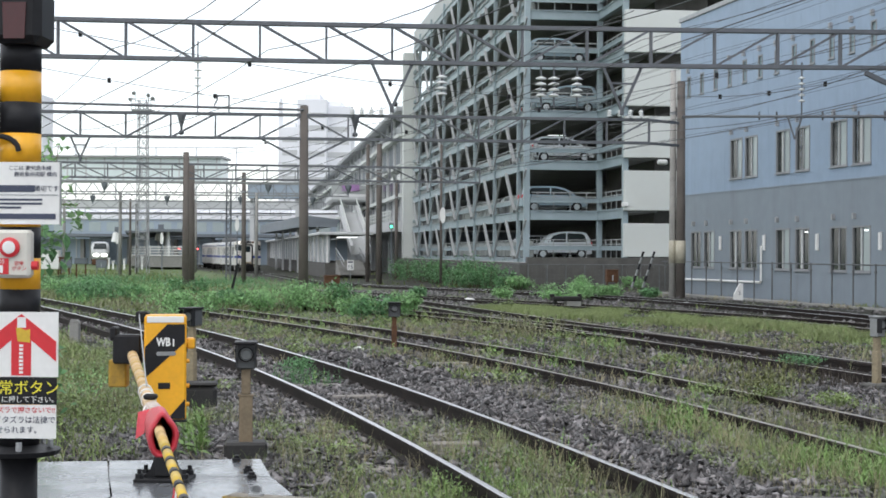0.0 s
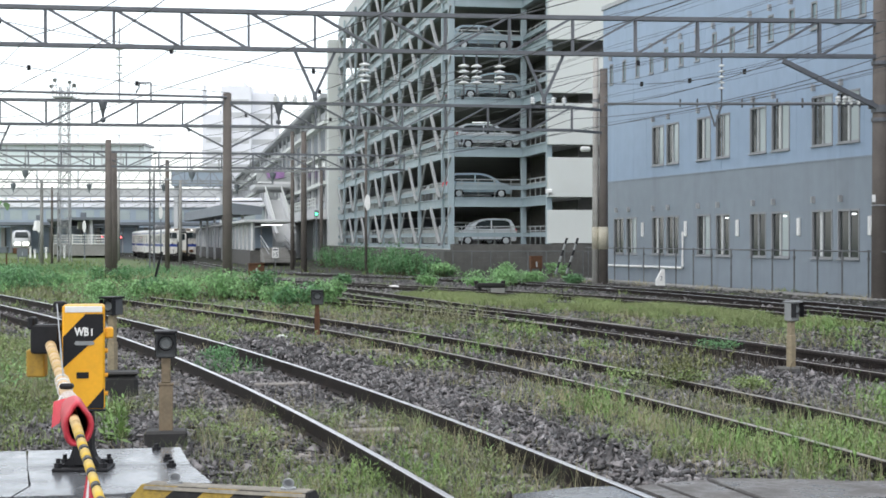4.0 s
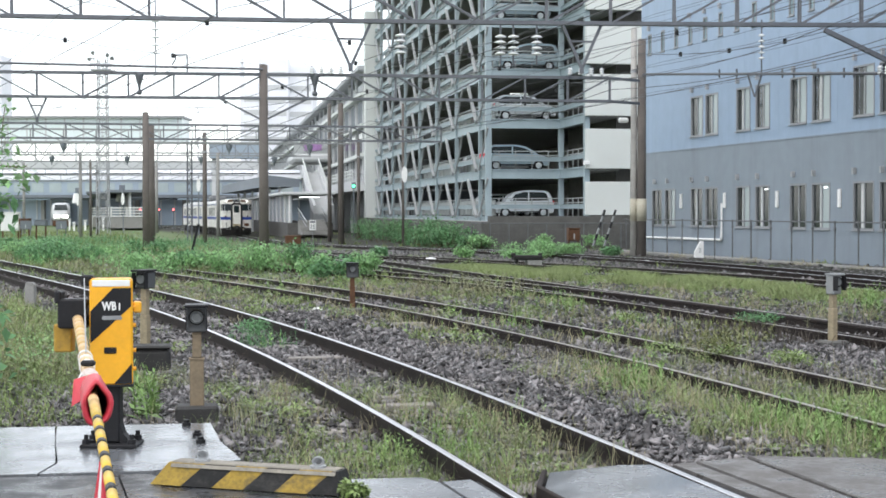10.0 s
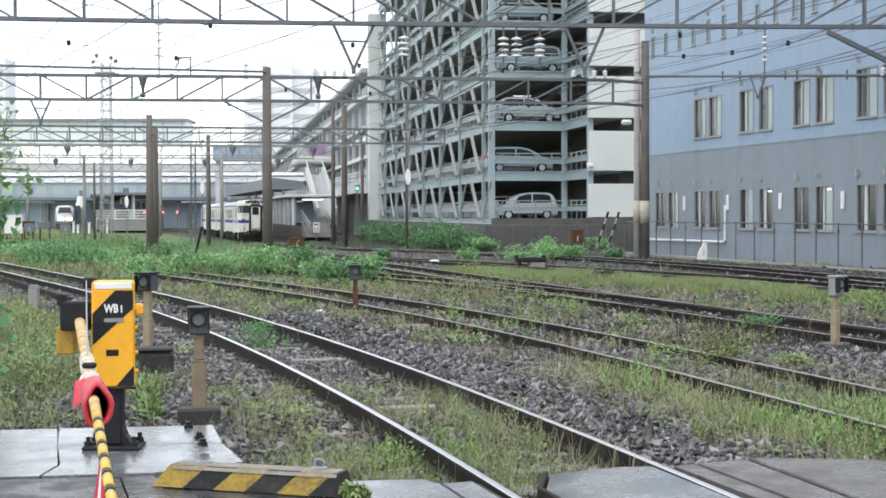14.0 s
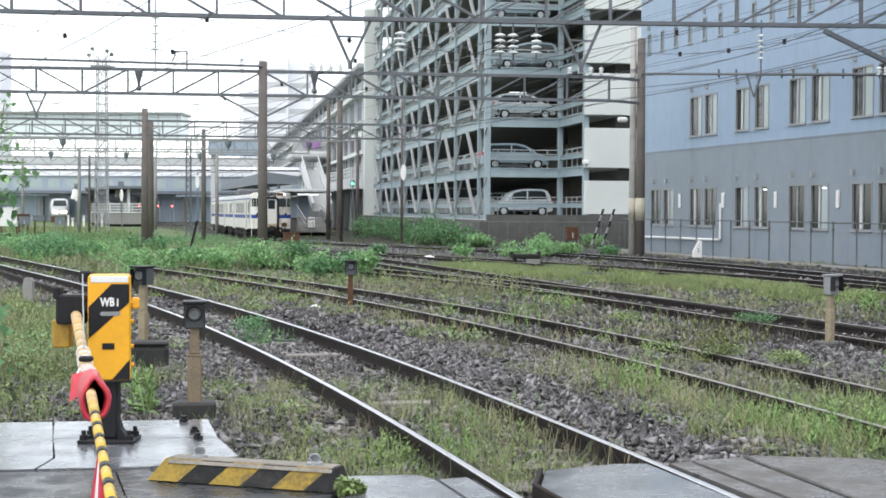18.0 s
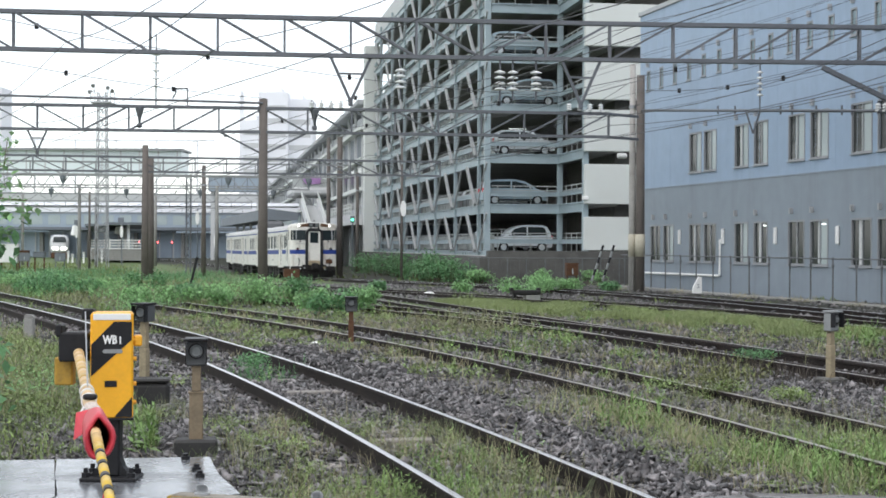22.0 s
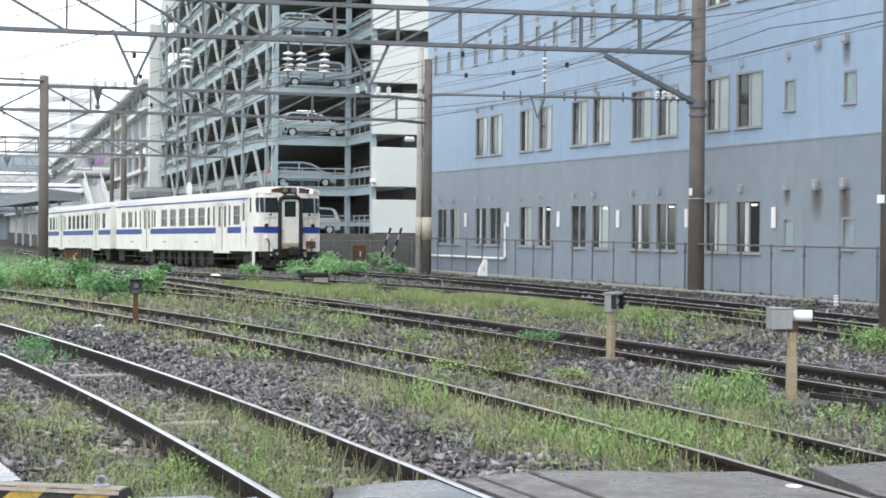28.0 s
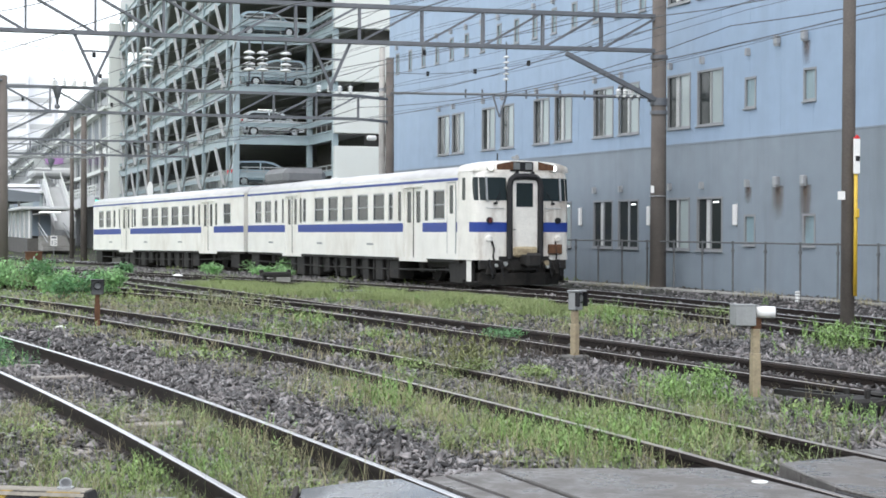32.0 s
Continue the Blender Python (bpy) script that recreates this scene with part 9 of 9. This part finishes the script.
def leaves(centers, radii, count, size, name, material, label, category="bush", flat=0.6, root=None):
    """Clumps of small folded leaves with gaps and an uneven outline, on thin stems."""
    vs, fs, sv = [], [], Geo()
    for (cx, cy, cz), (rx, ry, rz) in zip(centers, radii):
        n = count
        d = rng.normal(size=(n, 3))
        d /= np.linalg.norm(d, axis=1, keepdims=True)
        r = rng.uniform(0.35, 1.0, n) ** 0.6 * (1 + 0.3 * np.sin(d[:, 0] * 7 + d[:, 1] * 5 + cx))
        p = np.array([cx, cy, cz]) + d * r[:, None] * np.array([rx, ry, rz])
        p[:, 2] = np.maximum(p[:, 2] + fall(cy), -0.12 + fall(cy))
        a, tilt, s = rng.uniform(0, 2 * np.pi, n), rng.normal(0, flat, n), size * rng.uniform(0.5, 1.25, n)
        ax = np.stack([np.cos(a) * np.cos(tilt), np.sin(a) * np.cos(tilt), np.sin(tilt) - 0.25], 1)
        side = np.stack([-np.sin(a), np.cos(a), rng.normal(0, 0.35, n)], 1)
        tip, mid, base = p + ax * s[:, None], p + ax * s[:, None] * 0.45 + np.array([0, 0, 0.12]) * s[:, None], p
        k = len(vs) and sum(len(q) for q in vs)
        vs.append(np.stack([base, mid + side * s[:, None] * 0.36, tip, mid - side * s[:, None] * 0.36], 1).reshape(-1, 3))
        fs.append(np.array([(0, 1, 2, 3)])[None].repeat(n, 0).reshape(-1, 4) + (np.arange(n) * 4)[:, None] + k)
        for _ in range(5 if size > 0.1 else 2):
            q = rng.normal(size=3) * 0.5
            dz = fall(cy)
            sv.tube([root or (cx + q[0] * rx * 0.3, cy + q[1] * ry * 0.3, dz - 0.2), (cx + q[0] * rx * 0.7, cy + q[1] * ry * 0.6, (root[2] * 0.4 if root else dz) + cz * 0.6), (cx + q[0] * rx, cy + q[1] * ry, dz + cz + rz * 0.6)], [0.09 * size, 0.06 * size, 0.03 * size], 5)
    ob = thing(name, label, category)
    part("foliage", fast_mesh("foliage", np.concatenate(vs), np.concatenate(fs), material), None, ob)
    tagged(part("stem", sv, M_STEM, ob), kind="stuff")
    return ob


def bush(x, y, w, h, material=None, count=420, size=0.11, label="leafy green bush growing among the weeds"):
    m = max(2, int(w * 2))
    cs = [(x + rng.uniform(-w / 2, w / 2), y + rng.uniform(-w / 3, w / 3), h * rng.uniform(0.2, 0.55)) for _ in range(m)]
    rs = [(w * 0.3, w * 0.3, h * rng.uniform(0.35, 0.5)) for _ in range(m)]
    return leaves(cs, rs, count, size, "bush", material or M_LEAF, label)


MOUNDS = ((-18.5, 68, 3.0, 0.8, M_LEAF2), (-16.5, 64, 2.4, 0.7, M_LEAF), (-15.0, 58, 2.2, 0.7, M_LEAF2), (-13.1, 51.7, 1.8, 0.95, M_LEAF2), (-12.0, 50.5, 1.8, 0.95, M_LEAF2), (-12.3, 55.4, 1.6, 0.5, M_LEAF), (-8.9, 43.3, 1.4, 0.6, M_LEAF), (-10.2, 53.4, 1.3, 1.15, M_LEAF2), (-7.7, 42.1, 1.4, 0.74, M_LEAF),
          (-7.2, 43.8, 1.2, 0.6, M_LEAF2), (-6.4, 43.3, 1.3, 0.6, M_LEAF), (-5.8, 42.1, 1.2, 0.66, M_LEAF), (-5.2, 43.2, 1.6, 0.95, M_LEAF), (-4.5, 42.0, 1.5, 1.05, M_LEAF), (-3.8, 42.2, 1.3, 0.9, M_LEAF2), (-3.0, 37.8, 1.0, 0.75, M_LEAF), (-2.2, 36.3, 1.2, 0.73, M_LEAF2), (-1.6, 37.8, 1.0, 0.8, M_LEAF),
          (-2.1, 56.3, 1.0, 0.55, M_LEAF2), (1.0, 56.2, 1.2, 0.5, M_LEAF), (3.5, 59.7, 2.2, 0.8, M_LEAF), (4.0, 56.5, 1.8, 0.7, M_LEAF), (6.2, 56.5, 1.2, 0.4, M_LEAF2), (5.4, 60.0, 1.8, 0.6, M_LEAF), (2.6, 52.0, 1.4, 0.45, M_LEAF), (-20.0, 76, 3.0, 0.7, M_LEAF2))
for x, y, w, h, m_ in MOUNDS:
    bush(x, y, w * 0.95, h * 0.82, m_, 400, 0.1)
for k, (yl, w, h) in enumerate(((-8.6, 1.6, 0.9), (-6.5, 2.4, 1.6), (-3.5, 2.0, 1.2), (0.0, 2.6, 1.7), (4.5, 2.2, 1.3), (9.5, 2.8, 1.9), (15.0, 2.0, 1.2), (22.0, 3.0, 2.0), (30.0, 2.4, 1.5), (40.0, 3.0, 2.2))):
    p = GAR @ Vector((-2.7 - 0.15 * (k % 3), yl, 0))
    bush(p.x, p.y, w, h, M_LEAF2, 300, 0.16, "green creeper and shrubs along the dark retaining wall")
for x, y, w in ((2.6, 80.3, 1.8), (5.2, 80.6, 1.2), (8.0, 80.9, 1.4)):
    bush(x, y, w, 0.7, M_LEAF, 260, 0.13, "green shrub at the foot of the retaining wall")
for x, y, w, h, m_ in ((-2.3, 19.9, 0.7, 0.26, M_LEAF2), (2.75, 16.9, 0.75, 0.26, M_WEED), (3.3, 15.8, 0.6, 0.2, M_WEED), (4.2, 21.5, 0.6, 0.3, M_LEAF2), (3.2, 16.8, 0.7, 0.5, M_OLIVE), (-0.5, 8.42, 0.16, 0.14, M_WEED), (8.6, 26.0, 1.2, 0.3, M_WEED), (10.6, 19.0, 1.4, 0.35, M_WEED), (4.88, 14.3, 0.5, 0.4, M_SPROUT), (9.2, 20.9, 0.7, 0.5, M_SPROUT), (-4.45, 16.0, 0.9, 0.5, M_LEAF), (-4.2, 14.9, 0.8, 0.3, M_WEED)):
    bush(x, y, w * 1.15, h * 0.7, m_, 420, 0.03, "low leafy weed in the ballast")
bush(-5.72, 18.8, 0.6, 1.2, M_LEAF2, 700, 0.09, "dark leafy shrub at the edge of the verge")

leaves([(-3.95, 14.0, 2.38), (-3.85, 13.9, 2.05), (-3.72, 13.9, 1.85), (-3.95, 13.8, 1.62), (-4.1, 14.0, 2.2)], [(0.18, 0.2, 0.16), (0.16, 0.2, 0.2), (0.14, 0.15, 0.14), (0.2, 0.2, 0.08), (0.2, 0.2, 0.3)], 34, 0.085, "leafy_twigs", M_LEAF, "leafy green twigs reaching out from the small tree", "twigs", root=(-4.72, 14.02, 2.0))
# shrub-like tree at the edge of the verge
tree = leaves([(-4.5, 14.2, 1.95), (-4.7, 14.0, 2.4), (-4.25, 14.0, 1.55), (-4.9, 14.4, 1.2), (-4.75, 13.6, 0.8), (-4.35, 13.5, 0.6), (-4.1, 13.2, 0.4)], [(0.5, 0.5, 0.4), (0.45, 0.45, 0.3), (0.5, 0.4, 0.3), (0.6, 0.5, 0.4), (0.6, 0.6, 0.5), (0.55, 0.6, 0.45), (0.5, 0.5, 0.4)], 260, 0.1, "small_tree", M_LEAF2, "small leafy tree overhanging the verge", "tree")
trunk = Geo().tube([(-4.9, 14.1, -0.3), (-4.88, 14.1, 0.8), (-4.8, 14.05, 1.6), (-4.65, 14.0, 2.4)], [0.09, 0.07, 0.05, 0.02], 8)
part("trunk", trunk, M_STEM, tree)
for a, b in (((-4.85, 14.08, 1.1), (-4.3, 14.0, 1.6)), ((-4.75, 14.0, 1.8), (-4.35, 14.2, 2.0)), ((-4.8, 14.05, 1.5), (-5.1, 14.4, 2.1))):
    part("limb", Geo().tube([a, [(p + q) / 2 + 0.03 for p, q in zip(a, b)], b], [0.035, 0.025, 0.01], 6), M_STEM, tree)


# ---- what moves ----
def on_line(y):
    """The place of the railcars' line at y."""
    return Vector((curve_x(TRACK_E, y), y, fall(y)))


def car_pose(y_front):
    a = on_line(y_front)
    b = on_line(y_front + 20.0)
    d = (a - b).normalized()
    return Matrix.Translation(a) @ pose(0, 0, 0, 0, 0, math.degrees(math.atan2(d.y, d.x))) @ pose(0, 0, 0, 0, -math.degrees(math.asin(d.z)), 0)


# seconds and how far up the line the leading cab is
RUN = [(0, 170.0), (2, 165.5), (4, 160.6), (6, 155.4), (8, 150.0), (10, 144.0), (12, 136.6), (14, 128.4), (15, 124.3), (17, 116.4), (18, 112.8), (19, 109.3), (20, 105.3), (21, 100.6), (22, 94.8), (23, 89.6), (24, 84.4), (25, 79.4), (26, 74.8), (27, 69.4), (28, 64.2), (28.5, 61.6), (29, 58.8), (30, 52.9), (31, 46.8), (32, 40.8)]


def run_at(t):
    for (t0, y0), (t1, y1) in zip(RUN, RUN[1:]):
        if t0 <= t <= t1:
            return y0 + (y1 - y0) * (t - t0) / (t1 - t0)


def motions():
    walk(lead_car, [(t, car_pose(y)) for t, y in RUN])
    walk(rear_car, [(t, car_pose(y + 20.35)) for t, y in RUN])
    # wheels roll with the distance covered
    steps = [k / 15 for k in range(481)]
    for wheel, at in WHEELS:
        walk(wheel, [(t, Matrix.Translation(at) @ Matrix.Rotation((170.0 - run_at(t)) * 1.035 / 0.43, 4, "Y")) for t in steps])


motions()
